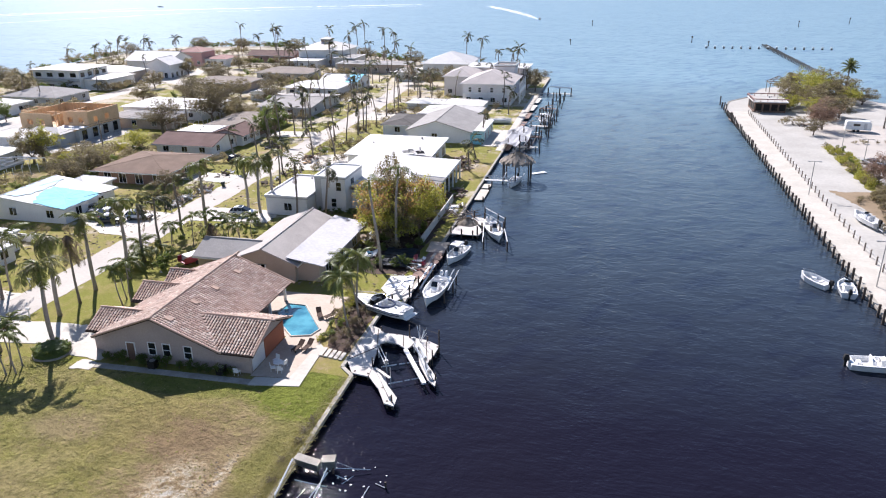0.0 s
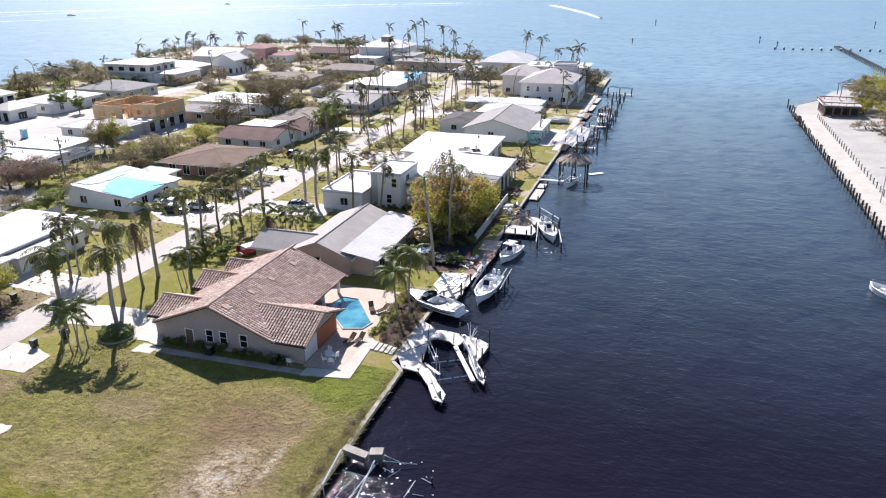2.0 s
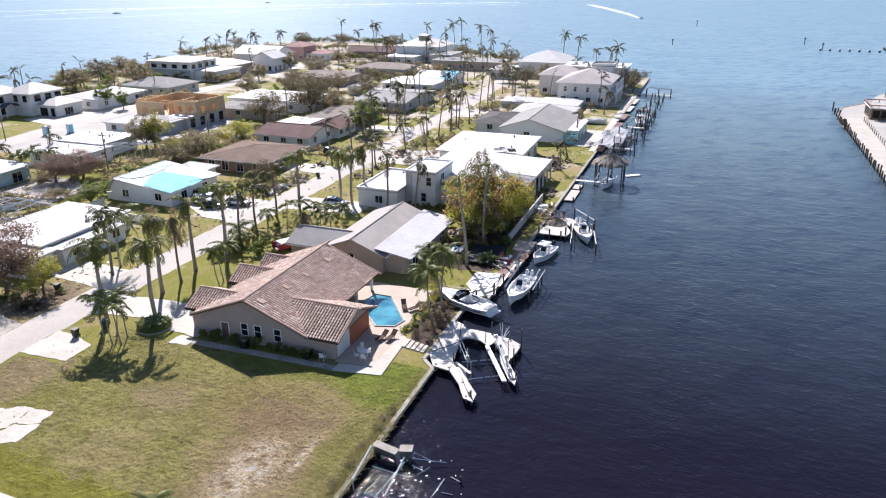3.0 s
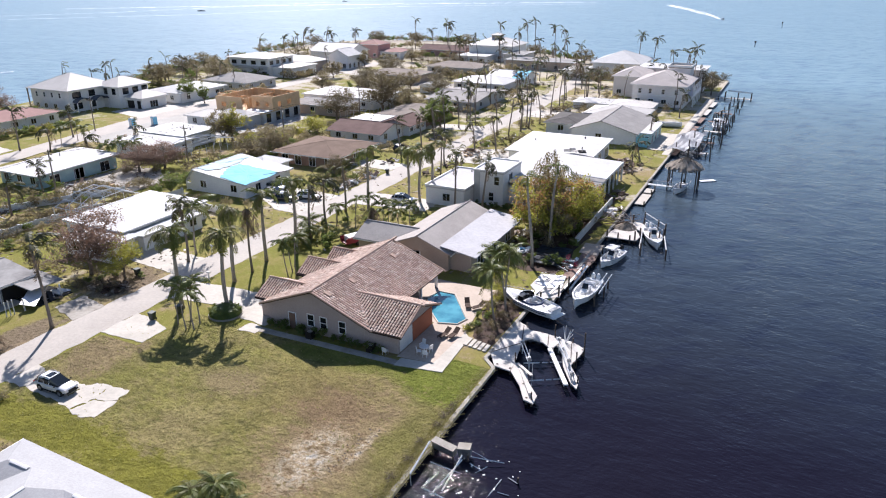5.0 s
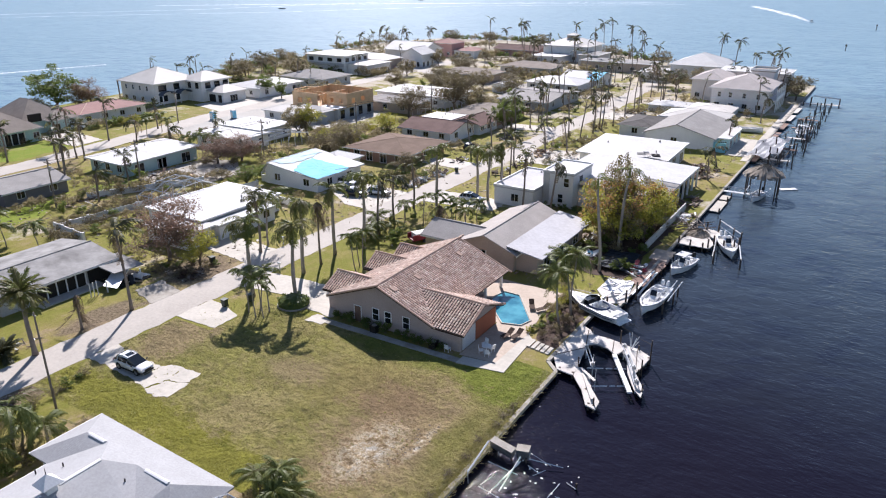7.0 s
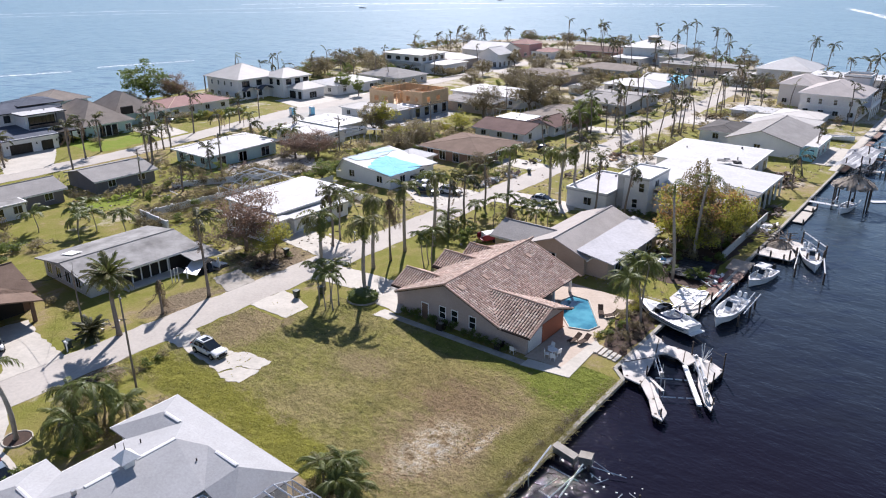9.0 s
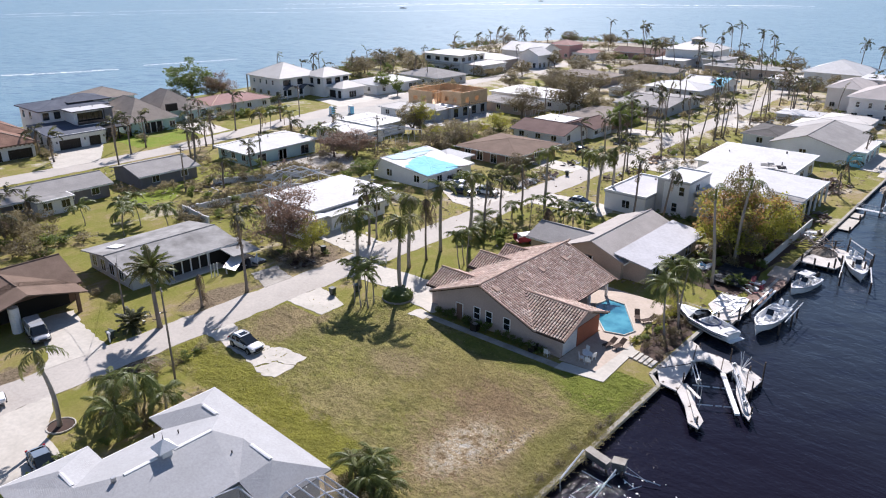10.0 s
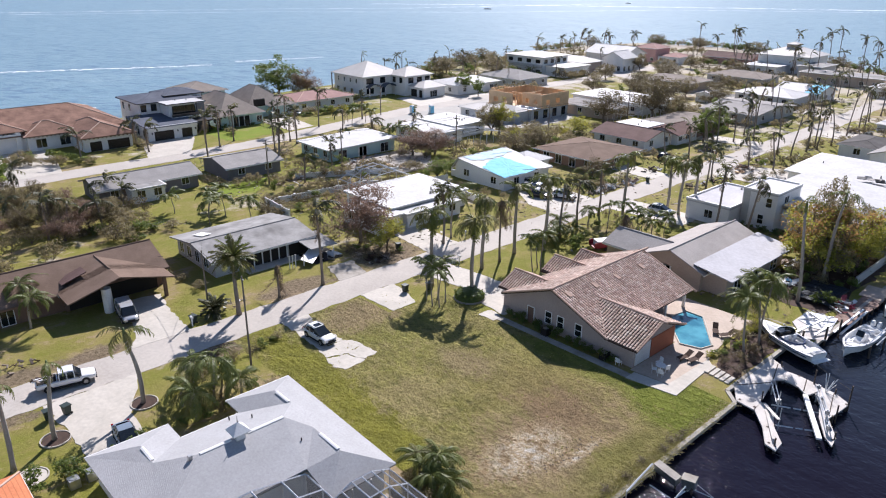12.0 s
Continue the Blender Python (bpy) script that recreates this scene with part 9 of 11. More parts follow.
boat(-26.4, 77.7, 159, 8.6, 3.3, "cruiser", "white cabin cruiser washed up across the seawall", -0.1)
boat(-20.9, 83.9, -93, 8.2, 2.8, "open", "white open centre-console boat with outboards raised on a lift", -0.2)
boat(-21.0, 98.4, -101, 6.8, 2.4, "console", "white centre-console boat afloat beside the seawall", -0.75)
boat(-17.0, 109.3, -69, 8.0, 2.6, "open", "white boat hanging crooked at a broken dock", -0.45)
boat(-17.9, 140.2, -96, 6.4, 2.1, "skiff", "dark-hulled skiff with white deck under the thatched hut", -0.7)
boat(-18.4, 205.0, 100, 7.0, 2.5, "console", "white boat on a lift near the point", -0.4)
boat(-17.4, 212.0, 95, 6.4, 2.4, "skiff", "white skiff among the pilings", -0.6)
boat(29.6, 99.3, 126, 4.6, 2.3, "skiff", "white motorboat moored beside the quay")
boat(33.0, 97.2, 84, 4.8, 2.3, "open", "grey-white open boat moored beside the quay")
boat(31.2, 76.3, 3, 7.2, 2.5, "open", "long white open boat moored near the quay")
boat(43.5, 126.0, 107, 6.6, 2.3, "open", "white boat on a trailer on the quay", 0.3)
boat(-52.0, 202.0, 10, 6.4, 2.3, "cruiser", "white boat on a trailer beside a house", 0.4)
boat(-30.0, 199.0, 10, 6.6, 2.4, "skiff", "white boat stranded on the lawn", 0.2)
boat(-67.7, 680.8, -70, 7.0, 2.5, "console", "small white motorboat running across the bay")
boat(-600.0, 897.0, 200, 8.0, 2.8, "cruiser", "small motorboat far across the bay")
boat(-604.0, 620.0, 200, 9.0, 3.0, "cruiser", "small motorboat far out on the bay")
boat(-222.0, 64.0, 150, 7.0, 2.5, "console", "white boat on a lift behind the modern house", -0.2)
boat(-238.0, 186.0, 100, 9.0, 3.0, "cruiser", "white boat at a bay dock")
part("trailer_frame", bm_tube([(43.3, 129.6, 0.5), (44.0, 124.5, 0.5), (44.6, 120.8, 0.5)], 0.12, 6), STEEL)
bpy.data.objects["trailer_frame"].name = "boat_trailer"
tagged(bpy.data.objects["boat_trailer"], "galvanised boat trailer standing on the quay", "boat trailer")


def wake(pts, w0, w1, label):
    bm = bmesh.new()
    pts = [Vector((x, y, -0.57)) for x, y in pts]
    n = 110
    for k in range(n):
        f = (k + random.uniform(-0.4, 0.4)) / n
        i = min(len(pts) - 2, int(max(0, f) * (len(pts) - 1)))
        p = pts[i].lerp(pts[i + 1], max(0, f) * (len(pts) - 1) - i)
        d = (pts[i + 1] - pts[i])
        s = d.length * (len(pts) - 1) / n * random.uniform(0.9, 2.2)
        w = w0 + (w1 - w0) * f
        u, v = d.normalized(), Vector((-d.y, d.x, 0)).normalized()
        c = p + v * random.uniform(-0.4, 0.4) * w
        q = [c - u * s * 0.6, c - v * w * random.uniform(0.2, 0.6), c + u * s * 0.6, c + v * w * random.uniform(0.2, 0.6)]
        bm.faces.new([bm.verts.new(a + Vector((0, 0, k * 0.0003))) for a in q])
    tagged(part("wake", bm, FOAM), label, "wake", "boat wakes", "stuff")


wake([(-68.5, 684), (-90, 760), (-158, 950)], 2.5, 12, "white foam wake behind a motorboat")
wake([(-269, 1000), (-485, 865), (-690, 706), (-800, 600)], 15, 13, "long white wake across the bay")
wake([(-240, 960), (-460, 790), (-560, 570), (-700, 400), (-800, 170)], 5, 4, "long white wake across the bay")
wake([(-840, 165), (-760, 420), (-680, 560), (-610, 880)], 6, 6, "long white wake across the bay")
wake([(-356, 50), (-349, 65), (-321, 132), (-317, 146)], 3.4, 2.6, "thin white wake on the bay")
wake([(-322, 160), (-310.7, 202)], 3.2, 2.4, "thin white wake on the bay")

# ---- docks ----


def pile(d, x, y, top, r=0.14, material=PILE, name="piling"):
    return part(name, bm_tube([(x, y, -4.5), (x + random.uniform(-0.06, 0.06), y, top)], [r, r * 0.92], 8), material, d)


def deck(d, poly, z, material=DECKW, name="deck"):
    return part(name, bm_prism(poly, z - 0.14, z), material, d)


# the U-shaped dock with a boat lift
D = thing("dock", (-22.0, 66.0, 0), "bleached timber dock with slanting fingers round a boat lift", "dock", "docks")
sh = lambda poly: [(x + 22.0, y - 66.0) for x, y in poly]  # noqa: E731
deck(D, sh([(-26.3, 64.6), (-24.7, 61.9), (-22.8, 61.6), (-22.9, 63.4), (-23.4, 65.9), (-23.7, 68.7), (-23.1, 69.3), (-24.0, 71.2), (-24.5, 72.0), (-26.4, 73.0)]), 0.16)
deck(D, sh([(-24.0, 71.2), (-23.1, 69.3), (-21.6, 69.0), (-20.6, 68.2), (-20.2, 68.4), (-19.7, 70.7), (-20.7, 71.0), (-22.5, 71.3)]), 0.165)
deck(D, sh([(-19.7, 70.7), (-19.9, 69.0), (-18.8, 67.3), (-17.3, 65.5), (-17.0, 67.7), (-16.9, 69.6), (-18.6, 70.6)]), 0.17)
deck(D, sh([(-22.9, 63.4), (-22.7, 61.6), (-20.9, 59.4), (-20.2, 60.3), (-21.4, 62.8)]), 0.17)
deck(D, sh([(-20.9, 59.4), (-19.6, 57.1), (-18.5, 56.8), (-18.6, 58.3), (-20.2, 60.3)]), 0.18)
deck(D, sh([(-18.8, 67.3), (-17.3, 65.5), (-15.6, 62.8), (-15.4, 61.2), (-16.4, 62.2), (-18.0, 65.0)]), 0.175)
for a_, b_ in (((-26.0, 64.6), (-23.4, 68.4)), ((-25.0, 72.0), (-23.2, 65.9)), ((-21.6, 71.1), (-20.9, 68.6)), ((-18.6, 70.2), (-17.5, 66.2))):
    part("deck_gap", bm_tube([(a_[0] + 22, a_[1] - 66, 0.155), (b_[0] + 22, b_[1] - 66, 0.165)], 0.06, 4), PILE, D, "dark gap between warped deck sections")
for x, y in ((-26.2, 65.2), (-24.5, 62.3), (-23.0, 62.1), (-23.5, 68.4), (-24.4, 71.8), (-22.4, 71.2), (-20.7, 70.8), (-18.6, 70.4), (-17.1, 69.3), (-17.2, 66.2), (-15.7, 62.3), (-19.4, 57.5), (-18.8, 57.4), (-20.6, 59.8), (-21.6, 62.5)):
    pile(D, x + 22, y - 66, 0.2)
for x, y, t in ((-22.9, 63.6, 1.3), (-19.0, 57.6, 0.9), (-20.8, 71.0, 1.7), (-16.9, 69.4, 2.3), (-16.9, 66.4, 1.4), (-15.6, 62.4, 1.0), (-18.5, 70.5, 0.7), (-24.6, 72.0, 0.6)):
    pile(D, x + 22, y - 66, t, 0.085)
for p_, q_ in (((-22.6, 63.4, 0.2), (-20.0, 60.6, 0.9)), ((-21.9, 62.4, 0.25), (-19.2, 57.9, 0.5))):
    part("fallen_board", bm_box(0, -0.16, -0.03, (Vector(q_) - Vector(p_)).length, 0.16, 0.03, m=Matrix.Translation((p_[0] + 22, p_[1] - 66, p_[2])) @ (Vector(q_) - Vector(p_)).to_track_quat("X", "Z").to_matrix().to_4x4()), DECKW, D)
lift = thing("boat_lift", (-19.2, 64.0, -0.2), "white aluminium boat lift cradle in the dock slip", "boat lift", "boat lifts")
lx = lambda x, y, z: (x + 19.2, y - 64.0, z)  # noqa: E731
for (ax, ay), (bx, by) in (((-22.2, 64.3), (-18.4, 66.4)), ((-20.4, 61.2), (-17.2, 63.2))):
    for f0, f1 in ((0.0, 0.40), (0.46, 0.62), (0.67, 1.0)):
        part("carriage_beam", bm_tube([lx(ax + (bx - ax) * f0, ay + (by - ay) * f0, 0.0), lx(ax + (bx - ax) * f1, ay + (by - ay) * f1, 0.0)], 0.085, 4), ALUM, lift)
p, q = (-20.5, 68.0), (-16.6, 61.5)
part("bunk", bm_box(0, -0.24, 0, math.dist(p, q), 0.24, 0.2, m=Matrix.Translation(lx(*p, 0.25)) @ Matrix.Rotation(math.atan2(q[1] - p[1], q[0] - p[0]), 4, "Z")), WHITEPAINT, lift)
for (ax, ay), (bx, by), zt in (((-23.4, 67.0), (-21.3, 63.6), 1.0), ((-19.8, 69.0), (-17.2, 64.6), 1.3), ((-18.9, 67.6), (-16.3, 62.6), 1.0)):
    for off in (-0.16, 0.16):
        part("cable_beam", bm_tube([lx(ax + off, ay + off * 0.5, zt), lx(bx + off, by + off * 0.5, zt - 0.15)], 0.06, 4), ALUM, lift)
    for f in (0.05, 0.95):
        x_, y_ = ax + (bx - ax) * f, ay + (by - ay) * f
        part("winch_post", bm_tube([lx(x_, y_, -1.4), lx(x_, y_, zt + 0.35)], 0.075, 6), ALUM, lift)
        part("winch", bm_box(-0.16, -0.16, zt - 0.1, 0.16, 0.16, zt + 0.25, m=Matrix.Translation(lx(x_, y_, 0))), STEEL, lift)
for x_, y_ in ((-21.4, 63.8), (-20.1, 61.0)):
    part("guide_pole", bm_tube([lx(x_, y_, -1.2), lx(x_, y_, 2.2)], 0.035, 5), ALUM, lift)
for dx_, dy_, tz in ((0.0, 0.0, 2.6), (0.7, 0.5, 2.0), (0.9, -0.3, 1.8), (-0.5, 0.7, 2.1), (0.3, 0.9, 1.5)):
    part("bent_rail", bm_tube([lx(-19.3, 70.0, 0.3), lx(-19.3 + dx_ * 0.5, 70.0 + dy_ * 0.5, tz * 0.6), lx(-19.3 + dx_, 70.0 + dy_, tz)], 0.04, 5), ALUM, lift)
part("mooring_line", bm_tube([lx(-21.8, 74.0, 0.9), lx(-18.8, 72.0, 0.9), lx(-16.9, 69.4, 2.0)], 0.03, 4), RUBBER, lift)
st = thing("garden_steps", (-28.4, 65.6, 0), "broad concrete stepping slabs down to the dock", "steps")
for i in range(5):
    part("step", bm_box(-1.3 + i * 0.62, -0.9 + i * 0.05 - 0.25 * i * 0.6, -0.2, -0.85 + i * 0.62, 0.9 - 0.25 * i * 0.6, 0.16 - 0.01 * i), CONC, st)

# wrecked lift in the foreground water
W = thing("boat_lift", (-21.0, 45.0, -0.6), "wrecked aluminium boat lift half sunk beside the seawall", "boat lift", "boat lifts")
for p, q, r in (((-3.4, 1.2, 1.5), (-3.0, -3.2, 1.3), 0.085), ((0.0, 0.7, 1.5), (-0.2, -2.9, 0.3), 0.07), ((0.15, 0.4, 1.3), (-0.9, -3.6, 0.2), 0.07), ((-2.5, -0.5, 0.8), (0.3, -0.4, 0.5), 0.06), ((-1.8, -3.5, 0.6), (0.6, -3.6, 0.3), 0.06), ((-1.4, -1.0, 0.4), (-1.9, -3.0, 0.3), 0.05),
                ((-1.3, 3.2, 0.5), (2.0, 2.7, 0.05), 0.04), ((0.2, 1.9, 0.6), (3.1, 2.8, 0.25), 0.05), ((4.0, 1.4, 0.05), (5.0, 1.0, 0.1), 0.05), ((3.6, 0.9, 0.1), (3.3, -1.7, -0.05), 0.05), ((3.9, -0.7, 0.05), (4.9, -0.7, 0.1), 0.05), ((0.4, 1.4, 0.3), (1.6, 1.2, 0.1), 0.05), ((1.0, 0.6, -0.1), (2.0, 1.6, 0.35), 0.04), ((-2.6, 1.6, -0.3), (-2.6, 1.6, 1.2), 0.06), ((-3.0, -3.0, -0.5), (-3.0, -3.2, 1.3), 0.05)):
    part("bent_beam", bm_tube([p, q], r, 4), ALUM, W)
m_ = Matrix.Translation((-2.25, 1.75, 0.9)) @ pose(0, 0, 0, 6, 3, -9)
part("motor_housing", bm_box(-1.15, -0.34, -0.35, 1.15, 0.34, 0.3, m=m_), STEEL, W, "pale grey motor housing")
part("housing_lid", bm_box(-1.2, -0.38, 0.3, 1.2, 0.38, 0.38, m=m_), GREYCONC, W)
m_ = Matrix.Translation((-0.45, 2.25, 0.85)) @ pose(0, 0, 0, 4, -5, 12)
part("motor_box", bm_box(-0.55, -0.4, -0.5, 0.55, 0.4, 0.35, m=m_), STEEL, W, "grey motor box")
part("box_lid", bm_box(-0.6, -0.45, 0.35, 0.6, 0.45, 0.43, m=m_), GREYCONC, W)
for x, y in ((-3.2, 1.3), (-1.4, 1.6), (-0.1, 1.9), (4.9, 1.1)):
    part("post", bm_tube([(x, y, -3), (x + 0.1, y, 0.6)], 0.09, 6), PILE, W)
rnd = random.Random(44)
# small white flecks strewn at water level beside the lift
for _ in range(26):
    x, y = rnd.uniform(-0.5, 5.6), rnd.uniform(-2.5, 3.6)
    s_ = rnd.uniform(0.03, 0.07)
    part("float_fragment", bm_box(-s_ * 1.6, -s_, -0.05, s_ * 1.6, s_, 0.07, m=Matrix.Translation((x, y, 0.0)) @ Matrix.Rotation(rnd.uniform(0, 3), 4, "Z")), WHITEPAINT, W)

# white slab dock between the two large boats, and a dark walkway with debris
D = thing("dock", (-25.4, 84.0, 0), "storm-twisted white dock deck with railings", "dock", "docks")
deck(D, [(-2.9, -0.6), (-0.2, -4.0), (1.8, -2.4), (1.0, 1.4), (0.4, 4.0), (-2.8, 3.4)], 0.18)
part("cover", bm_prism([(-2.7, 0.4), (-0.4, -0.6), (1.2, 0.2), (0.6, 4.2), (-2.7, 3.6)], 0.2, 0.26), CANVAS, D, "torn grey-white dock cover")
for p, q in (((-1.4, -3.0, 0.2), (0.2, 1.0, 1.2)), ((0.4, -2.8, 0.3), (1.2, 0.6, 1.0)), ((1.6, 0.2, 0.2), (2.8, 5.2, 2.0)), ((2.2, 0.6, 0.0), (3.2, 5.4, 1.8)), ((-2.6, 0.6, 0.3), (0.4, 3.2, 0.7)), ((-2.4, 3.0, 0.4), (0.0, 0.6, 0.9))):
    part("fallen_beam", bm_box(0, -0.11, -0.08, (Vector(q) - Vector(p)).length, 0.11, 0.08, m=Matrix.Translation(p) @ (Vector(q) - Vector(p)).to_track_quat("X", "Z").to_matrix().to_4x4()), ALUM, D)
for k in range(6):
    part("screen_rib", bm_tube([(-2.6 + k * 0.55, 0.6, 0.3), (-2.4 + k * 0.55, 2.4, 0.9 + 0.2 * (k % 2)), (-2.6 + k * 0.6, 3.8, 0.4)], 0.035, 4), ALUM, D)
for x, y in ((-0.4, -3.6), (1.6, -2.4), (2.0, 0.8), (6.2, -1.8), (6.6, 1.6), (6.4, 4.6), (2.6, 4.8)):
    pile(D, x, y, random.uniform(0.9, 1.9), 0.13)
for sx in (6.0, 6.7):
    part("lift_rail", bm_tube([(sx, -2.0, 1.4), (sx + 0.1, 4.6, 1.6)], 0.07, 4), ALUM, D)
D = thing("dock", (-23.8, 96.0, 0), "dark brown timber walkway along the seawall", "dock", "docks")
deck(D, [(-1.6, -8.0), (0.4, -8.4), (1.0, 0.0), (0.8, 5.4), (-1.4, 5.2)], 0.14, DECKB)
deck(D, [(-2.0, 2.0), (0.9, 1.6), (0.8, 6.4), (-2.2, 6.2)], 0.2, PAVER, "landing")
for i in range(7):
    pile(D, 0.9, -7.6 + i * 2.1, 0.3, 0.12)

# broken dock with thatch debris
D = thing("dock", (-19.8, 108.0, 0), "bleached dock with crumpled thatch debris on it", "dock", "docks")
deck(D, [(-4.3, -1.5), (0.6, -1.3), (0.9, 1.0), (-0.6, 4.0), (-1.8, 7.7), (-3.9, 1.7)], 0.14)
deck(D, [(-1.8, 7.7), (-0.2, 7.4), (4.4, 2.5), (3.9, 0.8), (2.6, 1.2), (-0.6, 4.4)], 0.16)
for x, y in ((-4.0, -1.2), (-2.2, -1.3), (0.4, -1.0), (0.8, 1.0), (-1.6, 7.2), (4.2, 2.3), (3.8, 1.0), (6.0, -5.6), (2.2, -5.4), (2.4, 0.6), (-0.4, -1.2), (0.2, 7.2)):
    pile(D, x, y, random.uniform(0.8, 1.6), 0.14)
for zz in (1.1, 2.1):
    part("rail", bm_tube([(0.2, 7.3, zz), (3.0, 4.0, zz - 0.05), (4.4, 2.4, zz - 0.1)], 0.09, 5), ALUM, D)
for px_, py_ in ((0.2, 7.3), (3.0, 4.0), (4.4, 2.4)):
    part("rail_post", bm_tube([(px_, py_, -3.0), (px_, py_, 2.3)], 0.12, 6), PILE, D)
part("lift_beam", bm_tube([(0.4, 5.2, 0.2), (2.0, -5.2, 0.5)], 0.09, 4), ALUM, D)
part("lift_beam", bm_tube([(4.4, 2.0, 0.4), (6.0, -5.4, 0.7)], 0.09, 4), ALUM, D)


def thatch_cone(parent, x, y, z, r, ht, seed, name="thatch"):
    rnd = random.Random(seed)
    bm = bmesh.new()
    for layer in range(7):
        f = layer / 7
        n = 46
        for i in range(n):
            a = math.tau * i / n + rnd.uniform(-0.1, 0.1)
            r0, r1 = r * (1 - f ** 1.8) * rnd.uniform(0.94, 1.1), r * max(0.0, 0.86 - 0.86 * f ** 1.4)
            z0, z1 = z + ht * f - rnd.uniform(0.02, 0.32), z + ht * (f + 0.24)
            w = rnd.uniform(0.5, 0.9) * math.tau * r0 / n
            t = Vector((-math.sin(a), math.cos(a), 0))
            o0, o1 = Vector((math.cos(a) * r0 + x, math.sin(a) * r0 + y, z0)), Vector((math.cos(a) * r1 + x, math.sin(a) * r1 + y, z1))
            bm.faces.new([bm.verts.new(p) for p in (o0 - t * w, o0 + t * w * rnd.uniform(0.7, 1), o1 + t * w * 0.5, o1 - t * w * 0.5)])
    return part(name, bm, THATCH, parent)


T = thing("thatch_debris", (-22.0, 112.2, 0.15), "collapsed thatched roof lying on a dock", "debris")
thatch_cone(T, 0, 0, -0.1, 1.9, 0.9, 3)
for i in range(22):
    part("broken_pole", bm_tube([(random.uniform(-5, 1), random.uniform(-1, 5), 0.15), (random.uniform(-4, 2), random.uniform(0, 6), random.uniform(0.3, 1.0))], 0.07, 5), TIMBER, T)

# tiki hut
T = thing("tiki_hut", (-17.6, 142.6, 0), "thatched tiki hut on tall pilings over the water", "hut")
thatch_cone(T, 0, 0, 3.6, 3.5, 1.75, 5, "thatch_roof")
for x, y in ((-2.6, -2.6), (0, -2.9), (2.6, -2.6), (2.7, 0), (2.6, 2.6), (0, 2.8), (-2.6, 2.6), (-2.7, 0)):
    part("post", bm_tube([(x, y, -4.5), (x, y, 4.0)], 0.13, 7), PILE, T)
for a_, b_ in (((-2.8, -2.7), (2.8, -2.7)), ((-2.8, 2.7), (2.8, 2.7)), ((-2.7, -2.8), (-2.7, 2.8)), ((2.7, -2.8), (2.7, 2.8))):
    part("beam", bm_tube([(*a_, 3.75), (*b_, 3.75)], 0.11, 4), TIMBER, T)
part("lift_beam", bm_tube([(-2.6, -2.6, 0.4), (-2.6, 2.6, 0.5)], 0.09, 4), ALUM, T)
part("lift_beam", bm_tube([(1.2, -2.6, 0.3), (1.2, 2.6, 0.4)], 0.09, 4), ALUM, T)
raft = thing("floating_platform", (-13.8, 149.6, -0.75), "flat white swim platform afloat beside the hut", "floating platform", turn=38)
part("slab", bm_box(-1.7, -0.6, 0, 1.7, 0.6, 0.3), GEL, raft)
part("kerb", bm_box(-1.75, -0.65, 0.02, 1.75, -0.6, 0.24), NAVY, raft)
part("deck_pad", bm_box(-1.55, -0.48, 0.3, 1.55, 0.48, 0.325), CANVAS, raft)
D = thing("gangway", (-21.8, 140.0, 0), "white aluminium gangway from seawall to hut", "gangway")
part("gangway_deck", bm_box(-2.2, -0.5, 0.0, 2.6, 0.5, 0.1), ALUM, D)
for s in (-0.5, 0.5):
    part("gangway_rail", bm_tube([(-2.2, s, 0.9), (2.6, s, 0.9)], 0.05, 5), ALUM, D)
    for k in range(6):
        part("baluster", bm_tube([(-2.2 + k * 0.95, s, 0.05), (-2.2 + k * 0.95, s, 0.9)], 0.03, 4), ALUM, D)
for x0, y0, x1, y1 in ((-23.8, 127.0, -22.0, 134.0), (-23.8, 135.0, -22.2, 138.0)):
    D = thing("dock", ((x0 + x1) / 2, (y0 + y1) / 2, 0), "white floating dock section by the seawall", "dock", "docks")
    deck(D, [(x0 - (x0 + x1) / 2, y0 - (y0 + y1) / 2), (x1 - (x0 + x1) / 2, y0 - (y0 + y1) / 2), (x1 - (x0 + x1) / 2, y1 - (y0 + y1) / 2), (x0 - (x0 + x1) / 2, y1 - (y0 + y1) / 2)], -0.25, CONC)
    for s in (-1, 1):
        pile(D, (x1 - x0) / 2, s * (y1 - y0) / 2, 0.4)

# far docks, lifts and pilings towards the point
for cy, n, seed in ((172.0, 9, 1), (184.0, 12, 2), (198.0, 12, 3), (212.0, 12, 4), (226.0, 10, 5), (240.0, 8, 6)):
    rnd = random.Random(seed)
    D = thing("dock", (-20.0, cy, 0), "ruined timber dock with leaning pilings", "dock", "docks")
    deck(D, [(-4.0, -5.0), (-2.9, -5.0), (-2.6, 5.0), (-4.0, 5.0)], -0.02, rnd.choice((DECKB, DECKB, DECKW)))
    if rnd.random() < 0.7:
        deck(D, [(-1.4, -1.0), (3.6, -1.2), (3.6, 0.2), (-1.4, 0.4)], 0.0, rnd.choice((DECKW, DECKB)))
    for _ in range(n):
        x, y = rnd.uniform(-1, 5.4), rnd.uniform(-5.5, 5.5)
        part("piling", bm_tube([(x, y, -4.5), (x + rnd.uniform(-0.4, 0.4), y + rnd.uniform(-0.2, 0.2), rnd.uniform(0.6, 3.0))], 0.15, 6), PILE, D)
    for _ in range(4):
        a = Vector((rnd.uniform(-2, 3), rnd.uniform(-4, 4), rnd.uniform(0, 0.6)))
        part("fallen_beam", bm_tube([a, a + Vector((rnd.uniform(-3, 3), rnd.uniform(-3, 3), rnd.uniform(0.2, 1.6)))], 0.1, 4), rnd.choice((ALUM, TIMBER)), D)
D = thing("boat_cover", (-21.2, 177.0, 0), "crumpled white boat canopy hanging over the water", "canopy")
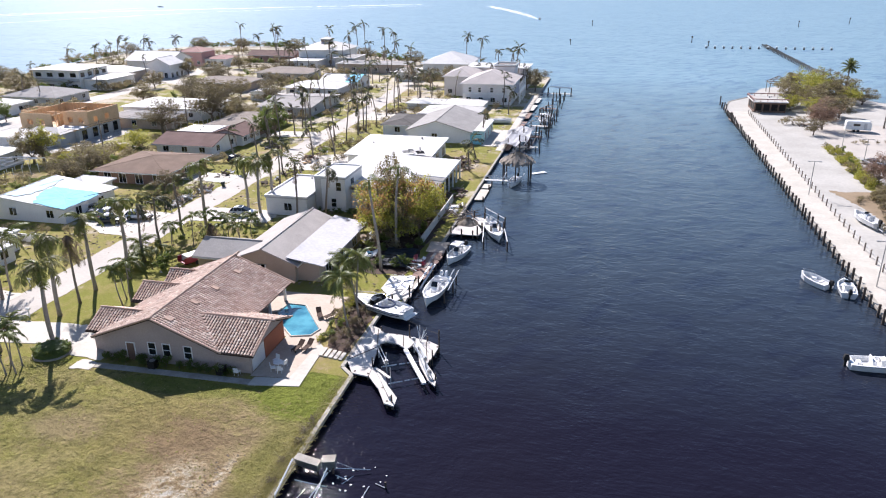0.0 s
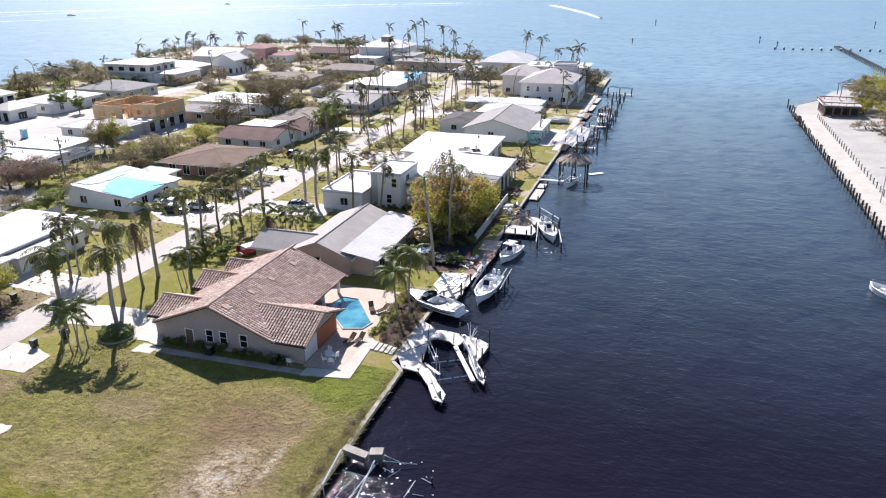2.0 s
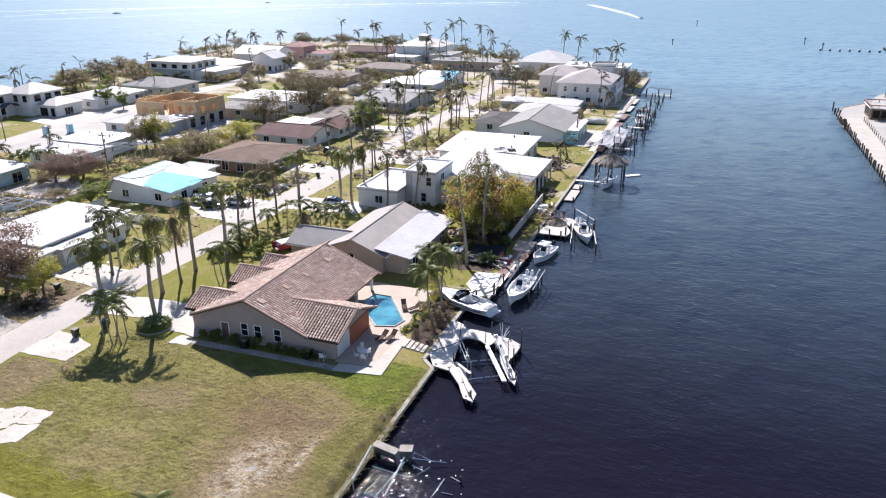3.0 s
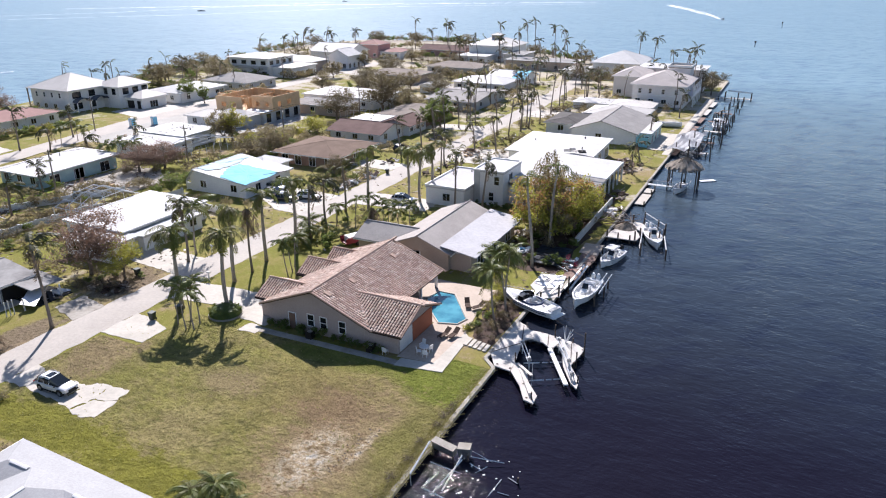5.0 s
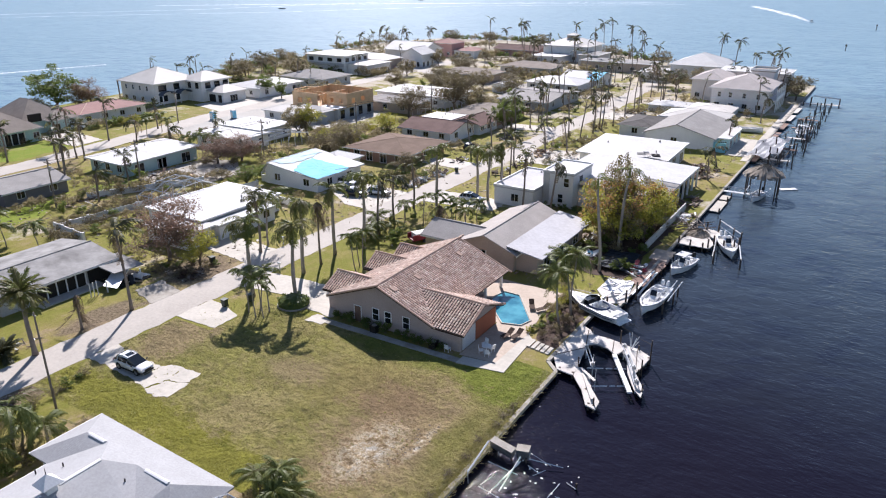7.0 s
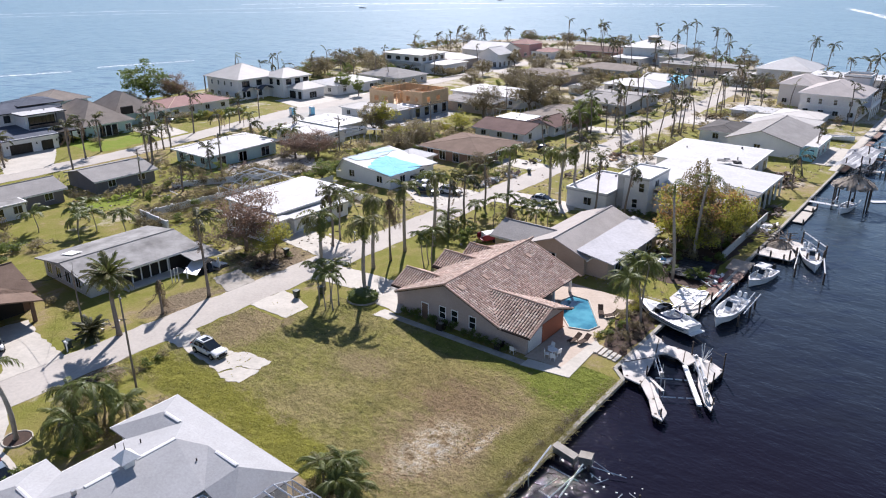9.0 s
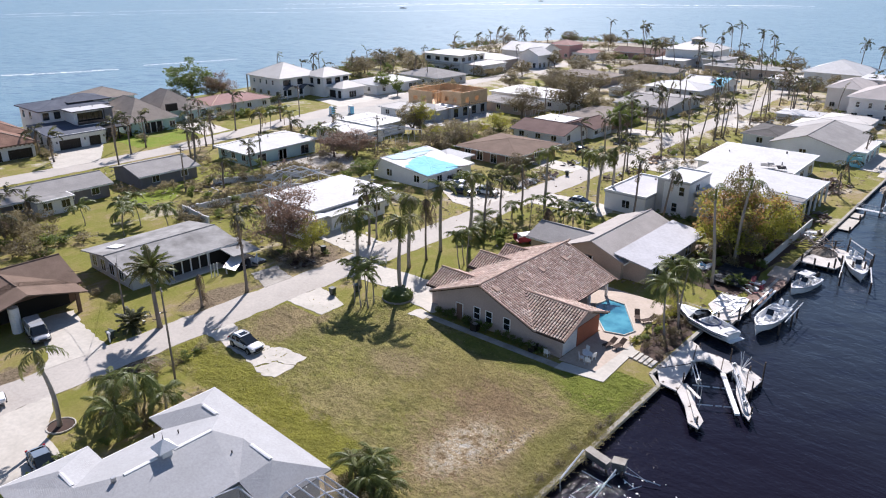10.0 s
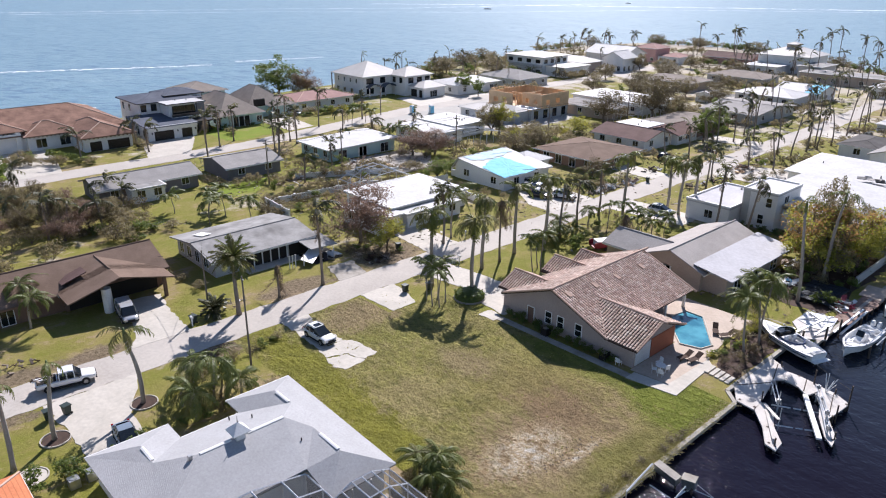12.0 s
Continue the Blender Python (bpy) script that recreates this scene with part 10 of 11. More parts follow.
bm = bmesh.new()
vs = [[bm.verts.new((i * 1.25 - 4.0, j * 2.6 - 10 + 0.5 * i, 0.9 + 0.6 * math.sin(i * 1.7 + j * 1.3) + 0.12 * i + random.uniform(-0.25, 0.25))) for i in range(6)] for j in range(9)]
for r0, r1 in zip(vs, vs[1:]):
    for k in range(5):
        bm.faces.new((r0[k], r0[k + 1], r1[k + 1], r1[k]))
bmesh.ops.solidify(bm, geom=bm.faces[:], thickness=0.04)
part("canvas", bm, CANVAS, D)
for x, y in ((-2.6, -4.6), (3.2, -4.6), (-2.6, 4.4), (3.2, 4.4)):
    part("post", bm_tube([(x, y, -4.5), (x, y, 1.8)], 0.12, 6), PILE, D)
D = thing("dock", (-19.0, 254.0, 0), "long timber dock with hoist frames off the point", "dock", "docks")
deck(D, [(-5.0, -1.0), (6.0, -0.6), (6.0, 1.0), (-5.0, 0.8)], 0.2, DECKW)
for i in range(6):
    for s in (-0.9, 0.9):
        pile(D, -4.4 + i * 2.0, s, 0.6 + 1.6 * (i % 2), 0.14)
part("hoist", bm_tube([(-2, -0.9, 2.6), (5.6, -0.9, 2.2)], 0.1, 4), ALUM, D)
part("hoist", bm_tube([(-2, 0.9, 2.6), (5.6, 0.9, 2.2)], 0.1, 4), ALUM, D)

# the quay's pilings and rail posts
Q = thing("mooring_posts", (35.0, 100.0, 0), "row of timber mooring pilings along the quay", "pilings")
for i in range(66):
    y = 62 + i * 2.55 + random.uniform(-0.3, 0.3)
    part("piling", bm_tube([(-0.35, y - 100, -4.5), (-0.35 + random.uniform(-0.12, 0.12), y - 100, random.uniform(1.0, 1.8))], 0.17, 6), PILE, Q)
F = thing("railing", (39.4, 100.0, 0), "timber post and cable railing along the quay walk", "railing")
for i in range(58):
    y = 64 + i * 2.85
    x = (y - 100) * 0.0085
    part("post", bm_tube([(x, y - 100, 0), (x, y - 100, 1.35)], 0.12, 6), TIMBER, F)
for zz in (0.6, 1.1):
    part("cable", bm_tube([(-0.3, -36, zz), (1.1, 129, zz)], 0.02, 4), STEEL, F)
for y, x in ((142.1, 38.3), (98.3, 37.0), (76.0, 37.2), (178.9, 53.4), (164.5, 53.9)):
    S = thing("street_lamp", (x, y, 0), "slim grey lamp post with two arms on the quay", "lamp post", "quay lamps")
    part("pole", bm_tube([(0, 0, 0), (0, 0, 6.6)], [0.09, 0.06], 8), STEEL, S)
    part("arm", bm_tube([(-0.9, 0, 6.55), (0.9, 0, 6.55)], 0.05, 5), STEEL, S)
    for s in (-1, 1):
        part("lamp_head", bm_box(s * 0.95 - 0.25, -0.13, 6.45, s * 0.95 + 0.25, 0.13, 6.6), STEEL, S)

# long pier with mooring piles on the bay
P_ = thing("pier", (83.4, 392.0, 0), "storm-stripped timber pier running out to the bay", "pier")
for i in range(36):
    y = -60 + i * 3.35
    for s in (-1.2, 1.2):
        part("piling", bm_tube([(s, y, -4.5), (s, y, random.uniform(0.3, 0.8))], 0.2, 6), PILE, P_)
    part("cap_beam", bm_box(-1.5, y - 0.15, 0.3, 1.5, y + 0.15, 0.6), TIMBER, P_)
for i in range(15):
    x = -33 + i * 4.6
    part("piling", bm_tube([(x, 42.0, -4.5), (x, 42.0, 0.2)], 0.5, 7), PILE, P_)
    part("piling_cap", bm_tube([(x, 42.0, 0.2), (x, 42.0, 0.9)], [0.75, 0.65], 8), WHITEPAINT, P_)
for x, y, ht in ((-25.6, 444.1, 3.4), (-18.2, 601.5, 4.5), (45.5, 467.2, 4.0), (134.6, 606.7, 5.0), (181.7, 650.9, 5.0), (52.0, 440.0, 3.6)):
    M_ = thing("channel_marker", (x, y, -0.6), "lone timber channel marker post in the bay", "marker", "channel markers")
    part("post", bm_tube([(0, 0, -4), (0, 0, ht)], 0.22, 6), PILE, M_)
    part("board", bm_box(-0.5, -0.3, ht - 0.9, 0.5, -0.22, ht - 0.1), TIMBER, M_)

# quay buildings
h, o = home(46.0, 236.0, "low deck bar with red rail and dark open front")
block(h, o, 42.6, 230.5, 51.5, 241.0, 3.0, shape="flat", wall=BROWNWALL, roof=SAND, over=0.5)
# open front's shade painted as near-black sheets on the solid walls
for bx in (43.0, 45.2, 47.4, 49.6):
    part("open_bay", bm_box(bx - o[0], 230.44 - o[1], 0.6, bx + 1.7 - o[0], 230.5 - o[1], 2.5), SHADE, h, "dark sheet for a serving bay's shade")
for by in (231.2, 234.4, 237.6):
    part("open_bay", bm_box(42.54 - o[0], by - o[1], 0.6, 42.6 - o[0], by + 2.4 - o[1], 2.5), SHADE, h, "dark sheet for a serving bay's shade")
for a in ((42.1, 230.0, 52.0, 230.2), (42.1, 241.3, 52.0, 241.5), (42.1, 230.2, 42.3, 241.3)):
    part("deck_rail", bm_box(a[0] - o[0], a[1] - o[1], 3.9, a[2] - o[0], a[3] - o[1], 4.15), PINKROOF, h, "faded red timber deck rail")
    for k in range(6):
        px, py = a[0] + (a[2] - a[0]) * k / 5, a[1] + (a[3] - a[1]) * k / 5
        part("rail_post", bm_box(px - 0.08 - o[0], py - 0.08 - o[1], 3.2, px + 0.08 - o[0], py + 0.08 - o[1], 4.1), PINKROOF, h)
T = thing("gazebo", (56.6, 271.0, 0), "bare timber gazebo frame behind the quay bar", "gazebo")
for x, y in ((-3, -3), (3, -3), (3, 3), (-3, 3)):
    part("post", bm_tube([(x, y, 0), (x, y, 3.6)], 0.14, 6), TIMBER, T)
    part("rafter", bm_tube([(x * 1.15, y * 1.15, 3.4), (0, 0, 5.8)], 0.12, 5), TIMBER, T)
for s_ in (0.35, 0.7):
    part("batten_ring", bm_tube([(x * s_ * 1.15, y * s_ * 1.15, 5.8 - 2.4 * s_) for x, y in ((-3, -3), (3, -3), (3, 3), (-3, 3), (-3, -3))], 0.08, 4), TIMBER, T)
part("eave_beam", bm_tube([(x, y, 3.5) for x, y in ((-3, -3), (3, -3), (3, 3), (-3, 3), (-3, -3))], 0.12, 4), TIMBER, T)
R = thing("travel_trailer", (64.4, 206.4, 0), "white travel trailer parked on the sandy lot", "trailer", turn=-4)
bm = bmesh.new()
loft(bm, [[(x, -1.2, 0.6), (x, 1.2, 0.6), (x, 1.2, z - 0.15), (x, 1.0, z), (x, -1.0, z), (x, -1.2, z - 0.15)] for x, z in ((-3.0, 2.6), (-2.8, 2.85), (2.6, 2.85), (3.0, 2.2))])
part("body", bm, GEL, R)
part("window", bm_box(-1.3, -1.23, 1.6, 0.3, -1.2, 2.2), GLASS, R)
part("door", bm_box(1.2, -1.23, 0.7, 1.9, -1.2, 2.3), GREYGEL, R)
for s in (-1.0, 0.0):
    part("wheel", bm_tube([(s, -1.2, 0.35), (s, -0.9, 0.35)], 0.35, 10), RUBBER, R)
W_ = thing("broken_landing", (36.0, 228.0, 0), "storm-broken timber landing at the quay corner", "dock")
for k in range(14):
    pile(W_, -1.2 - 0.5 * (k % 2) + 0.045 * k, -14.0 + k * 2.4, random.uniform(0.6, 2.4), 0.2)
for k in range(4):
    part("plank", bm_box(-1.8, -12.0 + k * 1.6, -0.3 - 0.06 * k, -0.3, -10.9 + k * 1.6, -0.2 - 0.06 * k), TIMBER, W_)
structure("verge", bm_prism(rough([(50.2, 148), (51.0, 186), (55.0, 188), (54.6, 166), (53.4, 146)], 0.4), -0.2, 0.02), GRASS, "ragged green verge beside the quay road", "verge")
structure("verge", bm_prism(rough([(42.8, 146.0), (45.6, 145.2), (52.0, 146.5), (60.0, 134.0), (58.0, 116.0), (49.0, 116.0), (46.8, 128.0), (45.4, 136.6)], 0.4), -0.2, 0.024), DIRT, "trampled brown verge strewn with branches", "verge")
slab("asphalt_lot", [(52, 176), (100, 172), (100, 214), (56, 216)], "sand-strewn grey parking lot", ROAD, 0.03)

# ---- small things ----


def bin_(x, y, turn=0.0):
    b = thing("wheelie_bin", (x, y, 0.03), "dark green wheeled rubbish bin at the roadside", "bin", "wheelie bins", turn)
    bm = bmesh.new()
    loft(bm, [[(-k, -k, z), (k, -k, z), (k, k, z), (-k, k, z)] for k, z in ((0.26, 0.08), (0.34, 1.0))])
    part("body", bm, BINMAT, b)
    part("lid", bm_box(-0.38, -0.4, 1.0, 0.38, 0.38, 1.08), BINMAT, b)
    for s in (-0.25, 0.25):
        part("wheel", bm_tube([(s - 0.04, 0.3, 0.12), (s + 0.04, 0.3, 0.12)], 0.12, 8), RUBBER, b)


for x, y in ((-66.6, 53.8), (-65.0, 56.6), (-76.6, 29.0), (-74.8, 124.4), (-66.8, 10.3), (-66.6, 11.9), (-79.2, 62.8)):
    bin_(x, y, random.uniform(-20, 20))


def mailbox(x, y):
    b = thing("mailbox", (x, y, 0), "small mailbox on a post beside the street", "mailbox", "mailboxes")
    part("post", bm_box(-0.06, -0.06, 0, 0.06, 0.06, 1.05), WHITEPAINT, b)
    part("box", bm_tube([(-0.28, 0, 1.18), (0.28, 0, 1.18)], 0.14, 8), WHITEPAINT, b)


for x, y in ((-69.0, 66.0), (-76.0, 74.0), (-76.0, 28.6), (-76.0, 108.0), (-69.0, 103.0)):
    mailbox(x, y)


def utility_pole(x, y, ht, label="weathered timber utility pole beside the street"):
    u = thing("utility_pole", (x, y, 0), label, "utility pole", "utility poles")
    part("pole", bm_tube([(0, 0, 0), (0.05, 0, ht)], [0.16, 0.11], 8), TIMBER, u)
    part("crossarm", bm_box(-1.1, -0.06, ht - 0.9, 1.1, 0.06, ht - 0.75), TIMBER, u)
    for s in (-1.0, -0.4, 0.4, 1.0):
        part("insulator", bm_tube([(s, 0, ht - 0.75), (s, 0, ht - 0.55)], 0.05, 6), STEEL, u)
    part("transformer", bm_tube([(0.3, 0, ht - 2.2), (0.3, 0, ht - 1.4)], 0.22, 10), STEEL, u)


def slim_pole(x, y, ht):
    u = thing("utility_pole", (x, y, 0), "slim dark service pole beside the street", "utility pole", "utility poles")
    part("pole", bm_tube([(0, 0, -0.2), (-0.05, 0, ht)], [0.13, 0.08], 8), DARKTRUNK, u)
    part("bracket", bm_box(-0.25, -0.05, ht - 0.4, 0.25, 0.05, ht - 0.3), STEEL, u)


slim_pole(-63.1, 29.4, 10.5)
slim_pole(-79.4, 32.2, 7.8)
W_ = thing("overhead_wires", (-71.0, 31.0, 0), "thin dark service wires across the street", "wires")
for (ax, ay, az), (bx, by, bz) in (((-63.1, 29.4, 10.2), (-79.4, 32.2, 7.6)), ((-79.4, 32.2, 7.5), (-90.6, 37.0, 4.4)), ((-79.4, 32.2, 7.4), (-90.4, 30.6, 4.2))):
    part("wire", bm_tube([(ax + 71, ay - 31, az), ((ax + bx) / 2 + 71, (ay + by) / 2 - 31, (az + bz) / 2 - 0.5), (bx + 71, by - 31, bz)], 0.022, 4), RUBBER, W_)
POLES = [(-124.0, 66.0), (-124.0, 83.6), (-118.5, 112.0), (-114.0, 140.0), (-112.0, 172.0)]
for x, y in POLES + [(-166.1, 72.3), (-164.8, 92.0), (-168.0, 128.0)]:
    utility_pole(x, y, 9.0)
W_ = thing("overhead_wires", (-120.0, 90.0, 0), "thin dark overhead wires between the poles", "wires")
for (ax, ay), (bx, by) in zip(POLES, POLES[1:]):
    for s in (-1.0, 1.0):
        part("wire", bm_tube([(ax + s + 120, ay - 90, 8.4), ((ax + bx) / 2 + s + 120, (ay + by) / 2 - 90, 7.8), (bx + s + 120, by - 90, 8.4)], 0.025, 4), RUBBER, W_)

# pool furniture


def lounger(x, y, turn, label="dark poolside lounger with slung seat"):
    g = thing("sun_lounger", (x, y, 0.08), label, "sun lounger", "terrace furniture", turn)
    part("seat", bm_box(-0.9, -0.32, 0.3, 0.4, 0.32, 0.36), MULCH, g)
    part("backrest", bm_box(0, -0.32, 0, 0.8, 0.32, 0.06, m=pose(0.4, 0, 0.33, 0, -35, 0)), MULCH, g)
    for px in (-0.8, 0.3):
        for s in (-0.28, 0.28):
            part("leg", bm_tube([(px, s, 0), (px, s, 0.3)], 0.03, 5), DARKMETAL, g)


for x, y, a in ((-32.5, 65.5, 75), (-31.5, 65.9, 80), (-33.3, 73.9, 120), (-31.9, 73.9, 60)):
    lounger(x, y, a)


def chair(x, y, turn, material=WHITEPAINT, label="white plastic terrace chair"):
    g = thing("chair", (x, y, 0.08), label, "chair", "terrace furniture", turn)
    part("seat", bm_box(-0.27, -0.27, 0.4, 0.27, 0.27, 0.47), material, g)
    part("backrest", bm_box(-0.27, -0.27, 0, -0.21, 0.27, 0.55, m=pose(0, 0, 0.45, 0, -8, 0)), material, g)
    for px in (-0.23, 0.23):
        for s in (-0.23, 0.23):
            part("leg", bm_tube([(px, s, 0), (px, s, 0.4)], 0.03, 5), material, g)


for x, y, a in ((-33.2, 60.6, 30), (-32.4, 61.6, 160), (-33.6, 62.2, 250), (-32.3, 60.4, 100), (-36.6, 59.0, 90)):
    chair(x, y, a)
tb = thing("table", (-32.9, 61.3, 0.08), "small white round terrace table", "table", "terrace furniture")
part("tabletop", bm_tube([(0, 0, 0.68), (0, 0, 0.74)], 0.55, 14), WHITEPAINT, tb)
part("pedestal", bm_tube([(0, 0, 0), (0, 0, 0.68)], 0.05, 6), WHITEPAINT, tb)
for x, y in ((-38.4, 58.9), (-46.4, 58.5), (-55.2, 9.2), (-55.3, 10.6)):
    ac = thing("air_conditioner", (x, y, 0.05), "dark boxy air conditioner unit beside the wall" if y > 20 else "pale grey air conditioner unit beside the wall", "air conditioner", "garden units")
    part("cabinet", bm_box(-0.42, -0.42, 0, 0.42, 0.42, 0.85), DARKMETAL if y > 20 else STEEL, ac)
    part("fan_grille", bm_tube([(0, 0, 0.85), (0, 0, 0.89)], 0.34, 14), STEEL, ac)

# tree rings in the foreground gardens
for x, y, bed in ((-63.6, 18.1, MULCH), (-63.1, 9.9, MULCH), (-58.8, 6.9, CONC)):
    r_ = thing("tree_ring", (x, y, 0), "mulched tree ring with pale kerb stones" if bed is MULCH else "round bed of white gravel with pale kerb stones", "tree ring", "tree rings")
    part("mulch", bm_tube([(0, 0, -0.1), (0, 0, 0.07)], 1.15, 18), bed, r_)
    for k in range(18):
        a = math.tau * k / 18
        part("kerb_stone", bm_box(-0.2, -0.05, -0.05, 0.2, 0.05, 0.14, m=Matrix.Translation((1.25 * math.cos(a), 1.25 * math.sin(a), 0)) @ Matrix.Rotation(a + 1.57, 4, "Z")), CONC, r_)
pl = thing("planter", (-59.6, 58.9, 0), "round clipped hedge planter round a palm", "planter")
part("kerb", bm_tube([(0, 0, -0.1), (0, 0, 0.2)], 2.1, 22), GREYCONC, pl)
part("soil", bm_tube([(0, 0, 0.1), (0, 0, 0.22)], 1.95, 22), MULCH, pl)
bm = bmesh.new()
bmesh.ops.create_icosphere(bm, subdivisions=4, radius=1.0)
for v in bm.verts:
    v.co = Vector((v.co.x * 1.95, v.co.y * 1.95, 0.25 + max(-0.1, v.co.z) * 1.05)) * (1 + 0.08 * noise.noise(v.co * 5))
part("hedge", bm, LEAF, pl, "clipped dark hedge")

# storm debris piles at the kerbs


def debris(x, y, rx, ry, ht, n, label, seed, mats=None, size=1.0):
    rnd = random.Random(seed)
    g = thing("debris_pile", (x, y, 0), label, "debris pile", "storm debris")
    mats = mats or (RUBBLE, TIMBER, WHITEPAINT, LUMBER, BROWNWALL)
    for k in range(n):
        a, f = rnd.uniform(0, math.tau), rnd.random() ** 0.6
        px, py = math.cos(a) * rx * f, math.sin(a) * ry * f
        s = rnd.uniform(0.15, 0.55) * size
        m = Matrix.Translation((px, py, ht * (1 - f) * rnd.random() + 0.12)) @ Euler((rnd.uniform(-0.6, 0.6), rnd.uniform(-0.6, 0.6), rnd.uniform(0, 6))).to_matrix().to_4x4()
        if k % 3:
            bm = bm_box(-s * 1.6, -s * 0.6, -s * 0.25, s * 1.6, s * 0.6, s * 0.25, m=m)
        else:
            bm = bm_box(-s * 3.0, -0.05, -0.05, s * 3.0, 0.05, 0.05, m=m)
        part("plank" if k % 3 == 0 else "fragment", bm, rnd.choice(mats), g)


debris(-77.4, 113.4, 1.3, 4.4, 1.0, 60, "heaped pale household debris at the roadside", 1, (WHITEPAINT, GREYCONC, RUBBLE, CANVAS))
debris(-76.8, 121.0, 1.2, 2.4, 0.9, 30, "heaped household debris at the roadside", 2)
debris(-78.2, 58.2, 2.2, 1.5, 0.8, 26, "pile of cut branches and planks beside the street", 3, (TIMBER, BARK, MULCH))
debris(-66.6, 147.8, 2.6, 4.0, 1.2, 36, "heaped storm debris beside the street", 4)
debris(-27.6, 128.0, 1.8, 5.0, 1.0, 40, "brown debris heap on the seawall lawn", 5, (RUBBLE, TIMBER, BROWNWALL, MULCH))
debris(-31.0, 151.0, 3.4, 5.4, 2.2, 110, "tall brown debris heap on the lawn", 6, (RUBBLE, TIMBER, BROWNWALL, MULCH))
debris(-26.0, 92.6, 1.4, 3.4, 0.8, 34, "splintered boards heaped along the seawall", 7, (TIMBER, WHITEPAINT, REDPAINT))
debris(-25.6, 119.0, 1.6, 4.0, 0.9, 34, "splintered dock timbers along the seawall", 8, (TIMBER, WHITEPAINT, RUBBLE))
debris(-68.4, 27.4, 0.8, 2.0, 0.5, 18, "dry palm debris on the verge", 9, (TIMBER, MULCH, RUBBLE), 0.45)
debris(-119.0, 92.0, 3.5, 2.5, 0.8, 26, "scattered planks and sheets behind a wall", 10)
debris(-127.0, 90.0, 3.0, 4.0, 0.7, 26, "scattered boards beside a white house", 11)
debris(-152.0, 126.0, 5.0, 6.0, 0.6, 30, "building materials scattered on pale sand", 12)
debris(-64.0, 210.0, 3.0, 4.0, 1.2, 30, "heaped storm debris near the point", 13)
debris(-35.2, 101.6, 2.6, 1.2, 0.9, 24, "broken furniture behind the beige house", 14, (WHITEPAINT, RUBBLE, TIMBER))
debris(-33.6, 94.6, 1.8, 1.5, 0.8, 18, "broken furniture and sheets on the lawn", 15, (WHITEPAINT, RUBBLE, TARP))
debris(-84.0, 52.6, 1.6, 2.2, 0.6, 16, "collapsed carport pieces beside the grey house", 16, (WHITEPAINT, TIMBER, DARKMETAL))
debris(44.0, 232.0, 1.6, 4.0, 0.8, 20, "loose timbers on the quay", 17, (TIMBER, RUBBLE))
debris(52.0, 212.0, 3.0, 2.0, 0.7, 18, "loose timbers and branches on the sand", 18, (TIMBER, RUBBLE, BARK))
for k_, (x, y, rx, ry, ht) in enumerate(((-66.4, 128.0, 2.0, 4.5, 0.9), (-65.6, 137.0, 2.4, 3.0, 1.1), (-66.8, 158.0, 2.0, 5.0, 0.9), (-62.4, 166.0, 3.0, 2.4, 1.2), (-79.4, 133.0, 1.6, 3.0, 0.8), (-80.6, 160.0, 1.8, 4.0, 0.7), (-84.0, 206.0, 2.0, 5.0, 0.9), (-60.0, 216.0, 4.0, 4.0, 1.0), (-92.0, 230.0, 4.0, 3.0, 0.9), (-122.0, 70.0, 2.0, 5.0, 0.6), (-108.0, 87.0, 3.0, 2.0, 0.7), (-124.0, 104.0, 4.0, 3.0, 0.7), (-105.0, 45.0, 2.0, 4.0, 0.6), (-79.5, 9.0, 1.4, 4.0, 0.5), (-79.0, -1.0, 1.2, 3.0, 0.5), (-78.4, 33.0, 1.2, 3.4, 0.3))):
    debris(x, y, rx, ry, ht, 22, "storm-wrecked boards and branches on the ground", 40 + k_, (TIMBER, RUBBLE, BARK, MULCH, TIMBER, WHITEPAINT), 0.45 if y < 50 else 0.8)
for x, y, tilt in ((-163.6, 136.6, 4), (-160.0, 141.0, -8)):
    cn = thing("portable_toilet", (x, y, 0.02), "blue and white portable toilet on the building plot", "portable toilet", "site toilets", tilt)
    part("cabin", bm_box(-0.6, -0.6, 0.1, 0.6, 0.6, 2.2), TARP, cn)
    part("door", bm_box(-0.42, -0.64, 0.2, 0.42, -0.6, 2.0), WHITEPAINT, cn)
    bm = bmesh.new()
    loft(bm, [[(-0.66, -0.66, 2.2), (0.66, -0.66, 2.2), (0.66, 0.66, 2.2), (-0.66, 0.66, 2.2)], [(-0.4, -0.5, 2.45), (0.4, -0.5, 2.45), (0.4, 0.5, 2.45), (-0.4, 0.5, 2.45)]])
    part("roof", bm, WHITEPAINT, cn)
    part("base", bm_box(-0.66, -0.66, 0, 0.66, 0.66, 0.1), RUBBER, cn)
carp = thing("utility_trailer", (-58.6, 86.8, 0), "maroon utility trailer beside the palms", "trailer", turn=62)
part("bed", bm_box(-2.0, -1.0, 0.5, 2.0, 1.0, 0.65), ORANGE, carp)
for s in (-1.0, 0.96):
    part("side_board", bm_box(-2.0, s, 0.65, 2.0, s + 0.05, 1.4), ORANGE, carp)
part("load", bm_box(-1.4, -0.8, 0.65, 1.2, 0.8, 1.5), WHITEPAINT, carp, "white covered load")
for s in (-1.12, 1.02):
    part("wheel", bm_tube([(0, s, 0.32), (0, s + 0.1, 0.32)], 0.32, 10), RUBBER, carp)
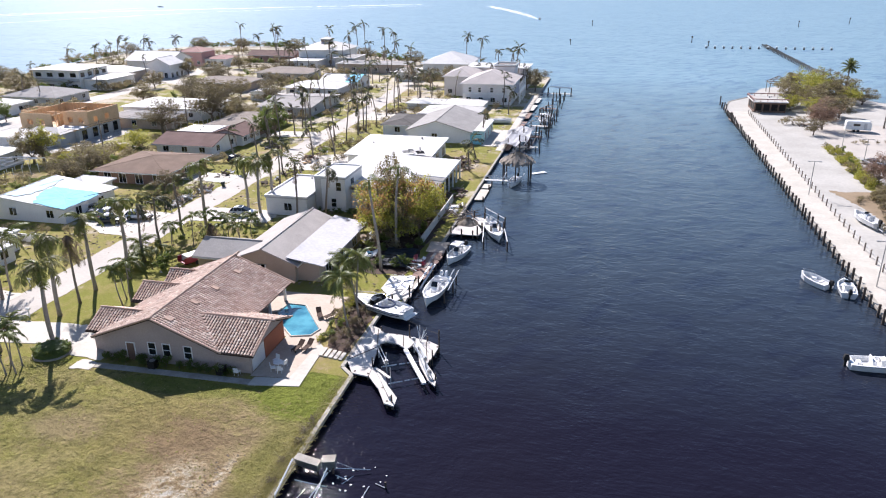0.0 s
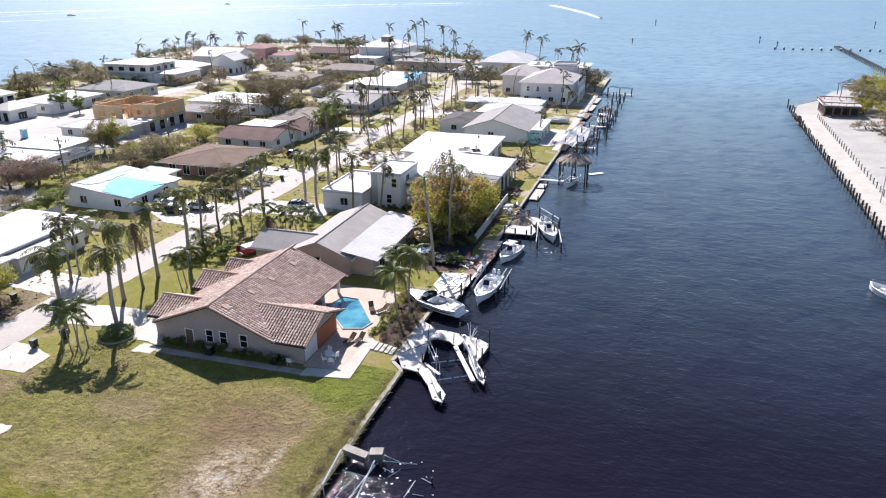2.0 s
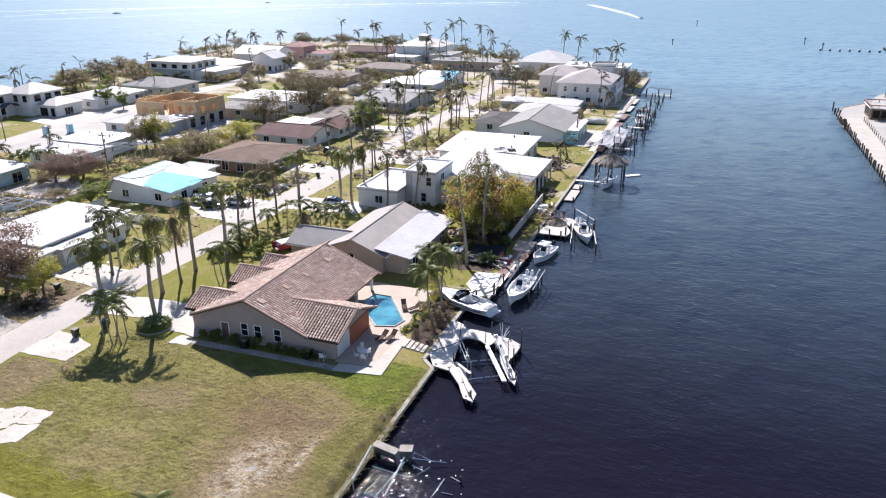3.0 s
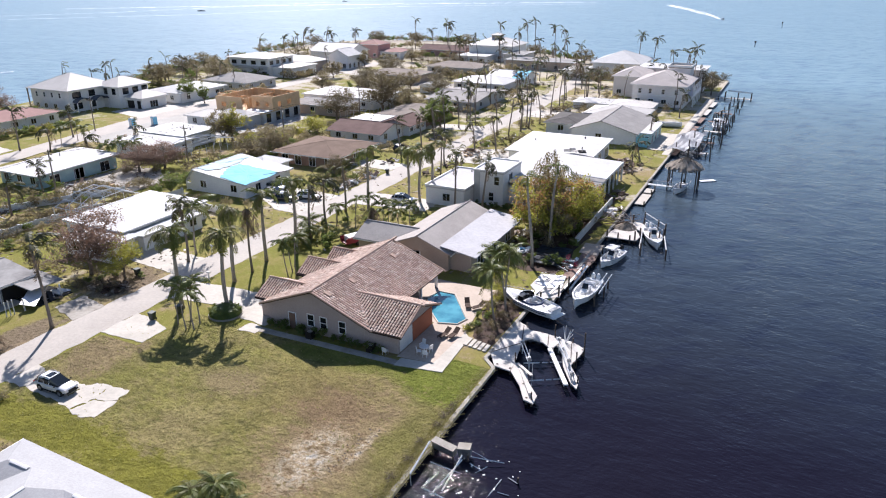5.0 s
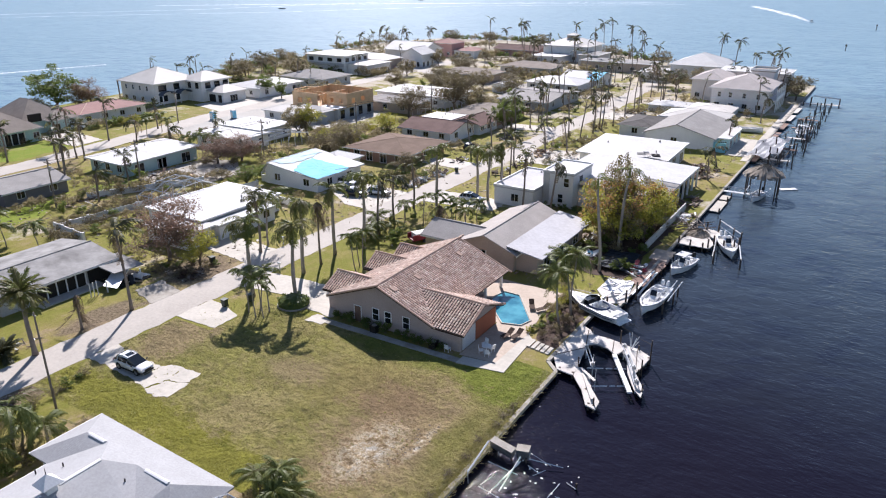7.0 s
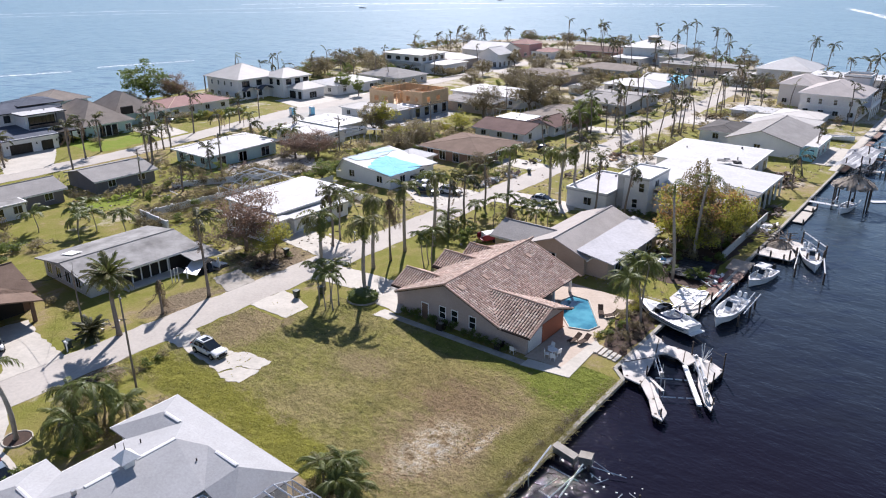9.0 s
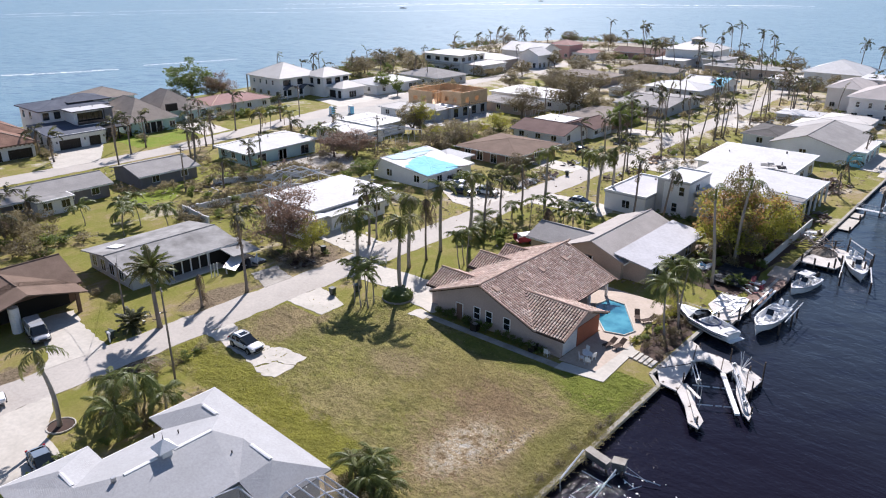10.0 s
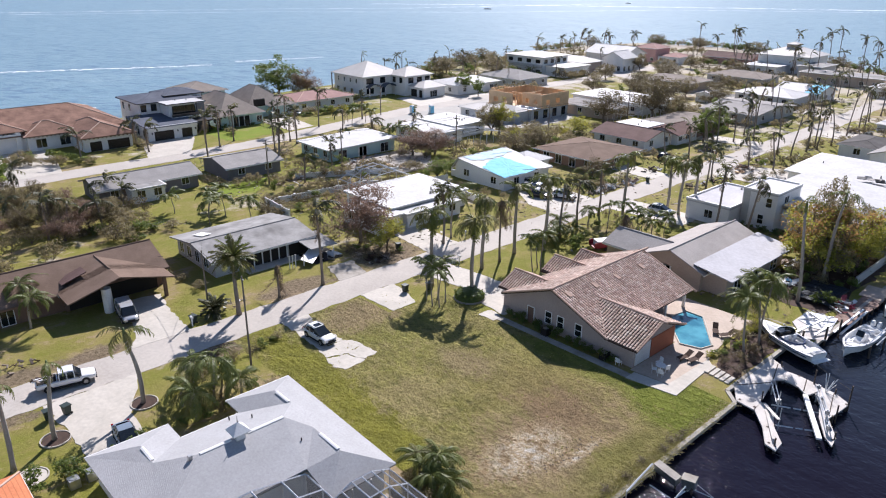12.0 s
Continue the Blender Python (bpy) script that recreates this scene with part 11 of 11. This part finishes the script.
# grass tufts and loose litter on the empty lot
rnd = random.Random(5)
verts, faces = [], []
for _ in range(1400):
    x, y = rnd.uniform(-68.5, -26), rnd.uniform(31, 56.5)
    s, a = rnd.uniform(0.06, 0.16), rnd.uniform(0, 3.14)
    k = len(verts)
    d = Vector((math.cos(a), math.sin(a), 0)) * s
    t_ = Vector((rnd.uniform(-0.08, 0.08), rnd.uniform(-0.08, 0.08), rnd.uniform(0.06, 0.2)))
    c = Vector((x, y, 0.0))
    verts += [c - d, c + d, c + t_]
    faces.append((k, k + 1, k + 2))
TUFT = make_leaf("dry_grass_blades", [(0.24, 0.22, 0.07), (0.32, 0.27, 0.12), (0.26, 0.25, 0.08), (0.36, 0.30, 0.17)])
tagged(part("grass_tufts", raw_mesh("grass_tufts", verts, faces, TUFT), None), "short dry grass tufts across the empty lot", "grass", kind="stuff")
verts, faces = [], []
for _ in range(60):
    y = rnd.uniform(39.5, 47.0)
    x = -30.8 + (y - 40.7) * 0.1 + rnd.gauss(0, 0.45)
    s = rnd.uniform(0.05, 0.16)
    k = len(verts)
    verts += [Vector((x - s, y, 0.0)), Vector((x, y - s * 0.7, 0.0)), Vector((x + s, y, 0.0)), Vector((x, y + s * 0.8, 0.0)), Vector((x, y, s * 0.7))]
    faces += [(k, k + 1, k + 4), (k + 1, k + 2, k + 4), (k + 2, k + 3, k + 4), (k + 3, k, k + 4)]
tagged(part("loose_stones", raw_mesh("loose_stones", verts, faces, RUBBLE), None), "brown broken stones scattered over bare soil", "stones", kind="stuff")

verts, faces = [], []
for _ in range(6000):  # dead grass hanging over the seawall edge and matted on bare soil
    y = rnd.uniform(28, 51) if rnd.random() < 0.88 else rnd.uniform(51, 61)
    x = -25.2 + rnd.gauss(0, 0.55)
    s, a = rnd.uniform(0.15, 0.4), rnd.uniform(0, 6.28)
    d, t_ = Vector((math.cos(a), math.sin(a), 0)) * 0.028, Vector((rnd.gauss(0.15, 0.3), rnd.gauss(0, 0.3), rnd.uniform(0.05, 0.35)))
    c, k = Vector((min(x, -24.25), y, 0.02 if x < -25 else 0.12)), len(verts)
    verts += [c - d, c + d, c + t_ * 0.6 + d * 0.8, c + t_]
    faces += [(k, k + 1, k + 2), (k, k + 2, k + 3)]
DEADGRASS = make_leaf("dead_brown_grass", [(0.26, 0.21, 0.09), (0.33, 0.27, 0.13), (0.24, 0.23, 0.07), (0.20, 0.15, 0.07)])
tagged(part("dead_grass", raw_mesh("dead_grass", verts, faces, DEADGRASS), None), "dead brown grass matted along the seawall edge", "grass", kind="stuff")

# wind-blown litter over the neighbourhood's lawns and streets
verts, faces = [], []
for _ in range(10000):
    x, y = rnd.uniform(-152, -27), 56 + 210 * rnd.random() ** 1.25
    if -76 < x < -27 and y < 82 or -75.6 < x < -69.4 and rnd.random() < 0.9:
        continue
    s, a, up = rnd.uniform(0.06, 0.3) * (1 if rnd.random() < 0.85 else 1.8), rnd.uniform(0, 3.14), rnd.uniform(0.05, 0.2)
    u, w_ = Vector((math.cos(a), math.sin(a), 0)) * s * 1.5, Vector((-math.sin(a), math.cos(a), 0)) * s * 0.6
    c, k = Vector((x, y, 0.03)), len(verts)
    verts += [c - u, c - w_, c + u, c + w_, c + Vector((0, 0, up))]
    faces += [(k, k + 1, k + 4), (k + 1, k + 2, k + 4), (k + 2, k + 3, k + 4), (k + 3, k, k + 4)]
LITTER = make_leaf("mixed_litter", [(0.07, 0.05, 0.035), (0.20, 0.15, 0.10), (0.11, 0.08, 0.05), (0.34, 0.28, 0.20), (0.62, 0.59, 0.54)], 0.8, 0.0)
tagged(part("litter", raw_mesh("litter", verts, faces, LITTER), None), "storm litter and dead leaves scattered over the lawns", "litter", kind="stuff")
